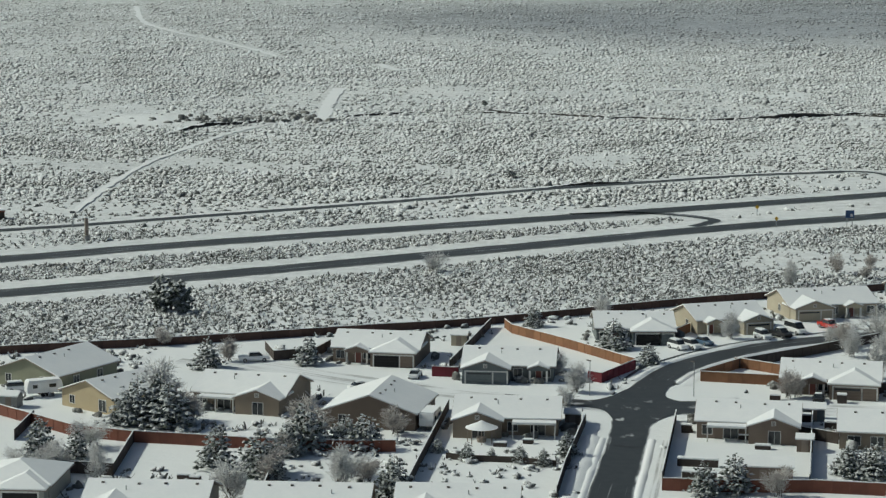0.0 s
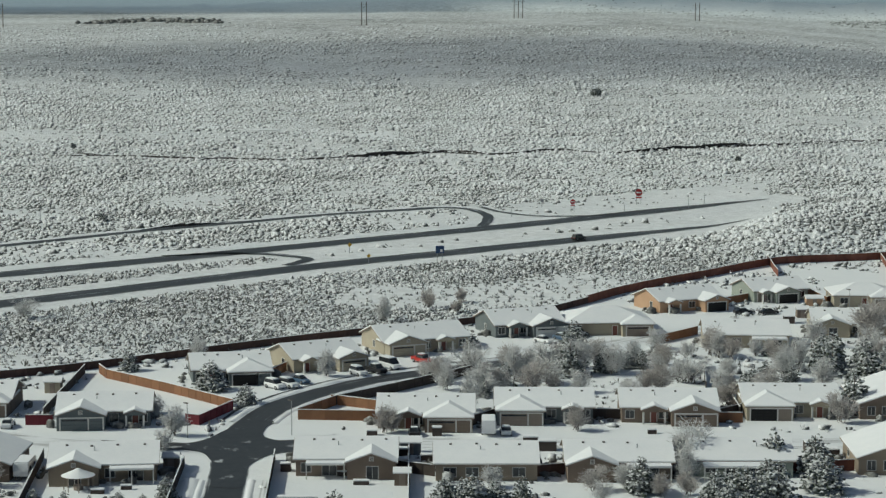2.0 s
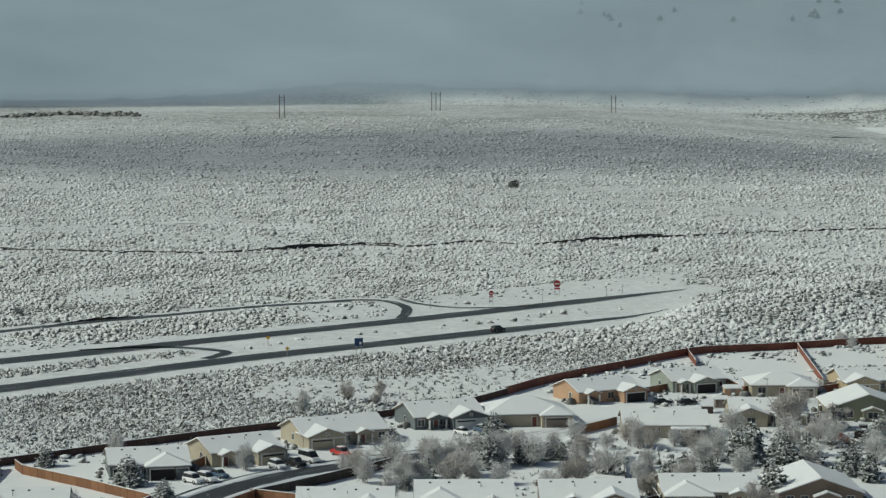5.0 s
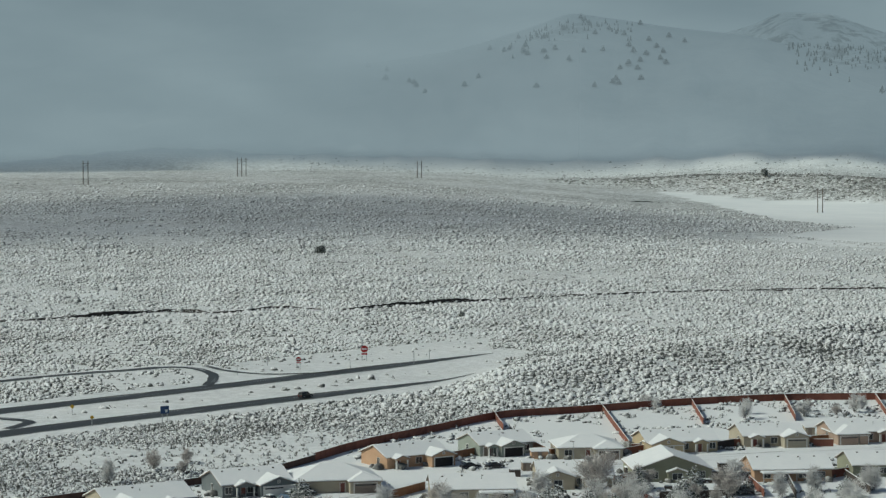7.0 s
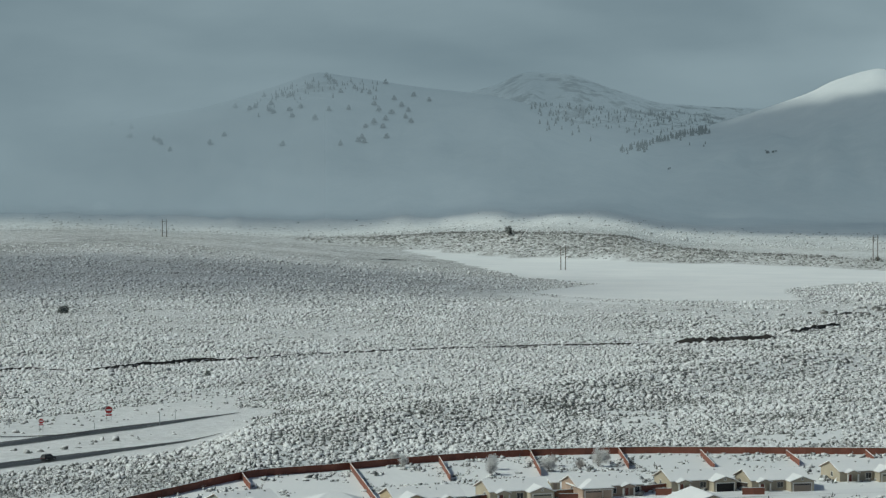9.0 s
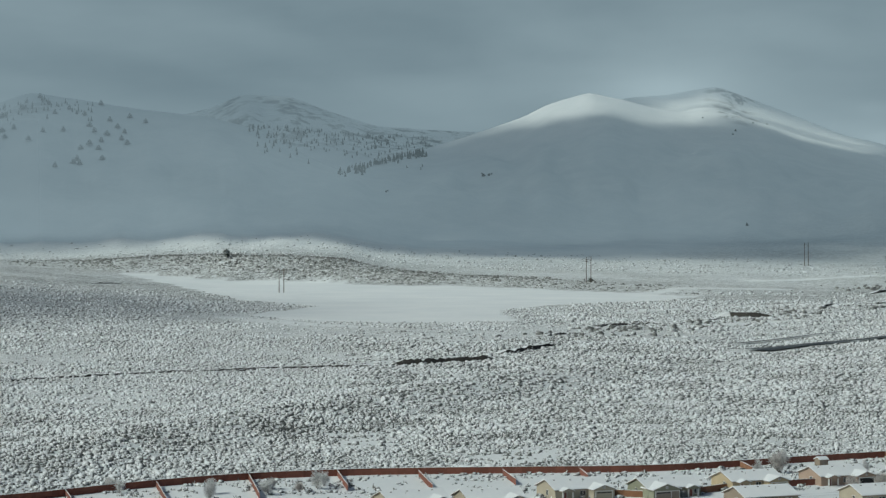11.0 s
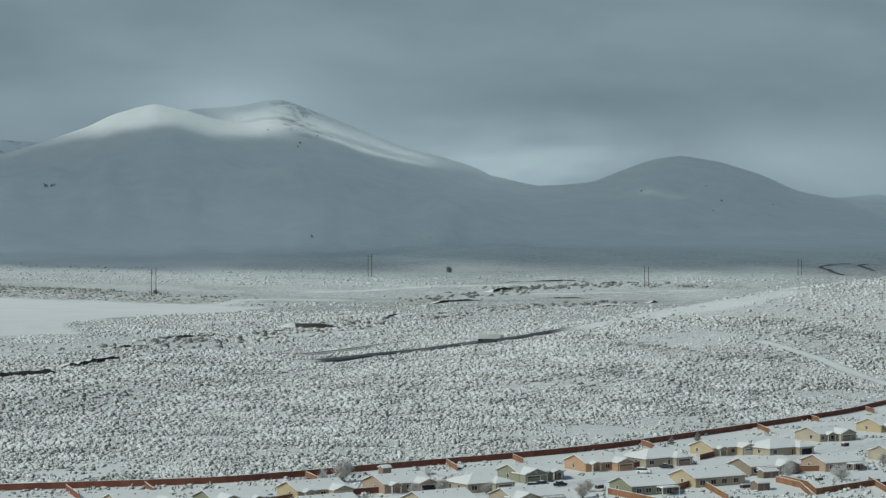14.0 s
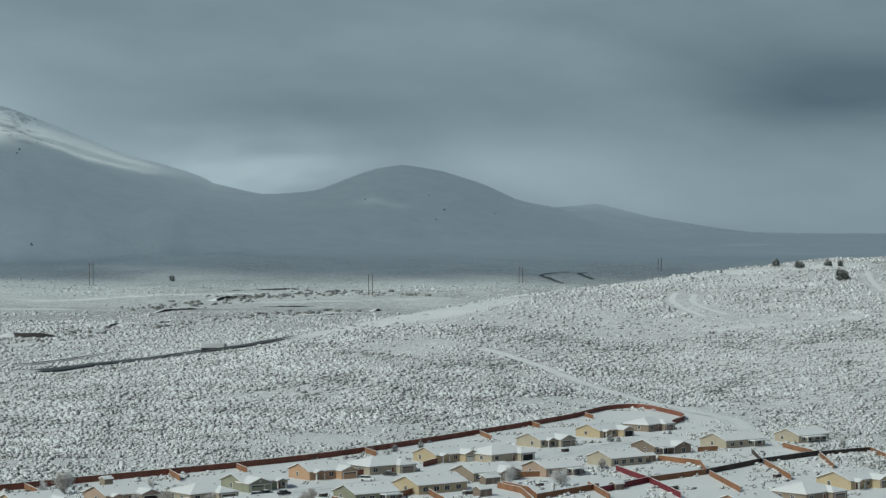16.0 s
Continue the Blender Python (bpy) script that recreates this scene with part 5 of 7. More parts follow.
def camper(x, y, turn):
    root = thing("camper_trailer", "white travel trailer parked in a yard, snow on top", "trailer", pose(x, y, 0, 0, 0, turn), "trailers of the estate")
    bm = extrude_profile(bmesh.new(), [(-3.1, 0.7), (2.6, 0.7), (3.1, 1.3), (2.8, 2.75), (-3.0, 2.75), (-3.2, 1.6)], -1.2, 1.2, 'y')
    bmesh.ops.bevel(bm, geom=bm.edges[:], offset=0.08, segments=2, affect='EDGES')
    part("body", bm, PAINT_MATS["white"], root)
    part("roof_snow", box(bmesh.new(), -2.8, 2.6, -1.1, 1.1, 2.74, 2.92), ROOF_SNOW, root)
    for sy in (-1, 1):
        part("window", box(bmesh.new(), 0.6, 1.8, sy * 1.2 - 0.02, sy * 1.2 + 0.02, 1.6, 2.2), GLASS, root)
        part("window", box(bmesh.new(), -2.2, -1.4, sy * 1.2 - 0.02, sy * 1.2 + 0.02, 1.6, 2.2), GLASS, root)
        for ax in (-0.5, 0.35):
            part("wheel", rod(bmesh.new(), (ax, sy * 0.95, 0.36), (ax, sy * 1.22, 0.36), 0.36, 0.36, 12), RUBBER, root)
    part("drawbar", box(bmesh.new(), 3.0, 4.3, -0.1, 0.1, 0.55, 0.7), METAL, root)
    return root


def lorry(x, y, turn):
    root = thing("lorry", "white articulated box lorry on the far highway", "lorry", pose(x, y, float(land(x, y)) + 0.15, 0, 0, turn))
    bm = box(bmesh.new(), -8.5, 4.6, -1.28, 1.28, 1.1, 4.0)
    bmesh.ops.bevel(bm, geom=bm.edges[:], offset=0.06, segments=1, affect='EDGES')
    part("box_body", bm, PAINT_MATS["white"], root)
    part("cab", hull(bmesh.new(), [(5.0, 1.2, 0.5, 3.4, 1.05), (6.2, 1.25, 0.5, 3.3, 1.05), (6.8, 1.22, 0.5, 1.9, 1.1), (7.9, 1.1, 0.5, 1.7, 0.95)]), PAINT_MATS["grey"], root)
    part("chassis", box(bmesh.new(), -8.3, 7.4, -0.5, 0.5, 0.6, 1.1), RUBBER, root)
    for ax in (-7.3, -6.0, 3.4, 4.7, 7.0):
        for sy in (-1, 1):
            part("wheel", rod(bmesh.new(), (ax, sy * 0.85, 0.52), (ax, sy * 1.24, 0.52), 0.52, 0.52, 12), RUBBER, root)


# ---------- road signs ----------
SIGN_RED = surface("sign_red", (0.36, 0.02, 0.02), (0.42, 0.03, 0.03), 1, 8, 0.5, 0)
SIGN_WHITE = surface("sign_white", (0.75, 0.75, 0.75), (0.8, 0.8, 0.8), 1, 8, 0.5, 0)
SIGN_BLUE = surface("sign_blue", (0.02, 0.06, 0.16), (0.03, 0.08, 0.2), 1, 8, 0.5, 0)
SIGN_YELLOW = surface("sign_yellow", (0.62, 0.36, 0.03), (0.68, 0.42, 0.05), 1, 8, 0.5, 0)


def road_sign(kind, x, y, turn, h=4.0, w=2.2):
    z = float(land(x, y))
    words = {"noentry": "round red no-entry sign with a white bar on two posts", "blue": "blue rectangular service sign on two posts", "yellow": "small yellow warning sign on a post", "marker": "slim roadside marker post", "back": "grey sign seen from its back on a post"}
    root = thing("road_sign", words[kind], "road sign", pose(x, y, z, 0, 0, turn), "highway signs")
    xs = (-w * 0.3, w * 0.3) if kind in ("noentry", "blue") else (0,)
    for u in xs:
        part("post", box(bmesh.new(), u - 0.09, u + 0.09, 0.0, 0.14, 0, h - (w * 0.4 if kind != "marker" else 0)), METAL, root)
    if kind == "noentry":
        p = part("panel", rod(bmesh.new(), (0, 0.0, h - w / 2), (0, -0.08, h - w / 2), w / 2, w / 2, 20), SIGN_RED, root)
        part("bar", box(bmesh.new(), -w * 0.34, w * 0.34, -0.11, -0.08, h - w / 2 - w * 0.08, h - w / 2 + w * 0.08), SIGN_WHITE, p)
        part("plate", box(bmesh.new(), -w * 0.42, w * 0.42, -0.06, 0.0, h - w * 1.3, h - w * 1.08), SIGN_RED, root)
    elif kind == "blue":
        p = part("panel", box(bmesh.new(), -w / 2, w / 2, -0.08, 0, h - w * 0.85, h), SIGN_BLUE, root)
        part("symbol", box(bmesh.new(), w * 0.05, w * 0.32, -0.10, -0.08, h - w * 0.7, h - w * 0.4), SIGN_WHITE, p)
        part("cap_snow", box(bmesh.new(), -w / 2, w / 2, -0.08, 0.04, h, h + 0.12), ROOF_SNOW, root)
    elif kind == "yellow":
        part("panel", rod(bmesh.new(), (0, 0, h - w / 2), (0, -0.06, h - w / 2), w * 0.6, w * 0.6, 4), SIGN_YELLOW, root)
    elif kind == "back":
        part("panel", box(bmesh.new(), -w / 2, w / 2, -0.06, 0, h - w, h), METAL, root)
    return root


# ---------- sky ----------
def make_cloud():
    m, N, L, b = shader("cloud")
    N.remove(b)
    a = N.new("ShaderNodeAttribute")
    a.attribute_name = "tone"
    c = N.new("ShaderNodeAttribute")
    c.attribute_name = "cover"
    # cloud and haze sheets glow in this tone themselves; no lamp lights them
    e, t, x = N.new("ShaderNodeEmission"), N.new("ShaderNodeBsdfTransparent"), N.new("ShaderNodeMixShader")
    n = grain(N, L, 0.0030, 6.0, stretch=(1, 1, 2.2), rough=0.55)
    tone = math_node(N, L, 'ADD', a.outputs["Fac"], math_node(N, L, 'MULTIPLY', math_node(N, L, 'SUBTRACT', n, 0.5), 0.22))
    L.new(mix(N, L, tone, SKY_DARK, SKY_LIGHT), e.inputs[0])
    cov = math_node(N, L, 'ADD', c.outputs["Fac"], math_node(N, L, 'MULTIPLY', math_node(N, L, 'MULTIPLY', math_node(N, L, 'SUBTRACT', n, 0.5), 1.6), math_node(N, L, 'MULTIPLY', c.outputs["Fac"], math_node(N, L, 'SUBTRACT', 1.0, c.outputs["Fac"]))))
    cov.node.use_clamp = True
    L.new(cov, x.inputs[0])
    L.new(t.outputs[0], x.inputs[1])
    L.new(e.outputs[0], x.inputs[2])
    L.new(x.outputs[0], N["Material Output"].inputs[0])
    return m


SKY_DARK, SKY_LIGHT = (0.158, 0.217, 0.262), (0.665, 0.765, 0.805)
CLOUD = make_cloud()


def blob(az, el, a0, e0, wa, we):
    return np.exp(-((az - a0) / wa) ** 2 - ((el - e0) / we) ** 2)


def sky_tone(az, el):
    """Brightness of the cloud cover by bearing and elevation, 0..1."""
    t = 0.395 + 0.15 * rough_noise(az * 10 + el * 14, el * 34, 60, 21, 5) - 0.012 * (el - 3)
    t = t - 0.10 * smooth((18 - az) / 6)
    t = t + (0.30 + 0.35 * rough_noise(az * 10, el * 30, 18, 25, 4)) * blob(az, el, 46.6, 1.7, 3.6, 1.1) + 0.14 * blob(az, el, 55, 1.3, 4.0, 1.2) + 0.14 * blob(az, el, 39, 3.9, 3.0, 1.2) + 0.26 * blob(az, el, 38.4, 3.2, 1.8, 0.6)
    t = t - 0.32 * blob(az, el, 61.8, 3.9, 4.0, 0.9) - 0.08 * blob(az, el, 62, 2.5, 5, 3) - 0.10 * blob(az, el, 46, 3.2, 5, 0.5) - 0.09 * blob(az, el, 29, 3.6, 7, 0.8) + 0.16 * blob(az, el, 53.5, 1.9, 2.5, 0.6)
    return np.clip(t, 0.02, 1)


def sheet(name, A, E, R, cover, label, lift=0.0):
    x, y, z = R * np.sin(np.radians(A)), R * np.cos(np.radians(A)), EYE + R * np.tan(np.radians(E))
    n, mm = A.shape
    i, j = np.meshgrid(np.arange(n - 1), np.arange(mm - 1), indexing="ij")
    f = np.stack([i * mm + j, i * mm + j + 1, (i + 1) * mm + j + 1, (i + 1) * mm + j], -1).reshape(-1, 4)
    ob = new(name, mesh_np(name, np.stack([x, y, z], -1).reshape(-1, 3), f, CLOUD, [("tone", 'FLOAT', np.clip(sky_tone(A, E) + lift, 0, 1).ravel()), ("cover", 'FLOAT', cover.ravel())]))
    return tagged(ob, label, "sky", kind="structure")


def build_sky():
    A, E = np.meshgrid(np.arange(-45, 95.1, 0.5), np.arange(-1.2, 12.1, 0.2), indexing="ij")
    sheet("backdrop", A, E, np.full(A.shape, 4950.0), np.ones(A.shape), "grey overcast sky with layered clouds")
    # low cloud on the mountains, with painted haze below it, as one glowing sheet
    A, E = np.meshgrid(np.arange(-45, 80.1, 0.5), np.arange(-0.9, 7.1, 0.1), indexing="ij")
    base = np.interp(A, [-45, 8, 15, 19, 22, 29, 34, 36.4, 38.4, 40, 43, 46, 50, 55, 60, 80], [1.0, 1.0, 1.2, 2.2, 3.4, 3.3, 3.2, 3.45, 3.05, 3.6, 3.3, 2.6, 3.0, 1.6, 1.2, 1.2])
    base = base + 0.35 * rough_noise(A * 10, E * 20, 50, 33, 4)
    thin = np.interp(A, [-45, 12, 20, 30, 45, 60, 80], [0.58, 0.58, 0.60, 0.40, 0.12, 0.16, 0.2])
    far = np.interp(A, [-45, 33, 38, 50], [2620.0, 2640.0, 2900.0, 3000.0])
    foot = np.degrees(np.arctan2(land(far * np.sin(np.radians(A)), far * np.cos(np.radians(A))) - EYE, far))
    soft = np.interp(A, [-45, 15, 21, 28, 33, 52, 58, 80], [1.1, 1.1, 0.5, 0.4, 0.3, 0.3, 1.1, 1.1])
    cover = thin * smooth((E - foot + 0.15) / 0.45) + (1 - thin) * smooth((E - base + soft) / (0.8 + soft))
    sheet("low_cloud_haze", A, E, far, np.clip(cover, 0, 1), "glowing sheet of low cloud and painted haze over the mountains")
    # haze between the ridges, put in as faintly glowing sheets
    for dist, a0, a1, a2, a3, much in ((4130.0, 36.5, 39.0, 46.0, 48.5, 0.42), (4260.0, 23.0, 26.0, 33.0, 36.0, 0.22), (4420.0, 51.0, 54.0, 60.0, 63.0, 0.6)):
        A, E = np.meshgrid(np.arange(a0, a3 + 0.01, 0.25), np.arange(-0.8, 4.4, 0.1), indexing="ij")
        foot = np.degrees(np.arctan2(land(dist * np.sin(np.radians(A)), dist * np.cos(np.radians(A))) - EYE, dist))
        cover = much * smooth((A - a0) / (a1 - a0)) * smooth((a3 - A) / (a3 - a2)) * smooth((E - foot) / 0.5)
        # the lift adds brightness for sunlit snow on the ridge behind
        sheet("ridge_haze", A, E, np.full(A.shape, dist), cover, "faintly glowing haze sheet between two mountain ridges", 0.12)
    # glowing haze sheet on the western plain, added to cover a dark shade line
    A, E = np.meshgrid(np.arange(-45, 22.1, 0.5), np.arange(-1.2, 2.6, 0.1), indexing="ij")
    foot = np.degrees(np.arctan2(land(2450 * np.sin(np.radians(A)), 2450 * np.cos(np.radians(A))) - EYE, 2450.0))
    sheet("plain_haze", A, E, np.full(A.shape, 2450.0), 0.62 * smooth((E - foot) / 0.6) * smooth((2.4 - E) / 1.6) * smooth((20 - A) / 8), "faintly glowing haze sheet over the snowy plain")


def build_shade_deck():
    """Unseen cloud sheet to shade the mountains: ragged near edge, one gap over peaks."""
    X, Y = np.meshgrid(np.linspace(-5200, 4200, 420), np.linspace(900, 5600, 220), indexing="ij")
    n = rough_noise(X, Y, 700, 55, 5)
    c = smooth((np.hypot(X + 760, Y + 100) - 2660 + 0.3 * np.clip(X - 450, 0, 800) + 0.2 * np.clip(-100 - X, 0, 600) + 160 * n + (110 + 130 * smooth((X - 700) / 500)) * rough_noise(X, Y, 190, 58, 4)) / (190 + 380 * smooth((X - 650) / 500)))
    c = np.maximum(c, 0.55 * smooth(1.4 - np.hypot((X + 525) / 450, (Y - 1680) / 220) + 0.9 * n))     # a patch added to shade the western swell
    # gap placed so that sun falls on the summit ridge
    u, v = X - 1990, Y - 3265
    sun_gap = np.exp(-((0.95 * u - 0.3 * v) / 410) ** 2 - ((0.3 * u + 0.95 * v) / 150) ** 2)
    sun_gap = smooth((sun_gap + 0.6 * rough_noise(X, Y, 230, 66, 4) - 0.2) / 0.55)
    c = np.clip(c * (1 - sun_gap), 0, 0.95)
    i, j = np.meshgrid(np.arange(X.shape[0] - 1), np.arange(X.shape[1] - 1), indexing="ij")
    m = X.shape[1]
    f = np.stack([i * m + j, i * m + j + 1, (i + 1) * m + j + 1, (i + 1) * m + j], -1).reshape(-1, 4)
    # its dim glow is added to lighten the shaded slopes below
    ob = new("shade_deck", mesh_np("shade_deck", np.stack([X, Y, np.full(X.shape, 700.0)], -1).reshape(-1, 3), f, CLOUD, [("tone", 'FLOAT', np.full(X.size, 0.22)), ("cover", 'FLOAT', c.ravel())]))
    tagged(ob, "unseen broken cloud sheet added to shade the mountains", "sky", kind="structure")


build_sky()
build_shade_deck()

fence([(9.8, 421.8), (1.4, 379.6)], 1.8, FENCE_DARK, 'dark board fence between snowy yards', rounded=False)
fence([(12.6, 421.8), (13.8, 415.7), (24.5, 399.4), (35.2, 381.3)], 1.8, FENCE_ORANGE, 'cedar-coloured board fence between snowy yards', rounded=False)
fence([(35.1, 380.3), (28.1, 368.4), (25.8, 370.3)], 1.8, FENCE_WINE, 'wine-red board fence between snowy yards', rounded=False)
fence([(-1.7, 374.1), (3.0, 373.2)], 1.8, FENCE_WINE, 'wine-red board fence between snowy yards', rounded=False)
fence([(45.7, 369.9), (59.6, 366.1)], 1.8, FENCE_ORANGE, 'cedar-coloured board fence between snowy yards', rounded=False)
fence([(45.8, 370.9), (54.1, 381.4)], 1.8, FENCE_ORANGE, 'cedar-coloured board fence between snowy yards', rounded=False)
fence([(53.4, 382.4), (61.3, 375.3)], 1.8, FENCE_ORANGE, 'cedar-coloured board fence between snowy yards', rounded=False)
# the shade on this fence's street face is put into its dark colour
fence([(54.1, 381.4), (67.3, 391.9), (84.5, 406.5)], 1.8, FENCE_DARK, 'dark board fence between snowy yards', rounded=False)
fence([(-72.4, 342.6), (-65.5, 335.7), (-57.8, 327.9), (-47.9, 323.8), (-39.4, 322.0), (-29.1, 319.4)], 1.8, FENCE_RED, 'red-stained board fence between snowy yards', rounded=False)
fence([(-29.1, 319.4), (-15.6, 317.7), (-7.0, 317.7)], 1.8, FENCE_RED, 'red-stained board fence between snowy yards', rounded=False)
fence([(-47.8, 323.8), (-47.8, 303.1), (-56.0, 305.1)], 1.8, FENCE_DARK, 'dark board fence between snowy yards', rounded=False)
fence([(-66.0, 338.5), (-66.5, 324.9)], 1.8, FENCE_DARK, 'dark board fence between snowy yards', rounded=False)
fence([(1.2, 347.1), (-3.8, 303.9), (-5.3, 290.6)], 1.8, FENCE_DARK, 'dark board fence between snowy yards', rounded=False)
fence([(23.2, 336.8), (18.1, 305.6), (16.1, 290.7)], 1.8, FENCE_DARK, 'dark board fence between snowy yards', rounded=False)
fence([(38.0, 338.9), (31.7, 299.1)], 1.8, FENCE_DARK, 'dark board fence between snowy yards', rounded=False)
fence([(31.3, 295.0), (41.4, 293.8), (52.6, 293.9), (62.4, 292.0)], 1.8, FENCE_RED, 'red-stained board fence between snowy yards', rounded=False)
fence([(60.1, 338.9), (52.5, 297.0)], 1.8, FENCE_DARK, 'dark board fence between snowy yards', rounded=False)
fence([(-33.4, 398.1), (-31.0, 388.3), (-23.4, 391.6), (-21.1, 399.3)], 1.8, FENCE_DARK, 'dark board fence between snowy yards', rounded=False)
fence([(-24.7, 302.2), (-25.0, 290.6)], 1.8, FENCE_DARK, 'dark board fence between snowy yards', rounded=False)
fence([(123.4, 357.6), (127.9, 380.8)], 1.8, FENCE_DARK, 'dark board fence between snowy yards', rounded=False)
fence([(117.4, 353.9), (122.3, 352.9)], 1.8, FENCE_ORANGE, 'cedar-coloured board fence between snowy yards', rounded=False)
fence([(124.8, 381.5), (132.5, 407.1)], 1.8, FENCE_DARK, 'dark board fence between snowy yards', rounded=False)
fence([(131.9, 434.7), (143.2, 444.2)], 1.8, FENCE_ORANGE, 'cedar-coloured board fence between snowy yards', rounded=False)
fence([(160.8, 421.4), (153.7, 396.3)], 1.8, FENCE_DARK, 'dark board fence between snowy yards', rounded=False)
fence([(183.7, 423.6), (181.9, 404.9)], 1.8, FENCE_RED, 'red-stained board fence between snowy yards', rounded=False)
fence([(186.6, 415.6), (201.5, 413.1)], 1.8, FENCE_DARK, 'dark board fence between snowy yards', rounded=False)
fence([(226.0, 434.0), (215.2, 408.1)], 1.8, FENCE_DARK, 'dark board fence between snowy yards', rounded=False)
fence([(238.8, 429.6), (232.7, 407.5)], 1.8, FENCE_DARK, 'dark board fence between snowy yards', rounded=False)
fence([(214.6, 429.5), (209.3, 411.6)], 1.8, FENCE_RED, 'red-stained board fence between snowy yards', rounded=False)
fence([(196.8, 549.6), (191.8, 527.8)], 1.8, FENCE_RED, 'red-stained board fence between snowy yards', rounded=False)
fence([(231.9, 556.4), (210.5, 487.5)], 1.8, FENCE_RED, 'red-stained board fence between snowy yards', rounded=False)
fence([(187.8, 497.3), (186.8, 480.2), (190.6, 483.0)], 1.8, FENCE_ORANGE, 'cedar-coloured board fence between snowy yards', rounded=False)
fence([(260.5, 557.9), (246.3, 520.3)], 1.8, FENCE_RED, 'red-stained board fence between snowy yards', rounded=False)
fence([(208.9, 482.1), (210.9, 481.5)], 1.8, FENCE_RED, 'red-stained board fence between snowy yards', rounded=False)
fence([(291.9, 561.6), (273.4, 519.4)], 1.8, FENCE_RED, 'red-stained board fence between snowy yards', rounded=False)
fence([(318.4, 555.4), (302.7, 521.8)], 1.8, FENCE_RED, 'red-stained board fence between snowy yards', rounded=False)
fence([(235.3, 482.1), (238.0, 481.2)], 1.8, FENCE_RED, 'red-stained board fence between snowy yards', rounded=False)
fence([(255.3, 475.3), (260.0, 473.7)], 1.8, FENCE_RED, 'red-stained board fence between snowy yards', rounded=False)
fence([(337.2, 539.1), (323.0, 509.1)], 1.8, FENCE_RED, 'red-stained board fence between snowy yards', rounded=False)
fence([(282.6, 473.3), (286.3, 471.7)], 1.8, FENCE_RED, 'red-stained board fence between snowy yards', rounded=False)
fence([(303.2, 464.5), (308.5, 462.3)], 1.8, FENCE_RED, 'red-stained board fence between snowy yards', rounded=False)
fence([(359.7, 527.7), (349.9, 506.7)], 1.8, FENCE_RED, 'red-stained board fence between snowy yards', rounded=False)
fence([(380.9, 517.7), (373.1, 503.0)], 1.8, FENCE_RED, 'red-stained board fence between snowy yards', rounded=False)
fence([(433.0, 505.2), (426.3, 492.1)], 1.8, FENCE_ORANGE, 'cedar-coloured board fence between snowy yards', rounded=False)
fence([(431.6, 501.9), (425.9, 491.3)], 1.8, FENCE_ORANGE, 'cedar-coloured board fence between snowy yards', rounded=False)
fence([(489.2, 500.2), (478.3, 483.9)], 1.8, FENCE_ORANGE, 'cedar-coloured board fence between snowy yards', rounded=False)
fence([(515.2, 494.7), (508.0, 483.0)], 1.8, FENCE_ORANGE, 'cedar-coloured board fence between snowy yards', rounded=False)
fence([(583.3, 497.2), (574.8, 484.1)], 1.8, FENCE_ORANGE, 'cedar-coloured board fence between snowy yards', rounded=False)
fence([(662.2, 505.1), (647.8, 488.2)], 1.8, FENCE_ORANGE, 'cedar-coloured board fence between snowy yards', rounded=False)
fence([(558.8, 450.0), (572.4, 454.1)], 1.8, FENCE_RED, 'red-stained board fence between snowy yards', rounded=False)
fence([(468.4, 411.4), (461.2, 387.3)], 1.8, FENCE_ORANGE, 'cedar-coloured board fence between snowy yards', rounded=False)
fence([(500.0, 400.5), (481.2, 377.3)], 1.8, FENCE_ORANGE, 'cedar-coloured board fence between snowy yards', rounded=False)
fence([(526.7, 394.8), (520.7, 381.4), (503.7, 365.1)], 1.8, FENCE_ORANGE, 'cedar-coloured board fence between snowy yards', rounded=False)
fence([(710.6, 516.9), (701.0, 504.3)], 1.8, FENCE_ORANGE, 'cedar-coloured board fence between snowy yards', rounded=False)
fence([(757.0, 520.7), (750.0, 511.5)], 1.8, FENCE_ORANGE, 'cedar-coloured board fence between snowy yards', rounded=False)
fence([(530.3, 395.4), (523.5, 380.7), (510.6, 368.2)], 1.8, FENCE_ORANGE, 'cedar-coloured board fence between snowy yards', rounded=False)
fence([(510.6, 368.2), (544.2, 369.0)], 1.8, FENCE_ORANGE, 'cedar-coloured board fence between snowy yards', rounded=False)
fence([(546.9, 375.0), (524.2, 351.5)], 1.8, FENCE_ORANGE, 'cedar-coloured board fence between snowy yards', rounded=False)
fence([(626.9, 400.4), (622.2, 380.4), (602.7, 366.3)], 1.8, FENCE_ORANGE, 'cedar-coloured board fence between snowy yards', rounded=False)
fence([(571.2, 366.9), (599.8, 364.6)], 1.8, FENCE_ORANGE, 'cedar-coloured board fence between snowy yards', rounded=False)
fence([(599.8, 364.6), (641.9, 367.7)], 1.8, FENCE_DARK, 'dark board fence between snowy yards', rounded=False)
fence([(639.0, 365.5), (603.1, 335.2)], 1.8, FENCE_ORANGE, 'cedar-coloured board fence between snowy yards', rounded=False)
fence([(597.6, 362.1), (564.2, 330.9)], 1.8, FENCE_ORANGE, 'cedar-coloured board fence between snowy yards', rounded=False)
fence([(590.9, 393.9), (568.0, 365.9), (540.9, 337.5)], 1.8, FENCE_WINE, 'wine-red board fence between snowy yards', rounded=False)
fence([(535.9, 363.4), (571.2, 366.9)], 1.8, FENCE_WINE, 'wine-red board fence between snowy yards', rounded=False)
fence([(642.1, 367.4), (677.8, 365.4)], 1.8, FENCE_DARK, 'dark board fence between snowy yards', rounded=False)
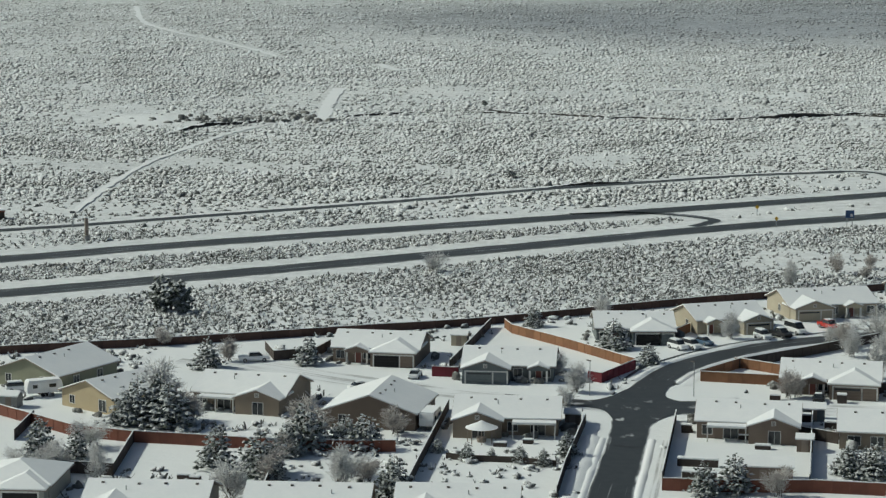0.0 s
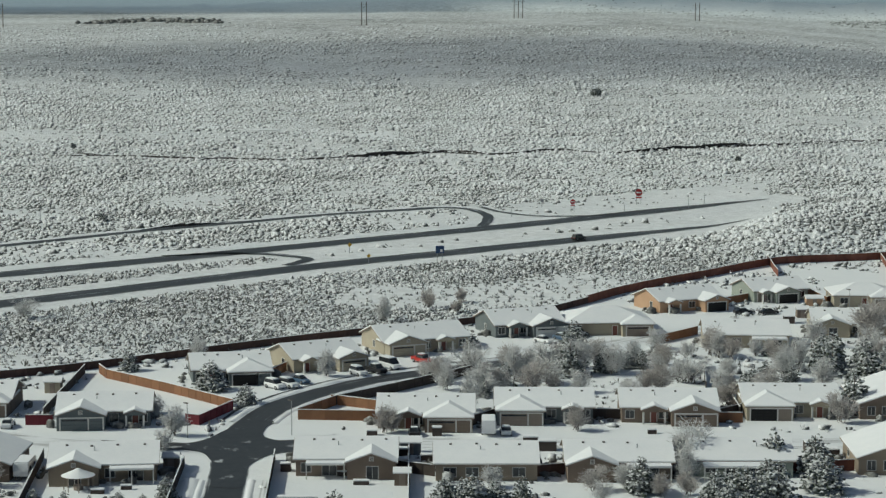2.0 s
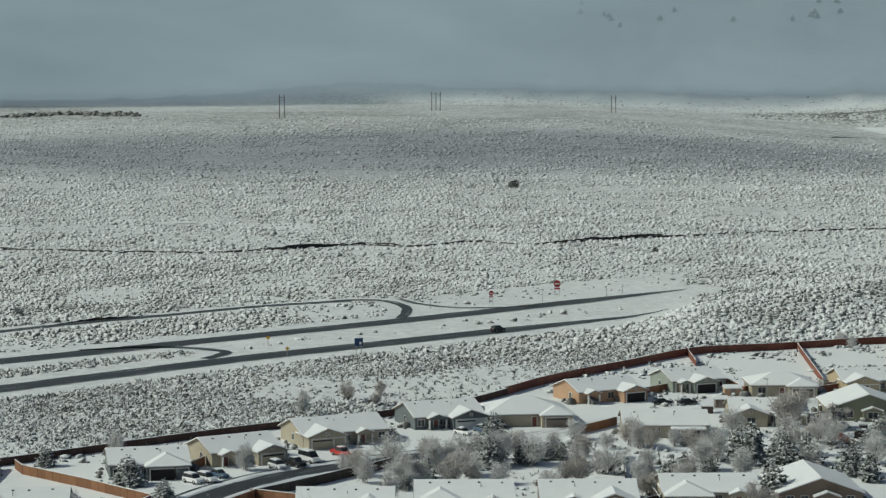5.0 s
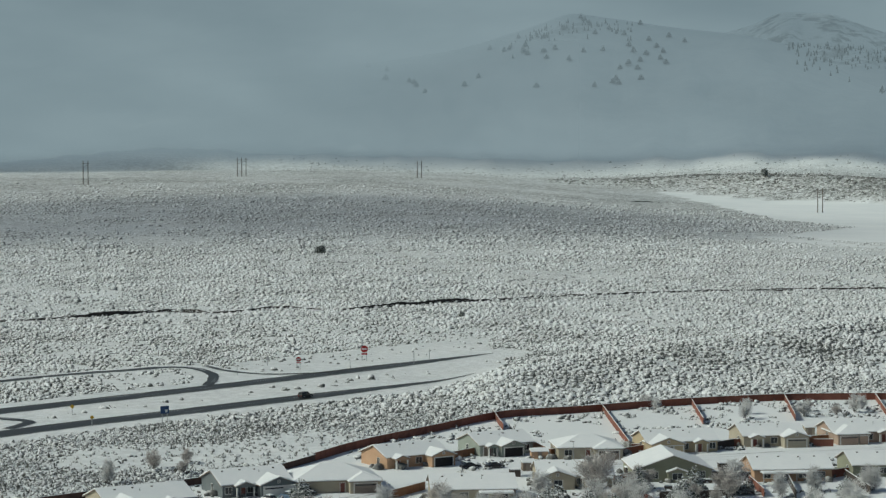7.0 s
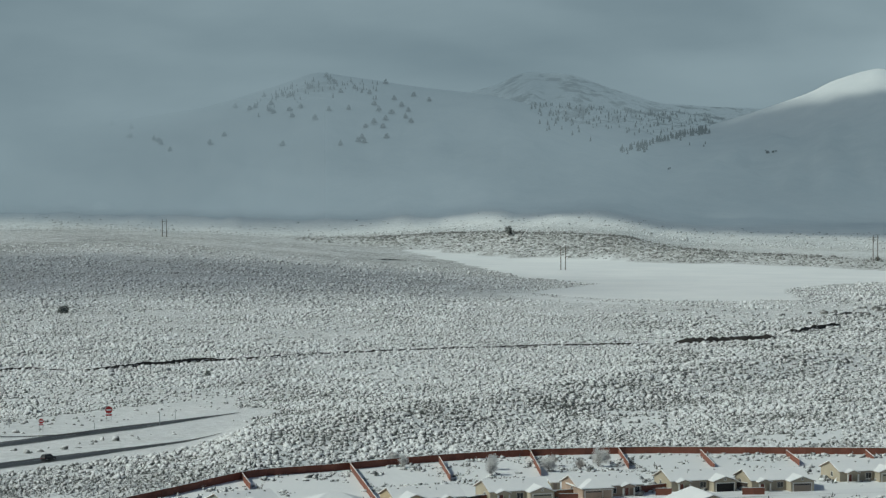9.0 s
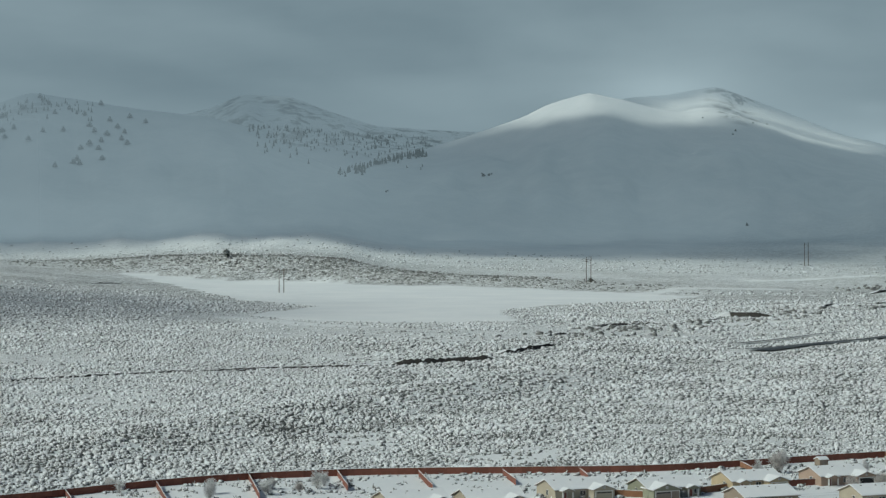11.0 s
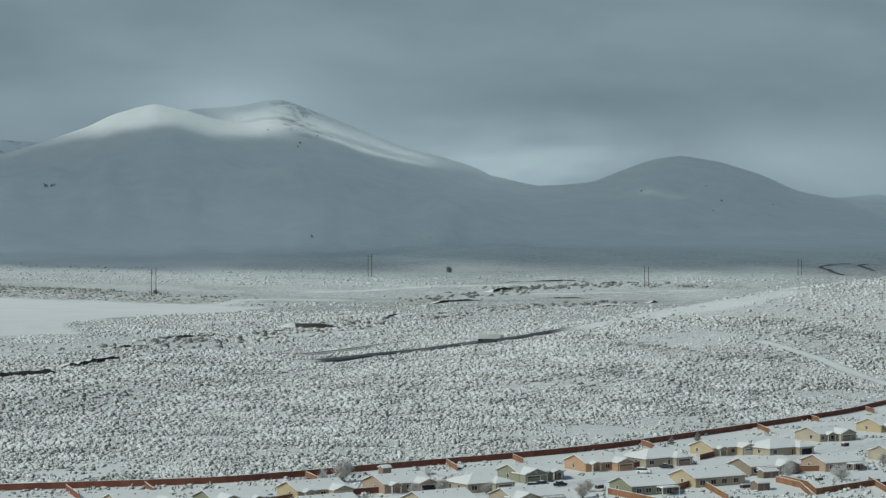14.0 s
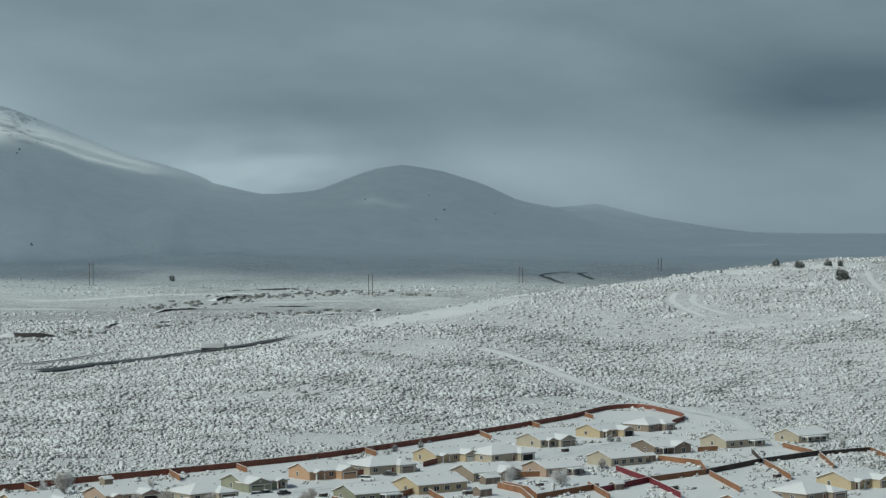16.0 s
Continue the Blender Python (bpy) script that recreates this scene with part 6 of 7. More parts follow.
fence([(674.3, 363.5), (641.4, 340.4)], 1.8, FENCE_ORANGE, 'cedar-coloured board fence between snowy yards', rounded=False)
fence([(694.5, 389.5), (676.5, 366.9)], 1.8, FENCE_ORANGE, 'cedar-coloured board fence between snowy yards', rounded=False)
fence([(674.3, 363.5), (700.1, 356.9)], 1.8, FENCE_DARK, 'dark board fence between snowy yards', rounded=False)
fence([(700.1, 356.9), (682.3, 341.7)], 1.8, FENCE_ORANGE, 'cedar-coloured board fence between snowy yards', rounded=False)
fence([(669.3, 388.0), (638.7, 365.8)], 1.8, FENCE_DARK, 'dark board fence between snowy yards', rounded=False)
fence([(660.5, 405.0), (668.5, 401.6)], 1.8, FENCE_ORANGE, 'cedar-coloured board fence between snowy yards', rounded=False)
tree('pine', -61.0, 316.5, 6)
tree('pine', -54.9, 313.3, 5)
tree('pine', -48.8, 336.6, 8)
tree('pine', -45.3, 337.8, 9)
tree('pine', -43.5, 333.8, 8)
tree('pine', -50.8, 335.8, 6)
tree('pine', -33.5, 308.9, 6.5)
tree('pine', -26.3, 303.2, 7.5)
tree('pine', -20.9, 318.7, 8)
tree('pine', -11.8, 319.5, 6)
tree('pine', -14.7, 320.6, 5.5)
tree('pine', -24.5, 384.7, 5.5)
tree('pine', -42.5, 381.0, 6)
tree('pine', -6.6, 289.7, 7)
tree('pine', 32.6, 400.0, 6)
tree('pine', 18.9, 314.9, 4)
tree('pine', 59.2, 303.4, 5)
tree('pine', 62.9, 302.1, 5.5)
tree('pine', 36.8, 292.0, 5.5)
tree('pine', 41.4, 293.8, 6)
tree('pine', -0.6, 317.7, 2.2)
tree('pine', 3.8, 312.4, 3)
tree('pine', 7.5, 313.5, 1.8)
tree('pine', 11.7, 311.4, 2.8)
tree('pine', 15.1, 309.0, 2.8)
tree('pine', 18.5, 423.1, 4.5)
tree('pine', 38.0, 385.4, 4)
tree('juniper', -56.6, 439.7, 8.2)
tree('frost', -56.5, 304.4, 5)
tree('frost', -49.8, 301.2, 4.5)
tree('frost', -14.4, 296.8, 6.5)
tree('frost', -20.3, 323.1, 8)
tree('frost', -29.4, 289.7, 6.5)
tree('frost', 23.2, 360.4, 5.5)
tree('frost', 20.6, 375.2, 4.5)
tree('frost', 56.3, 409.9, 5.5)
tree('frost', 60.3, 356.5, 4.5)
tree('frost', 47.0, 291.4, 5)
tree('frost', -47.1, 351.2, 8)
tree('frost', -41.6, 336.6, 6)
tree('frost', 20.6, 349.3, 4)
tree('frost', -39.3, 387.2, 5)
tree('frost', -53.2, 402.5, 4)
tree('frost', 33.0, 434.7, 5)
tree('frost', -40.4, 338.6, 5)
tree('frost', -10.7, 299.0, 4)
tree('frost', -61.6, 302.1, 5)
tree('frost', -7.3, 328.8, 5)
tree('shrub', -2.2, 492.8, 5.5)
tree('frost', 82.2, 386.5, 7)
tree('frost', 92.3, 407.9, 6)
tree('frost', 96.7, 408.3, 5)
tree('frost', 99.3, 405.8, 7)
tree('frost', 104.3, 409.8, 6)
tree('frost', 105.9, 403.2, 8)
tree('frost', 111.3, 411.6, 6)
tree('frost', 112.1, 401.9, 7)
tree('frost', 118.7, 410.0, 5.5)
tree('frost', 122.3, 402.9, 6.5)
tree('frost', 122.1, 390.7, 5)
tree('frost', 113.7, 383.8, 5)
tree('frost', 148.7, 434.8, 5.5)
tree('frost', 148.7, 397.3, 8)
tree('frost', 162.9, 424.6, 7)
tree('frost', 175.8, 425.5, 10)
tree('frost', 167.9, 399.7, 7)
tree('frost', 177.3, 412.4, 7)
tree('frost', 139.3, 349.3, 6)
tree('frost', 102.6, 321.3, 8.5)
tree('frost', 91.9, 351.6, 5)
tree('frost', 58.8, 355.7, 5.5)
tree('frost', 77.0, 372.5, 6)
tree('frost', 156.2, 369.3, 5)
tree('frost', 124.1, 367.8, 5)
tree('frost', 91.9, 491.2, 5)
tree('frost', 100.9, 498.3, 4)
tree('frost', 158.7, 436.4, 4)
tree('frost', 187.6, 430.4, 6)
tree('frost', 128.7, 428.2, 5)
tree('pine', 111.6, 405.1, 5)
tree('pine', 116.5, 407.3, 4)
tree('pine', 119.6, 406.6, 4)
tree('pine', 112.8, 435.0, 6)
tree('pine', 154.5, 393.0, 9)
tree('pine', 156.0, 402.2, 7)
tree('pine', 156.5, 380.6, 9)
tree('pine', 165.2, 390.8, 7)
tree('pine', 144.1, 355.8, 8)
tree('pine', 114.8, 315.5, 7)
tree('pine', 120.4, 312.7, 7)
tree('pine', 138.3, 386.2, 5)
tree('pine', 90.9, 436.1, 3.5)
tree('pine', 163.8, 400.6, 6)
tree('pine', 143.5, 386.2, 4)
tree('pine', 169.8, 378.6, 7.5)
tree('pine', 169.9, 371.5, 6)
tree('frost', 182.3, 420.3, 6)
tree('frost', 189.6, 429.6, 5)
tree('frost', 78.4, 474.3, 6)
tree('frost', 96.9, 482.1, 4)
tree('frost', 247.2, 558.8, 4)
tree('frost', 261.9, 527.0, 5)
tree('frost', 247.7, 562.9, 3.5)
tree('frost', 279.4, 526.0, 5)
tree('frost', 297.4, 530.0, 6)
tree('frost', 289.7, 526.3, 3.5)
tree('frost', 209.4, 425.6, 7)
tree('frost', 222.9, 414.7, 6)
tree('frost', 235.1, 410.5, 6)
tree('frost', 181.3, 436.7, 9)
tree('frost', 212.5, 410.5, 6)
tree('frost', 223.2, 481.2, 3)
tree('pine', 204.9, 416.9, 5)
tree('pine', 226.3, 405.8, 5)
tree('pine', 186.6, 427.0, 6)
tree('pine', 232.7, 539.4, 1.6)
tree('pine', 247.9, 543.1, 1.5)
tree('frost', 267.4, 536.7, 5)
tree('frost', 246.6, 552.3, 4)
tree('frost', 302.8, 535.2, 4.5)
tree('frost', 285.7, 535.7, 4)
tree('frost', 431.6, 486.1, 7)
tree('frost', 421.6, 443.9, 5)
tree('frost', 433.0, 443.9, 5)
tree('frost', 429.0, 492.3, 4)
tree('frost', 442.4, 435.3, 4)
tree('frost', 468.1, 418.8, 4)
tree('frost', 546.7, 404.3, 5)
tree('frost', 455.3, 409.5, 5)
tree('pine', 582.5, 492.6, 2.4)
tree('pine', 591.6, 489.6, 3)
tree('pine', 607.9, 490.8, 3.4)
tree('frost', 536.4, 397.3, 6)
tree('frost', 544.0, 383.3, 6)
tree('frost', 448.2, 466.3, 5)
tree('frost', 712.2, 374.6, 4)
tree('frost', 592.2, 400.4, 4)
tree('frost', 447.3, 501.6, 5)
tree('pine', 735.1, 487.3, 1.2)
tree('pine', 672.0, 450.6, 2.6)
tree('pine', 674.0, 448.1, 2.2)
car('suv', 'white', 44.9, 399.5, -60)
car('suv', 'white', 47.6, 400.1, -60)
car('sedan', 'blue', 50.4, 404.1, -60)
car('suv', 'white', 62.6, 409.9, -70)
car('pickup', 'black', 66.4, 411.7, -65)
car('van', 'white', 69.9, 415.9, -65)
car('pickup', 'red', 77.4, 420.9, -65)
car('pickup', 'white', -34.6, 387.3, 10)
car('sedan', 'white', -4.7, 373.1, 80)
car('suv', 'white', -72.8, 361.0, 20)
car('camper', 'white', -67.9, 357.8, 25)
car('camper', 'white', -1.8, 334.7, 78)
car('sedan', 'white', -13.9, 362.6, 20)
car('sedan', 'white', 107.3, 439.8, -60)
car('sedan', 'blue', 112.1, 442.5, -60)
car('pickup', 'black', 116.5, 446.8, -62)
car('suv', 'white', 120.4, 450.5, -62)
car('suv', 'white', 123.9, 449.8, -50)
car('camper', 'white', 76.3, 352.0, 78)
car('sedan', 'white', 79.2, 351.4, 80)
car('sedan', 'black', 63.6, 353.3, 80)
car('suv', 'grey', 78.5, 326.3, 80)
car('sedan', 'black', 162.3, 469.5, 5)
car('sedan', 'black', 168.0, 468.0, 5)
car('sedan', 'black', 469.3, 438.2, 0)
car('sedan', 'black', 472.7, 434.1, 0)
car('suv', 'white', 515.3, 437.7, -60)
car('sedan', 'black', 532.0, 442.3, -60)
car('suv', 'black', 462.4, 435.0, -50)
car('pickup', 'white', 587.8, 448.1, -60)
car('suv', 'dark', 159.9, 611.9, 30)
bank([(0.29, -4.72), (1.17, -4.74), (2.20, -4.76)], 1.3)
bank([(2.20, -4.76), (3.23, -4.79), (3.68, -4.84)], 1.6)
bank([(4.09, -4.89), (4.57, -4.89), (4.95, -4.85)], 2.8)
bank([(4.95, -4.85), (6.52, -4.91), (7.73, -4.87)], 1)
bank([(7.88, -4.89), (9.24, -4.81), (10.76, -4.73)], 2.6)
bank([(10.68, -4.73), (11.37, -4.70), (12.43, -4.78)], 1.9)
bank([(12.73, -4.73), (14.10, -4.64), (15.31, -4.72)], 0.9)
bank([(15.31, -4.72), (16.52, -4.67), (17.73, -4.56), (19.97, -4.46)], 2.4)
bank([(19.97, -4.46), (21.30, -4.31), (21.89, -4.27)], 1)
bank([(20.27, -4.45), (21.64, -4.33), (23.00, -4.29)], 1.3)
bank([(23.00, -4.29), (24.97, -4.20), (26.79, -4.15)], 1)
bank([(26.79, -4.16), (27.39, -4.16), (27.91, -4.11)], 2.6)
bank([(31.25, -4.05), (32.22, -4.00), (33.12, -3.96), (34.10, -3.90)], 4.6)
bank([(34.18, -3.75), (34.93, -3.66), (35.76, -3.51)], 3.6)
bank([(35.01, -3.30), (36.44, -3.18)], 2)
bank([(36.52, -3.00), (37.81, -2.96), (39.02, -2.90)], 1.9)
bank([(39.02, -2.90), (40.23, -2.79)], 1.2)
bank([(40.08, -2.70), (40.53, -2.73), (41.52, -2.73)], 5.2)
bank([(41.82, -2.61), (42.57, -2.61)], 2.6)
bank([(42.65, -2.52), (43.02, -2.43), (43.40, -2.46)], 3)
bank([(26.76, -4.11), (27.48, -4.13), (27.85, -4.09)], 3)
bank([(45.62, -1.79), (46.09, -1.70), (46.54, -1.67)], 4)
bank([(45.92, -1.52), (46.39, -1.49)], 2.6)
bank([(46.54, -1.49), (48.02, -1.47)], 2.2)
bank([(47.43, -1.59), (48.17, -1.60)], 3)
bank([(44.00, -2.09), (44.68, -2.02), (45.35, -2.00)], 2.5)
bank([(48.54, -2.15), (48.98, -2.13)], 2.4)
bank([(49.78, -2.06), (50.07, -2.04)], 4)
bank([(46.69, -1.94), (48.31, -1.94)], 1.6)
bank([(-11.28, -5.46), (-9.52, -5.49), (-7.88, -5.44)], 0.5)
bank([(23.3, -1.80), (23.8, -1.81), (24.3, -1.84)], 1.3)
bank([(-7.28, -5.30), (-6.38, -5.12), (-5.48, -5.04), (-4.27, -4.90)], 1.6)
bank([(-3.06, -4.91), (-1.55, -4.80), (-0.03, -4.73)], 1)
bank([(-0.03, -4.70), (1.03, -4.67), (2.24, -4.75)], 1.4)
bank([(7.81, -4.86), (9.59, -4.76), (11.75, -4.67)], 2)
bank([(5.36, -6.53), (4.17, -6.65), (2.40, -6.79)], 1)
CREEK = [(0.29, -4.72), (2.2, -4.76), (3.7, -4.84), (4.95, -4.86), (6.5, -4.91), (7.8, -4.88), (9.3, -4.81), (10.7, -4.73), (12.43, -4.77), (14.1, -4.65), (15.31, -4.71), (16.5, -4.67), (17.7, -4.56), (20, -4.46), (21.5, -4.33), (23, -4.29), (25, -4.2), (26.8, -4.15), (27.9, -4.11), (29.4, -4.1), (31.2, -4.05)]
bank(CREEK, 1.15)
far_tree('juniper', 15.06, -3.19, 5.5)
far_tree('juniper', 26.90, -1.11, 9)
far_tree('juniper', 44.45, -1.24, 8)
far_tree('juniper', 40.78, -0.31, 3.9)
far_tree('juniper', 1.87, -6.49, 3)
far_tree('juniper', 1.15, -4.55, 3)
far_tree('juniper', 62.25, -1.19, 9)
far_tree('juniper', 60.52, -0.84, 6)
far_tree('juniper', 61.14, -0.87, 6)
far_tree('juniper', 61.88, -0.82, 5)
far_tree('juniper', 62.20, -0.82, 5)
far_tree('juniper', 36.63, -1.82, 5)
far_tree('juniper', 33.77, 1.02, 5.5)
far_tree('juniper', 33.92, 1.04, 4.4)
far_tree('juniper', 31.16, 0.60, 3.3)
far_tree('juniper', 18.86, -4.90, 3)
far_tree('pine', 22.40, 1.26, 9)
far_tree('pine', 22.89, 1.35, 9)
far_tree('pine', 22.98, 1.44, 9)
far_tree('pine', 23.05, 1.32, 9)
far_tree('pine', 23.31, 1.84, 9)
far_tree('pine', 23.08, 1.72, 9)
far_tree('pine', 23.61, 1.93, 9)
far_tree('pine', 23.43, 2.17, 9)
far_tree('pine', 24.14, 1.98, 9)
far_tree('pine', 24.29, 1.86, 9)
far_tree('pine', 23.84, 2.47, 9)
far_tree('pine', 24.04, 2.29, 9)
far_tree('pine', 24.78, 2.43, 9)
far_tree('pine', 24.37, 2.56, 9)
far_tree('pine', 21.05, 2.17, 9)
far_tree('pine', 21.35, 2.25, 9)
far_tree('pine', 20.52, 2.17, 9)
far_tree('pine', 20.14, 2.25, 9)
far_tree('pine', 20.62, 2.10, 9)
far_tree('pine', 22.10, 2.17, 9)
far_tree('pine', 22.63, 2.20, 9)
far_tree('pine', 21.72, 1.94, 9)
far_tree('pine', 18.93, 1.27, 9)
far_tree('pine', 19.31, 1.49, 9)
far_tree('pine', 20.86, 1.24, 9)
far_tree('pine', 17.58, 1.34, 9)
far_tree('pine', 17.46, 1.39, 9)
far_tree('pine', 17.65, 1.27, 9)
far_tree('pine', 17.88, 1.09, 9)
far_tree('pine', 16.83, 1.45, 9)
far_tree('pine', 16.35, 1.79, 9)
far_tree('pine', 16.86, 1.69, 9)
far_tree('pine', 12.89, 1.64, 9)
far_tree('pine', 11.32, 1.56, 9)
far_tree('pine', 23.19, 2.62, 9)
far_tree('pine', 23.61, 2.89, 9)
far_tree('pine', 22.26, 2.89, 9)
far_tree('pine', 22.03, 3.07, 9)
far_tree('pine', 21.58, 2.77, 9)
far_tree('pine', 21.05, 2.55, 9)
far_tree('pine', 20.37, 2.55, 9)
far_tree('pine', 19.61, 2.25, 9)
far_tree('pine', 19.99, 2.20, 9)
far_tree('pine', 23.54, 1.71, 9)
far_tree('pine', 23.64, 1.44, 9)
far_tree('pine', 22.41, 2.65, 9)
far_tree('pine', 22.78, 2.77, 9)
far_tree('pine', 23.31, 2.32, 9)
far_tree('pine', 23.77, 2.09, 9)
far_tree('pine', 24.22, 2.16, 9)
far_tree('pine', 21.12, 1.99, 9)
far_tree('pine', 20.56, 2.32, 9)
far_tree('juniper', 49.59, 0.92, 2.8)
far_tree('juniper', 51.71, 0.65, 3.3)
far_tree('juniper', 51.49, 0.39, 2.5)
far_tree('juniper', 51.30, 1.04, 2.5)
far_tree('juniper', 53.06, 0.54, 2.5)
far_tree('juniper', 33.72, 1.07, 3.3)
far_tree('juniper', 33.99, 1.07, 2.8)
far_tree('juniper', 40.47, 2.19, 4.4)
far_tree('juniper', 40.40, 2.10, 3.3)
far_tree('juniper', 40.55, 2.90, 3.3)
far_tree('juniper', 40.93, 2.40, 2.8)
far_tree('juniper', 41.30, 2.37, 2.5)
far_tree('juniper', 38.89, 2.85, 2.8)
far_tree('juniper', 39.61, 2.55, 2.5)
far_tree('juniper', 31.20, 0.61, 2.5)
far_tree('juniper', 40.77, -0.28, 2.5)


def far_wood(line, spread, count, tall, seed, label):
    """A belt of conifers along a far ridge: narrow ragged cones, too far off to count."""
    rnd = random.Random(seed)
    tr = bmesh.new()
    for _ in range(count):
        k = rnd.uniform(0, len(line) - 1.001)
        a, b = line[int(k)], line[int(k) + 1]
        f = k - int(k)
        az, el = a[0] + (b[0] - a[0]) * f + rnd.gauss(0, 0.05), a[1] + (b[1] - a[1]) * f - abs(rnd.gauss(0, spread))
        x, y = spot(az, el, 2600.0)
        z, h = float(land(x, y)), tall * rnd.uniform(0.55, 1.25)
        for z0, z1, wide in ((0.05, 0.5, 0.24), (0.3, 0.75, 0.19), (0.58, 1.0, 0.12)):
            rod(tr, (x, y, z + h * z0), (x + rnd.gauss(0, 0.04) * h, y, z + h * z1), h * wide * rnd.uniform(0.8, 1.2), h * 0.015, 5)
    ob = new("conifer_wood", mesh_of(tr, "conifer_wood"))
    ob.data.materials.append(NEEDLE)
    return tagged(ob, label, "wood", kind="stuff")


far_wood([(29.8, 1.08), (30.9, 1.36), (31.7, 1.58), (32.3, 1.66)], 0.06, 130, 10, 3, "dark belt of conifers along a snowy ridge")
far_wood([(20.2, 2.55), (21.2, 2.85), (22.2, 3.05), (23.4, 2.95)], 0.22, 90, 7, 4, "scattered conifers below the misty hilltop")
far_wood([(27.6, 2.35), (28.6, 2.3), (29.8, 2.2), (31.0, 2.1), (32.4, 2.1)], 0.32, 260, 8, 5, "snowy forest on a far mountainside")
fence([(-31.2, 277.9), (-26.1, 277.6)], 1.8, FENCE_RED, 'red-stained board fence closing the gap between houses', rounded=False)
fence([(-9.6, 276.4), (-6.0, 277.0)], 1.8, FENCE_ORANGE, 'cedar-coloured board fence closing the gap between houses', rounded=False)
fence([(56.0, 327.3), (61.4, 322.9)], 1.8, FENCE_DARK, 'dark board fence closing the gap between houses', rounded=False)
fence([(77.1, 319.8), (81.8, 320.4)], 1.8, FENCE_BROWN, 'dark brown board fence closing the gap between houses', rounded=False)
fence([(98.2, 317.2), (101.8, 317.8)], 1.8, FENCE_BROWN, 'dark brown board fence closing the gap between houses', rounded=False)
fence([(117.1, 314.5), (127.7, 314.4)], 1.8, FENCE_RED, 'red-stained board fence closing the gap between houses', rounded=False)
fence([(75.2, 359.5), (80.3, 364.4)], 1.8, FENCE_DARK, 'dark board fence closing the gap between houses', rounded=False)
fence([(97.1, 360.9), (101.9, 359.9)], 1.8, FENCE_DARK, 'dark board fence closing the gap between houses', rounded=False)
fence([(118.5, 356.4), (124.6, 360.3)], 1.8, FENCE_DARK, 'dark board fence closing the gap between houses', rounded=False)
fence([(141.4, 356.7), (144.2, 354.6)], 1.8, FENCE_BROWN, 'dark brown board fence closing the gap between houses', rounded=False)
fence([(184.4, 436.9), (191.4, 441.5)], 1.8, FENCE_ORANGE, 'cedar-coloured board fence closing the gap between houses', rounded=False)
fence([(208.6, 437.2), (217.0, 433.4)], 1.8, FENCE_DARK, 'dark board fence closing the gap between houses', rounded=False)
fence([(234.5, 429.3), (241.2, 432.1)], 1.8, FENCE_RED, 'red-stained board fence closing the gap between houses', rounded=False)
fence([(45.0, 409.4), (49.3, 417.3)], 1.8, FENCE_ORANGE, 'cedar-coloured board fence closing the gap between houses', rounded=False)
fence([(159.2, 481.3), (170.2, 488.8)], 1.8, FENCE_ORANGE, 'cedar-coloured board fence closing the gap between houses', rounded=False)
fence([(202.9, 475.6), (211.1, 480.0)], 1.8, FENCE_RED, 'red-stained board fence closing the gap between houses', rounded=False)
fence([(229.3, 478.4), (238.4, 482.6)], 1.8, FENCE_DARK, 'dark board fence closing the gap between houses', rounded=False)
fence([(254.5, 480.4), (262.7, 481.1)], 1.8, FENCE_ORANGE, 'cedar-coloured board fence closing the gap between houses', rounded=False)
fence([(280.2, 478.6), (289.9, 480.2)], 1.8, FENCE_RED, 'red-stained board fence closing the gap between houses', rounded=False)
fence([(306.9, 477.5), (309.5, 471.8)], 1.8, FENCE_DARK, 'dark board fence closing the gap between houses', rounded=False)
fence([(357.2, 474.0), (363.7, 465.2)], 1.8, FENCE_ORANGE, 'cedar-coloured board fence closing the gap between houses', rounded=False)
fence([(380.1, 462.3), (393.5, 464.8)], 1.8, FENCE_ORANGE, 'cedar-coloured board fence closing the gap between houses', rounded=False)
fence([(410.0, 461.9), (422.0, 459.5)], 1.8, FENCE_RED, 'red-stained board fence closing the gap between houses', rounded=False)
fence([(521.9, 451.9), (528.7, 450.7)], 1.8, FENCE_RED, 'red-stained board fence closing the gap between houses', rounded=False)
fence([(484.6, 401.6), (498.5, 405.7)], 1.8, FENCE_ORANGE, 'cedar-coloured board fence closing the gap between houses', rounded=False)
fence([(552.0, 408.9), (560.5, 403.1)], 1.8, FENCE_ORANGE, 'cedar-coloured board fence closing the gap between houses', rounded=False)
fence([(419.5, 419.2), (426.3, 411.7)], 1.8, FENCE_ORANGE, 'cedar-coloured board fence closing the gap between houses', rounded=False)
tree('pine', 58.8, 304.0, 4)
tree('pine', 61.9, 304.2, 4.2)
tree('pine', 64.6, 304.2, 3.8)
tree('pine', 67.3, 304.9, 4)
tree('pine', 71.0, 303.7, 4.4)
tree('pine', 98.9, 297.7, 5.5)
tree('pine', 102.7, 299.9, 5.5)
tree('pine', 103.3, 295.4, 6.5)
tree('pine', 107.9, 299.9, 6.5)
tree('pine', 108.0, 295.1, 7)
tree('pine', 99.0, 291.6, 5)
tree('frost', 88.9, 309.7, 4.5)
tree('frost', 92.4, 303.5, 4)
tree('frost', 99.4, 312.7, 6.5)
tree('frost', 83.0, 302.7, 3.5)
fence([(0.7, 313.5), (3.4, 312.1), (10.4, 311.0), (17.0, 308.7)], 0.95, FENCE_DARK, 'low dark wire-and-post garden fence in snow', rounded=False, cap=False)

# thickets of frosted trees in the gardens
thicket = random.Random(31)
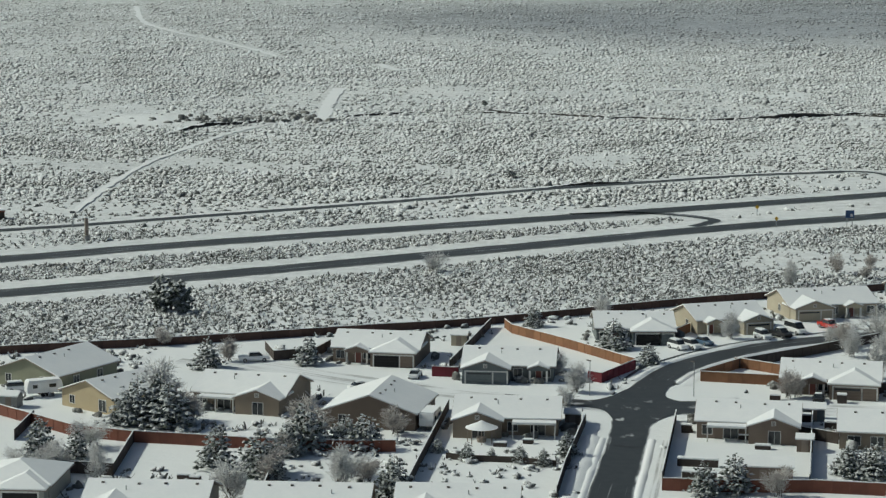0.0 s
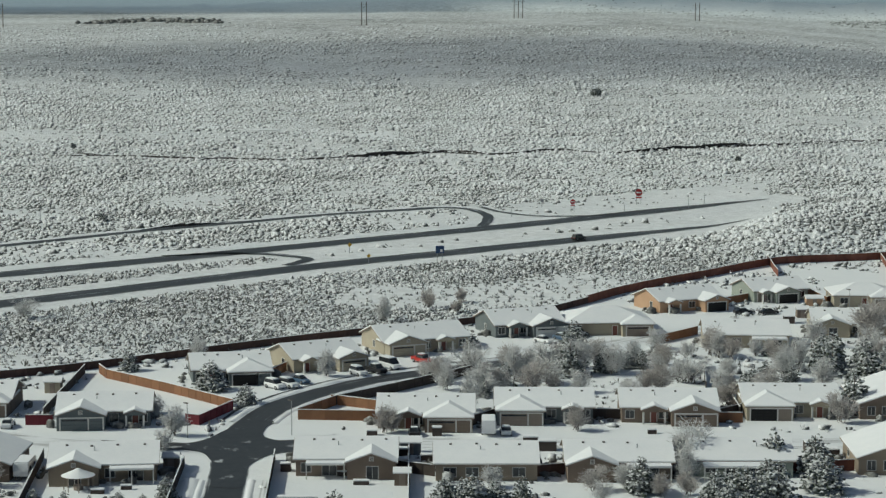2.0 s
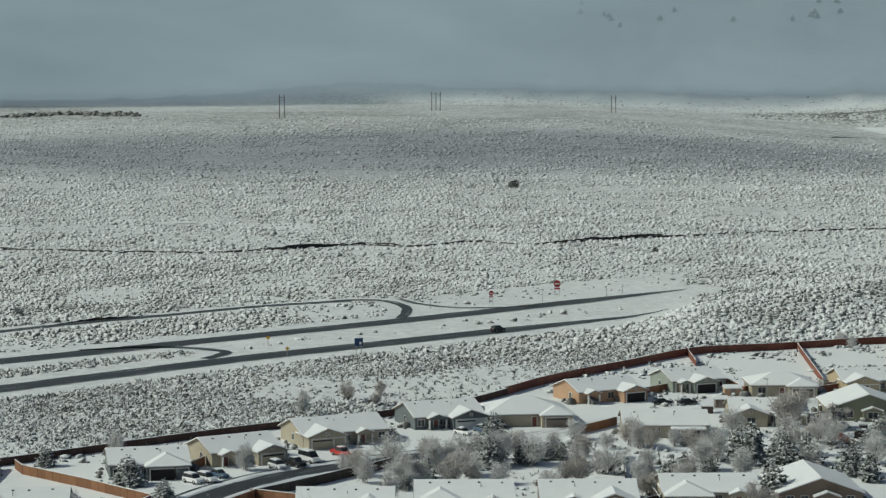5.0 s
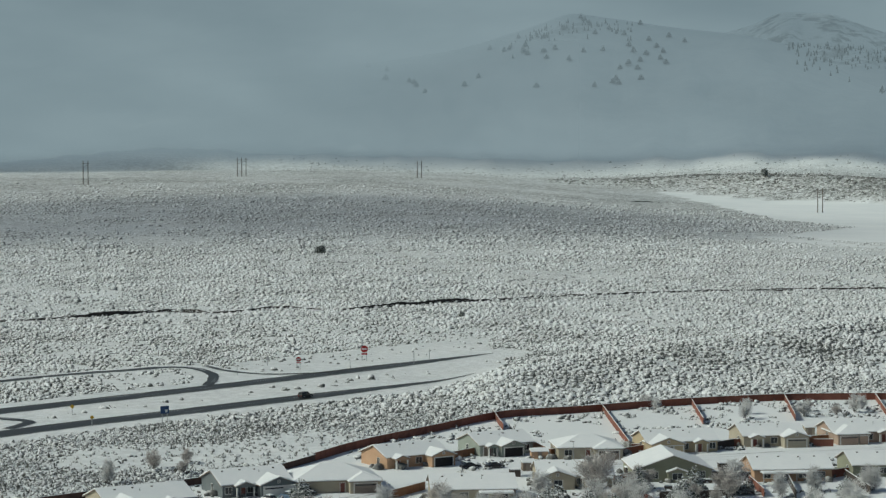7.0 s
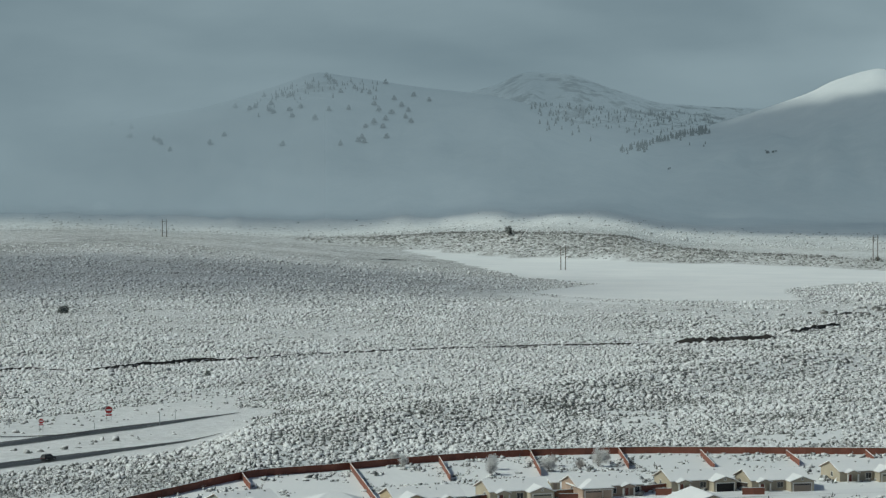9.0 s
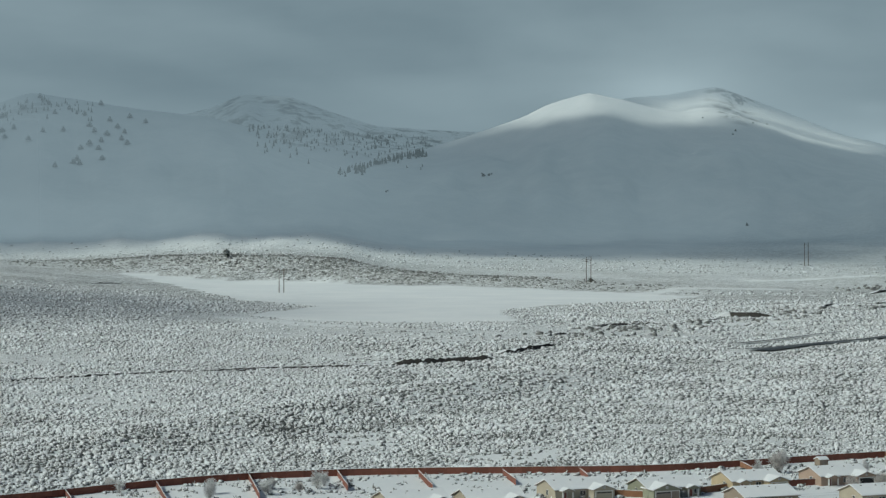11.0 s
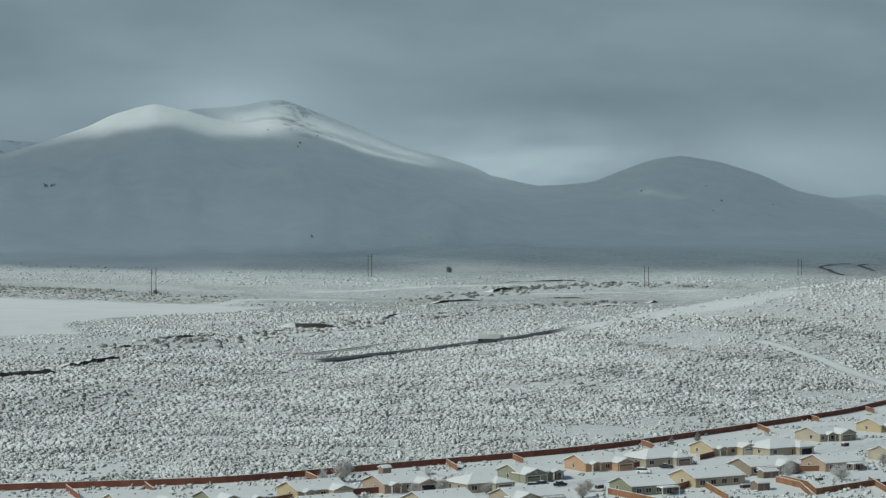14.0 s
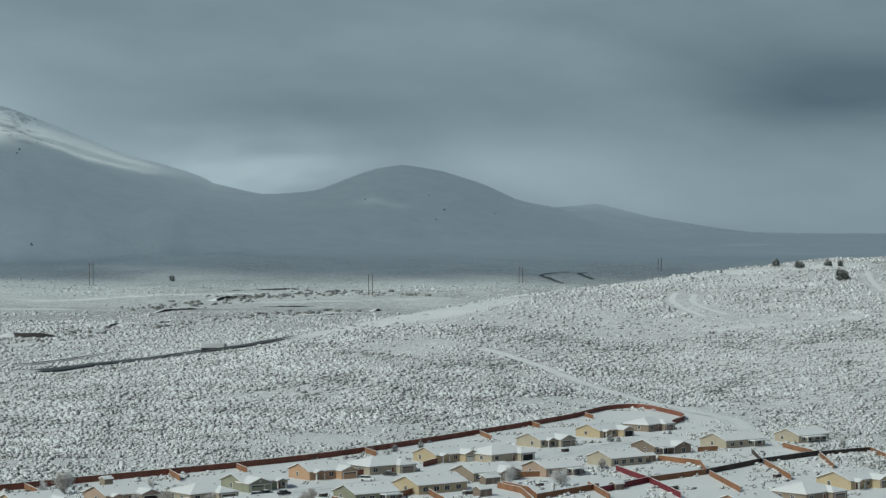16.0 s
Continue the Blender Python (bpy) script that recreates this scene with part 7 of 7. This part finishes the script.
for x0, x1, y0, y1, count in ((74, 135, 384, 412, 30), (120, 205, 380, 424, 30), (185, 260, 395, 425, 18), (-60, 0, 300, 325, 8), (60, 120, 300, 316, 6)):
    for k in range(count):
        tx = thicket.uniform(x0, x1)
        tree(thicket.choice(("frost", "frost", "frost", "frost", "shrub", "pine")), tx, thicket.uniform(y0, y1) - 0.2 * (tx - x0), thicket.uniform(3.2, 7.2))


for kind, x, y, turn, h, w in (("blue", 109.8, 570.6, 5, 4.6, 2.4), ("noentry", 205.5, 705.7, -8, 5.4, 2.5), ("noentry", 177, 686, -8, 4.4, 1.7), ("back", 170.5, 702.4, -8, 3.0, 1.2), ("marker", 154.1, 676.8, 0, 2.6, 0.5), ("marker", 218.1, 688.8, 0, 4.6, 0.7), ("yellow", 88.4, 594.6, 5, 3.0, 1.1), ("yellow", 90.2, 571.2, 5, 2.8, 1.0), ("marker", 194.9, 686.3, 0, 2.2, 0.5), ("marker", 228.8, 704.8, 0, 3.6, 0.5), ("marker", 3.0, 694, 0, 4.0, 0.5), ("marker", 38, 716, 0, 4.4, 0.5), ("marker", 68.4, 726.3, 0, 4.2, 0.5), ("marker", 101.8, 743, 0, 4.2, 0.5)):
    road_sign(kind, x, y, turn, h, w)
lorry(*spot(45.6, -3.08), -38)


def gate_pillar(x, y):
    root = thing("pillar", "tall square brown pillar on a stone base", "pillar", pose(x, y, 0, 0, 0, 20))
    part("base", box(bmesh.new(), -0.75, 0.75, -0.75, 0.75, 0, 1.3), CONCRETE, root)
    part("shaft", box(bmesh.new(), -0.42, 0.42, -0.42, 0.42, 1.3, 5.8), FASCIA, root)
    part("cap", box(bmesh.new(), -0.5, 0.5, -0.5, 0.5, 5.8, 6.0), ROOF_SNOW, root)


gate_pillar(-91.4, 545)
root = thing("solar_lamp", "pole with a small tilted solar panel", "lamp", pose(-97, 557, 0))
part("pole", rod(bmesh.new(), (0, 0, 0), (0, 0, 5.6), 0.11, 0.08), METAL, root)
part("panel", box(bmesh.new(), -0.7, 0.7, -0.5, 0.5, -0.04, 0.04, pose(0, 0, 5.7, 25, 0, 20)), GLASS, root)
part("box", box(bmesh.new(), -0.25, 0.25, -0.25, 0.25, 2.2, 3.2), METAL, root)
root = thing("shed", "low red-brown shed under thick snow", "shed", pose(-126, 582, 0, 0, 0, 22))
part("wall", box(bmesh.new(), -7, 6, 0, 5, 0, 2.2), FENCE_DARK, root)
part("fascia", box(bmesh.new(), -7.2, 6.2, -0.2, 5.2, 2.2, 2.6), FENCE_RED, root)
part("roof_snow", box(bmesh.new(), -7.1, 6.1, -0.1, 5.1, 2.6, 2.9), ROOF_SNOW, root)


def small_shed(x, y, turn, w, d, h, colour):
    root = thing("shed", f"small {WORDS[colour]} garden shed with snow on its roof", "shed", pose(x, y, 0, 0, 0, turn), "garden sheds")
    bm = bmesh.new()
    extrude_profile(bm, [(0, 0), (d, 0), (d, h), (d / 2, h + d * 0.22), (0, h)], 0, w, 'x')
    part("wall", bm, WALL_MATS[colour], root)
    bm = bmesh.new()
    extrude_profile(bm, [(-0.25, h - 0.05), (d / 2, h + d * 0.22 + 0.06), (d + 0.25, h - 0.05), (d + 0.25, h + 0.15), (d / 2, h + d * 0.22 + 0.28), (-0.25, h + 0.15)], -0.25, w + 0.25, 'x')
    part("roof_snow", bm, ROOF_SNOW, root)
    part("door", box(bmesh.new(), w / 2 - 0.5, w / 2 + 0.5, -0.05, 0, 0, 1.9), FASCIA, root)
    return root


def gazebo(x, y):
    root = thing("gazebo", "round white-topped gazebo over garden furniture, snow on top", "gazebo", pose(x, y, 0))
    for i in range(8):
        a = i * math.pi / 4
        part("post", rod(bmesh.new(), (2.2 * math.cos(a), 2.2 * math.sin(a), 0), (2.2 * math.cos(a), 2.2 * math.sin(a), 2.3), 0.07, 0.07, 6), FASCIA, root)
    part("roof", rod(bmesh.new(), (0, 0, 2.3), (0, 0, 3.0), 2.6, 0.9, 16), ROOF_SNOW, root)
    part("cupola", rod(bmesh.new(), (0, 0, 3.02), (0, 0, 3.35), 0.85, 0.25, 16), ROOF_SNOW, root)
    part("table", rod(bmesh.new(), (0, 0, 0), (0, 0, 0.75), 0.7, 0.8, 12), FASCIA, root)


def street_lamp(x, y, turn):
    root = thing("street_lamp", "slim dark street lamp with a flat head", "street lamp", pose(x, y, 0, 0, 0, turn), "street lamps")
    part("pole", rod(bmesh.new(), (0, 0, 0), (0, 0, 6.0), 0.09, 0.06, 8), METAL, root)
    part("head", box(bmesh.new(), -0.15, 0.9, -0.16, 0.16, 5.95, 6.1), SHINGLE, root)


small_shed(42.0, 300.1, -9, 8.5, 4, 2.3, 'brown')
small_shed(54.1, 317.9, -11, 2.4, 2.2, 2, 'brown')
small_shed(1.8, 402.7, -11, 3, 2.6, 2.1, 'cream')
small_shed(-73.5, 348.1, -11, 3, 2.6, 2, 'grey')
small_shed(19.8, 336.0, -11, 2.4, 2.2, 1.8, 'brown')
small_shed(31.3, 411.0, 20, 2.8, 2.4, 2.3, 'grey')
small_shed(58.6, 338.8, -11, 3.4, 3, 2, 'slate')
small_shed(172.5, 461.4, -11, 2.6, 2.4, 2, 'brown')
small_shed(181.0, 478.1, -11, 4, 2.5, 1.8, 'orange')
small_shed(262.9, 494.0, -11, 2.6, 2.4, 1.9, 'cream')
small_shed(454.5, 492.8, -11, 3, 3, 2, 'tan')
small_shed(607.9, 403.4, -12, 3, 3, 2.2, 'brown')
small_shed(620.1, 399.9, -12, 3.4, 3, 2.2, 'brown')
small_shed(505.4, 385.2, -12, 4.5, 3.5, 2.2, 'brown')
small_shed(531.7, 403.1, -12, 6, 3, 2, 'brown')
small_shed(545.1, 363.4, -12, 3.4, 3, 1.8, 'brown')
gazebo(6.2, 324.3)
street_lamp(43.0, 357.3, 120)
street_lamp(25.3, 358.1, 120)
street_lamp(185.9, 463.3, 120)
street_lamp(77.1, 412.4, 120)


def garden_box(x, y, turn, w, d, h):
    root = thing("storage_box", "dark timber garden box with a lid of snow", "garden box", pose(x, y, 0, 0, 0, turn), "garden boxes")
    part("box", box(bmesh.new(), -w / 2, w / 2, -d / 2, d / 2, 0, h), FENCE_DARK, root)
    bm = box(bmesh.new(), -w / 2 - 0.05, w / 2 + 0.05, -d / 2 - 0.05, d / 2 + 0.05, h, h + 0.22)
    bmesh.ops.bevel(bm, geom=bm.edges[:], offset=0.07, segments=2, affect='EDGES')
    part("snow_lid", bm, ROOF_SNOW, root)


garden_box(38.0, 309.1, -11, 6, 1.2, 1.1)
garden_box(37.3, 301.4, -11, 5, 1.2, 1.1)
garden_box(38.8, 330.9, -11, 1.6, 1.2, 1.2)
garden_box(47.9, 326.0, -11, 3, 1, 0.7)
garden_box(57.2, 329.0, -11, 2.2, 2, 1.6)
garden_box(58.5, 336.9, -11, 2, 1.6, 1.5)
garden_box(13.4, 323.2, -11, 1.6, 0.8, 0.6)
garden_box(9.0, 321.4, -11, 2, 0.9, 0.6)
garden_box(49.2, 319.7, -11, 2.4, 1, 0.6)
garden_box(-12.2, 317.7, -11, 2, 1, 0.8)
garden_box(-36.9, 301.2, -11, 2.5, 1.2, 0.7)
garden_box(-35.5, 299.9, -11, 1.5, 1, 0.7)
garden_box(62.4, 333.8, -11, 2.5, 1.5, 1)
garden_box(83.2, 337.9, -11, 3, 2, 1.6)
garden_box(81.0, 340.6, -11, 2.5, 2, 1.8)
garden_box(126.3, 328.9, -11, 3, 2.5, 1.6)
garden_box(127.5, 324.3, -11, 2.5, 2, 1.4)
garden_box(67.4, 352.5, -11, 1.6, 1.4, 1.4)
garden_box(56.5, 354.8, -11, 1.8, 1, 0.8)
garden_box(104.0, 347.1, -11, 1.5, 0.9, 0.7)
garden_box(131.6, 315.1, -11, 2.4, 2, 1.5)
garden_box(199.6, 430.9, -11, 2.5, 1.2, 0.8)
garden_box(194.4, 428.4, -11, 1.6, 1, 0.6)
garden_box(193.7, 448.5, -11, 2, 2, 1.8)
garden_box(168.2, 455.1, -11, 2.4, 2, 1.6)
garden_box(205.6, 432.6, -11, 2.6, 1.2, 0.8)
garden_box(201.4, 434.0, -11, 1.8, 1, 0.6)
garden_box(220.5, 431.6, -11, 2, 1, 0.8)
garden_box(218.1, 449.7, -11, 2.5, 1.6, 1.4)
garden_box(556.0, 350.0, -11, 3, 2.2, 1.4)
garden_box(544.9, 406.3, -11, 3, 1.6, 1)
garden_box(630.1, 442.0, -11, 2.4, 1.6, 1.2)
garden_box(607.3, 342.6, -11, 2.4, 1.6, 1)
garden_box(539.9, 388.3, -11, 2.4, 1.2, 0.8)
garden_box(476.6, 422.0, -11, 2.4, 1.4, 1)
garden_box(508.6, 392.5, -11, 3, 1.4, 1)


# ---------- sagebrush ----------
def road_clear(x, y):
    ok = np.ones(len(x), bool)
    for line, width in ROAD_LINES:
        lo, hi = line.min(0) - 20, line.max(0) + 20
        idx = np.nonzero((x > lo[0]) & (x < hi[0]) & (y > lo[1]) & (y < hi[1]) & ok)[0]
        if not len(idx):
            continue
        px, py = x[idx], y[idx]
        best = np.full(len(idx), 1e9)
        for a, b in zip(line[:-1], line[1:]):
            d = b - a
            t = np.clip(((px - a[0]) * d[0] + (py - a[1]) * d[1]) / max(d @ d, 1e-6), 0, 1)
            best = np.minimum(best, np.hypot(px - a[0] - t * d[0], py - a[1] - t * d[1]))
        margin = 4.5 if width > 7 and width < 9.9 else 4.5 if 3.3 < width < 4.5 else 1.5
        if width >= 9.9:
            margin = 9.5
        ok[idx[best < width / 2 + margin + 1.5 * rough_noise(px, py, 14, 61, 2)]] = False
    return ok


FAR_AZ = np.array([math.degrees(math.atan2(px, py)) for px, py in HWY_FAR])
FAR_R = np.array([math.hypot(px, py) for px, py in HWY_FAR])


def scatter(az0, az1, r0, r1, spacing, seed):
    rng = np.random.default_rng(seed)
    n = int(radians(az1 - az0) * (r1 ** 2 - r0 ** 2) / 2 / spacing ** 2)
    az, r = rng.uniform(az0, az1, n), np.sqrt(rng.uniform(r0 ** 2, r1 ** 2, n))
    x, y = r * np.sin(np.radians(az)), r * np.cos(np.radians(az))
    keep = (r > np.interp(az, FENCE_AZ, FENCE_R) + 2.5) & (lake_mask(x, y) < 0.5)
    near_r = np.interp(az, ROAD_AZ, ROAD_R)
    far_r = np.interp(az, FAR_AZ, FAR_R)
    verge = (az > 6.5) & (az < 20) & (r > near_r) & (r < far_r) | (az > 12.6) & (az < 19.6) & (r > far_r - 5) & (r < far_r + 62)
    keep &= ~(verge & (rng.uniform(0, 1, n) < 0.93))
    keep &= rng.uniform(0, 1, n) > 0.82 * open_snow(x, y)
    dens = rough_noise(x, y, 60, 71, 4)
    bare = rough_noise(x, y, 130, 77, 3)
    keep &= rng.uniform(0, 1, n) < np.clip(0.84 + 1.2 * dens, 0.06, 1) * (1 - 0.85 * smooth((-0.22 - bare) / 0.14))
    x, y = x[keep], y[keep]
    ok = road_clear(x, y)
    return x[ok], y[ok], rng


def brush(name, x, y, rng, sides, size, tall, mid, mat=SAGE):
    """Low uneven clumps: a skirt, a shoulder ring and a top, or a small hipped hummock far off."""
    n = len(x)
    z = land(x, y)
    s = size * np.clip(rng.lognormal(-0.08, 0.36, n), 0.45, 1.7) * (1 + 0.25 * rough_noise(x, y, 45, 66, 3))
    h = tall * s * rng.uniform(0.7, 1.35, n)
    turn = rng.normal(-0.6, 0.55, n)          # turned to lie across the camera's view, so clumps read as level strokes
    long = rng.uniform(1.05, 1.95, n)
    k = np.arange(sides)
    ang = k[None] * (2 * np.pi / sides) + rng.uniform(-0.4, 0.4, (n, sides))
    ct, st = np.cos(turn), np.sin(turn)

    def put(u, v, zz):
        u = u * long[:, None]
        return np.stack([x[:, None] + u * ct[:, None] - v * st[:, None], y[:, None] + u * st[:, None] + v * ct[:, None], z[:, None] + zz], -1)

    def ring(rad, zz, jit):
        rr = s[:, None] * rad * rng.uniform(1 - 1.4 * jit, 1 + 1.4 * jit, (n, sides))
        return put(np.cos(ang) * rr, np.sin(ang) * rr, zz * h[:, None] * rng.uniform(1 - jit, 1 + jit, (n, sides)))
    rings = [ring(0.5, -0.12, 0.3)]
    tri = []
    if mid:
        rings.append(ring(0.5, 0.66, 0.35))
        rings.append(put(rng.normal(0, 0.12, (n, 1)) * s[:, None], rng.normal(0, 0.12, (n, 1)) * s[:, None], h[:, None]))
        t = 2 * sides
        for i in range(sides):
            j = (i + 1) % sides
            tri += [(i, j, sides + j), (i, sides + j, sides + i), (sides + i, sides + j, t)]
    else:
        w = rng.uniform(0.12, 0.32, (n, 1)) * s[:, None]
        rings.append(put(np.concatenate([w, -w], 1), rng.normal(0, 0.1, (n, 2)) * s[:, None], h[:, None] * rng.uniform(0.75, 1.15, (n, 2))))
        tri = [(0, 1, 4), (1, 2, 5), (1, 5, 4), (2, 3, 5), (3, 0, 4), (3, 4, 5)]
    v = np.concatenate(rings, 1)
    per = v.shape[1]
    f = (np.arange(n)[:, None, None] * per + np.array(tri)[None]).reshape(-1, 3)
    cap = np.concatenate([np.full((n, r.shape[1]), min(1.0, q)) for r, q in zip(rings, (0.0, 0.8, 1.1) if mid else (0.0, 1.0))], 1)
    ob = new(name, mesh_np(name, v.reshape(-1, 3), f, mat, [("cap", 'FLOAT', cap.ravel())]))
    return tagged(ob, "sagebrush clumps half buried in fresh snow", "sagebrush", kind="stuff")


def sprigs(name, x, y, rng, count, size, tall):
    """Bushes of splayed sprigs, each a tapered blade that leans outwards."""
    n = len(x)
    z = land(x, y)[:, None]
    s = (size * np.clip(rng.lognormal(0, 0.35, n), 0.45, 1.9))[:, None]
    a = rng.uniform(0, 6.283, (n, count))
    out = s * rng.uniform(0.05, 0.55, (n, count))
    reach = s * rng.uniform(0.15, 0.55, (n, count))
    wide = s * rng.uniform(0.06, 0.19, (n, count))
    high = s * tall * rng.uniform(0.35, 1.25, (n, count))
    ca, sa2 = np.cos(a), np.sin(a)
    bx, by = x[:, None] + ca * out * 0.6, y[:, None] + sa2 * out * 0.6
    p0 = np.stack([bx - sa2 * wide, by + ca * wide, z - 0.06 + high * rng.uniform(0, 0.35, (n, count))], -1)
    p1 = np.stack([bx + sa2 * wide, by - ca * wide, z - 0.06 + high * rng.uniform(0, 0.35, (n, count))], -1)
    tx, ty = bx + ca * reach, by + sa2 * reach
    p2 = np.stack([tx + sa2 * wide * 0.6, ty - ca * wide * 0.6, z + high], -1)
    p3 = np.stack([tx - sa2 * wide * 0.6, ty + ca * wide * 0.6, z + high * rng.uniform(0.7, 1.0, (n, count))], -1)
    v = np.stack([p0, p1, p2, p3], 2).reshape(-1, 3)
    ob = new(name, mesh_np(name, v, np.arange(len(v)).reshape(-1, 4), SPRIG))
    return tagged(ob, "sagebrush clumps half buried in fresh snow", "sagebrush", kind="stuff")


# beyond the fence and the highway, coarser with distance
def tier(r0, r1, blend0, blend1, spacing, seed):
    """Bush places in a belt whose rims fray into the next."""
    x, y, rng = scatter(-12.2, 63.8, r0 - blend0, r1, spacing, seed)
    r = np.hypot(x, y)
    k = (rng.uniform(r0 - blend0, r0, len(x)) < r) & (rng.uniform(r1 - blend1, r1, len(x)) > r)
    return x[k], y[k], rng


x, y, rng = tier(396, 620, 1, 60, 1.0, 5)
brush("sagebrush", x, y, rng, 4, 0.72, 0.50, False)
k = rng.uniform(0, 1, len(x)) < 0.85
sprigs("sagebrush", x[k], y[k], rng, 4, 0.85, 0.55)
x, y, rng = tier(620, 900, 60, 80, 1.5, 8)
soft = (np.hypot(x, y) > rng.uniform(660, 760, len(x))) & (np.arctan2(x, y) < radians(rng.uniform(26, 33)))
brush("sagebrush", x[~soft], y[~soft], rng, 4, 1.25, 0.48, False, SAGE_MID)
brush("sagebrush", x[soft], y[soft], rng, 4, 1.05, 0.50, False, SAGE_MID)
k = ~soft & (rng.uniform(0, 1, len(x)) < 0.5)
sprigs("sagebrush", x[k], y[k], rng, 2, 1.1, 0.40)
x, y, rng = tier(900, 1290, 80, 100, 1.95, 6)
east = np.arctan2(x, y) > radians(rng.uniform(28, 34))
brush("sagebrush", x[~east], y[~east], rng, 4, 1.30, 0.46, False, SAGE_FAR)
brush("sagebrush", x[east], y[east], rng, 4, 1.7, 0.40, False, SAGE_MID)
k = east & (rng.uniform(0, 1, len(x)) < 0.3)
sprigs("sagebrush", x[k], y[k], rng, 2, 1.4, 0.32)
x, y, rng = tier(1290, 1950, 100, 400, 3.1, 7)
east = np.arctan2(x, y) > radians(rng.uniform(30, 38))
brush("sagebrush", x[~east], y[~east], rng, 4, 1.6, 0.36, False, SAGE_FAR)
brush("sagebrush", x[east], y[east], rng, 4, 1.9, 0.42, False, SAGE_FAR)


x, y, rng = tier(1880, 2480, 10, 20, 3.6, 9)
az_b = np.degrees(np.arctan2(x, y))
back = np.hypot(x, y) - np.interp(az_b, SHORE_AZ, SHORE_R)
k = (az_b > rng.uniform(21, 23, len(x))) & (az_b < rng.uniform(32, 40, len(x))) & (back > 4) & (back < rng.uniform(70, 130, len(x)))
brush("sagebrush", x[k], y[k], rng, 4, 1.7, 0.40, False, SAGE_BARE)


x, y, rng = tier(2330, 2640, 60, 120, 9.0, 14)
k = (np.arctan2(x, y) > radians(14)) & (np.hypot(x, y) > np.interp(np.degrees(np.arctan2(x, y)), SHORE_AZ, SHORE_R) + 110)
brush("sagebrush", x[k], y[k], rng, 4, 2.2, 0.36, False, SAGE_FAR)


def thicket_line(line, spread, count, size, seed):
    """Dark brush that stands close along a line on the plain."""
    rng = np.random.default_rng(seed)
    pts = np.array([spot(*p, 900.0) for p in line])
    k = rng.uniform(0, len(pts) - 1.001, count)
    i = k.astype(int)
    p = pts[i] + (pts[i + 1] - pts[i]) * (k - i)[:, None] + rng.normal(0, spread, (count, 2))
    return brush("sagebrush", p[:, 0], p[:, 1], rng, 5, size, 0.65, True, SAGE_BARE)


thicket_line([(1.5, -1.27), (2.6, -1.20), (3.7, -1.19), (4.9, -1.26)], 13.0, 260, 3.0, 41)
thicket_line([(36.2, -3.22), (38.5, -2.98), (41.0, -2.78), (43.5, -2.48), (46.0, -2.22), (49.0, -2.05)], 16.0, 420, 1.9, 45)
thicket_line([(43.5, -2.0), (46.0, -1.72), (48.5, -1.55), (51.0, -1.62)], 24.0, 260, 2.4, 46)
thicket_line([(-3.9, -4.86), (-5.2, -4.98), (-6.6, -5.12)], 9.0, 100, 1.7, 42)


def inside_house(x, y):
    hit = np.zeros(len(x), bool)
    for hx, hy, turn, w, d in HOUSES:
        c, s = math.cos(radians(turn)), math.sin(radians(turn))
        u, v = (x - hx) * c + (y - hy) * s, -(x - hx) * s + (y - hy) * c
        hit |= (u > -1.2) & (u < w + 1.2) & (v > -d / 2 - 8.5) & (v < d / 2 + 1.2)
    return hit


def yard_shrubs():
    """Garden shrubs and weeds under snow, in drifts between the houses."""
    rng = np.random.default_rng(17)
    n = 60000
    az, r = rng.uniform(-14, 66, n), np.sqrt(rng.uniform(270 ** 2, 900 ** 2, n))
    x, y = r * np.sin(np.radians(az)), r * np.cos(np.radians(az))
    keep = (r < np.interp(az, FENCE_AZ, FENCE_R) - 1.5) & (rough_noise(x, y, 16, 83, 3) + 0.8 * rough_noise(x, y, 70, 84, 2) > 0.04) & ((y > 255 + 0.35 * x) | (y > 300))
    x, y = x[keep], y[keep]
    ok = road_clear(x, y) & ~inside_house(x, y)
    ob = brush("garden_shrubs", x[ok], y[ok], rng, 5, 0.8, 0.6, True)
    tagged(ob, "small garden shrubs and weeds under snow", "shrubs", kind="stuff")
    k = ok & (rng.uniform(0, 1, len(x)) < 0.7)
    ob = sprigs("garden_weeds", x[k] + rng.normal(0, 0.5, k.sum()), y[k] + rng.normal(0, 0.5, k.sum()), rng, 4, 0.9, 0.7)
    tagged(ob, "bare weeds and twigs that stand out of the snow", "weeds", kind="stuff")


def foundation_planting():
    """Low dark shrubs along the fronts and ends of the houses, capped with snow."""
    rng = np.random.default_rng(23)
    px, py = [], []
    for hx, hy, turn, w, d in HOUSES:
        if math.hypot(hx, hy) > 620:
            continue
        c, s = math.cos(radians(turn)), math.sin(radians(turn))
        spots = [(rng.uniform(0.5, w - 0.5), -d / 2 - rng.uniform(0.8, 1.6)) for _ in range(5)]
        spots += [(-rng.uniform(0.9, 2.2), rng.uniform(-d / 2, d / 2)) for _ in range(4)]
        spots += [(w + rng.uniform(0.9, 2.2), rng.uniform(-d / 2, d / 2)) for _ in range(4)]
        for u, v in spots:
            px.append(hx + u * c - v * s)
            py.append(hy + u * s + v * c)
    px, py = np.array(px), np.array(py)
    ok = road_clear(px, py)
    ob = brush("foundation_shrubs", px[ok], py[ok], rng, 7, 1.05, 0.8, True, SAGE_BARE)
    tagged(ob, "clipped dark shrubs beside the house walls, snow on top", "shrubs", kind="stuff")


yard_shrubs()
foundation_planting()
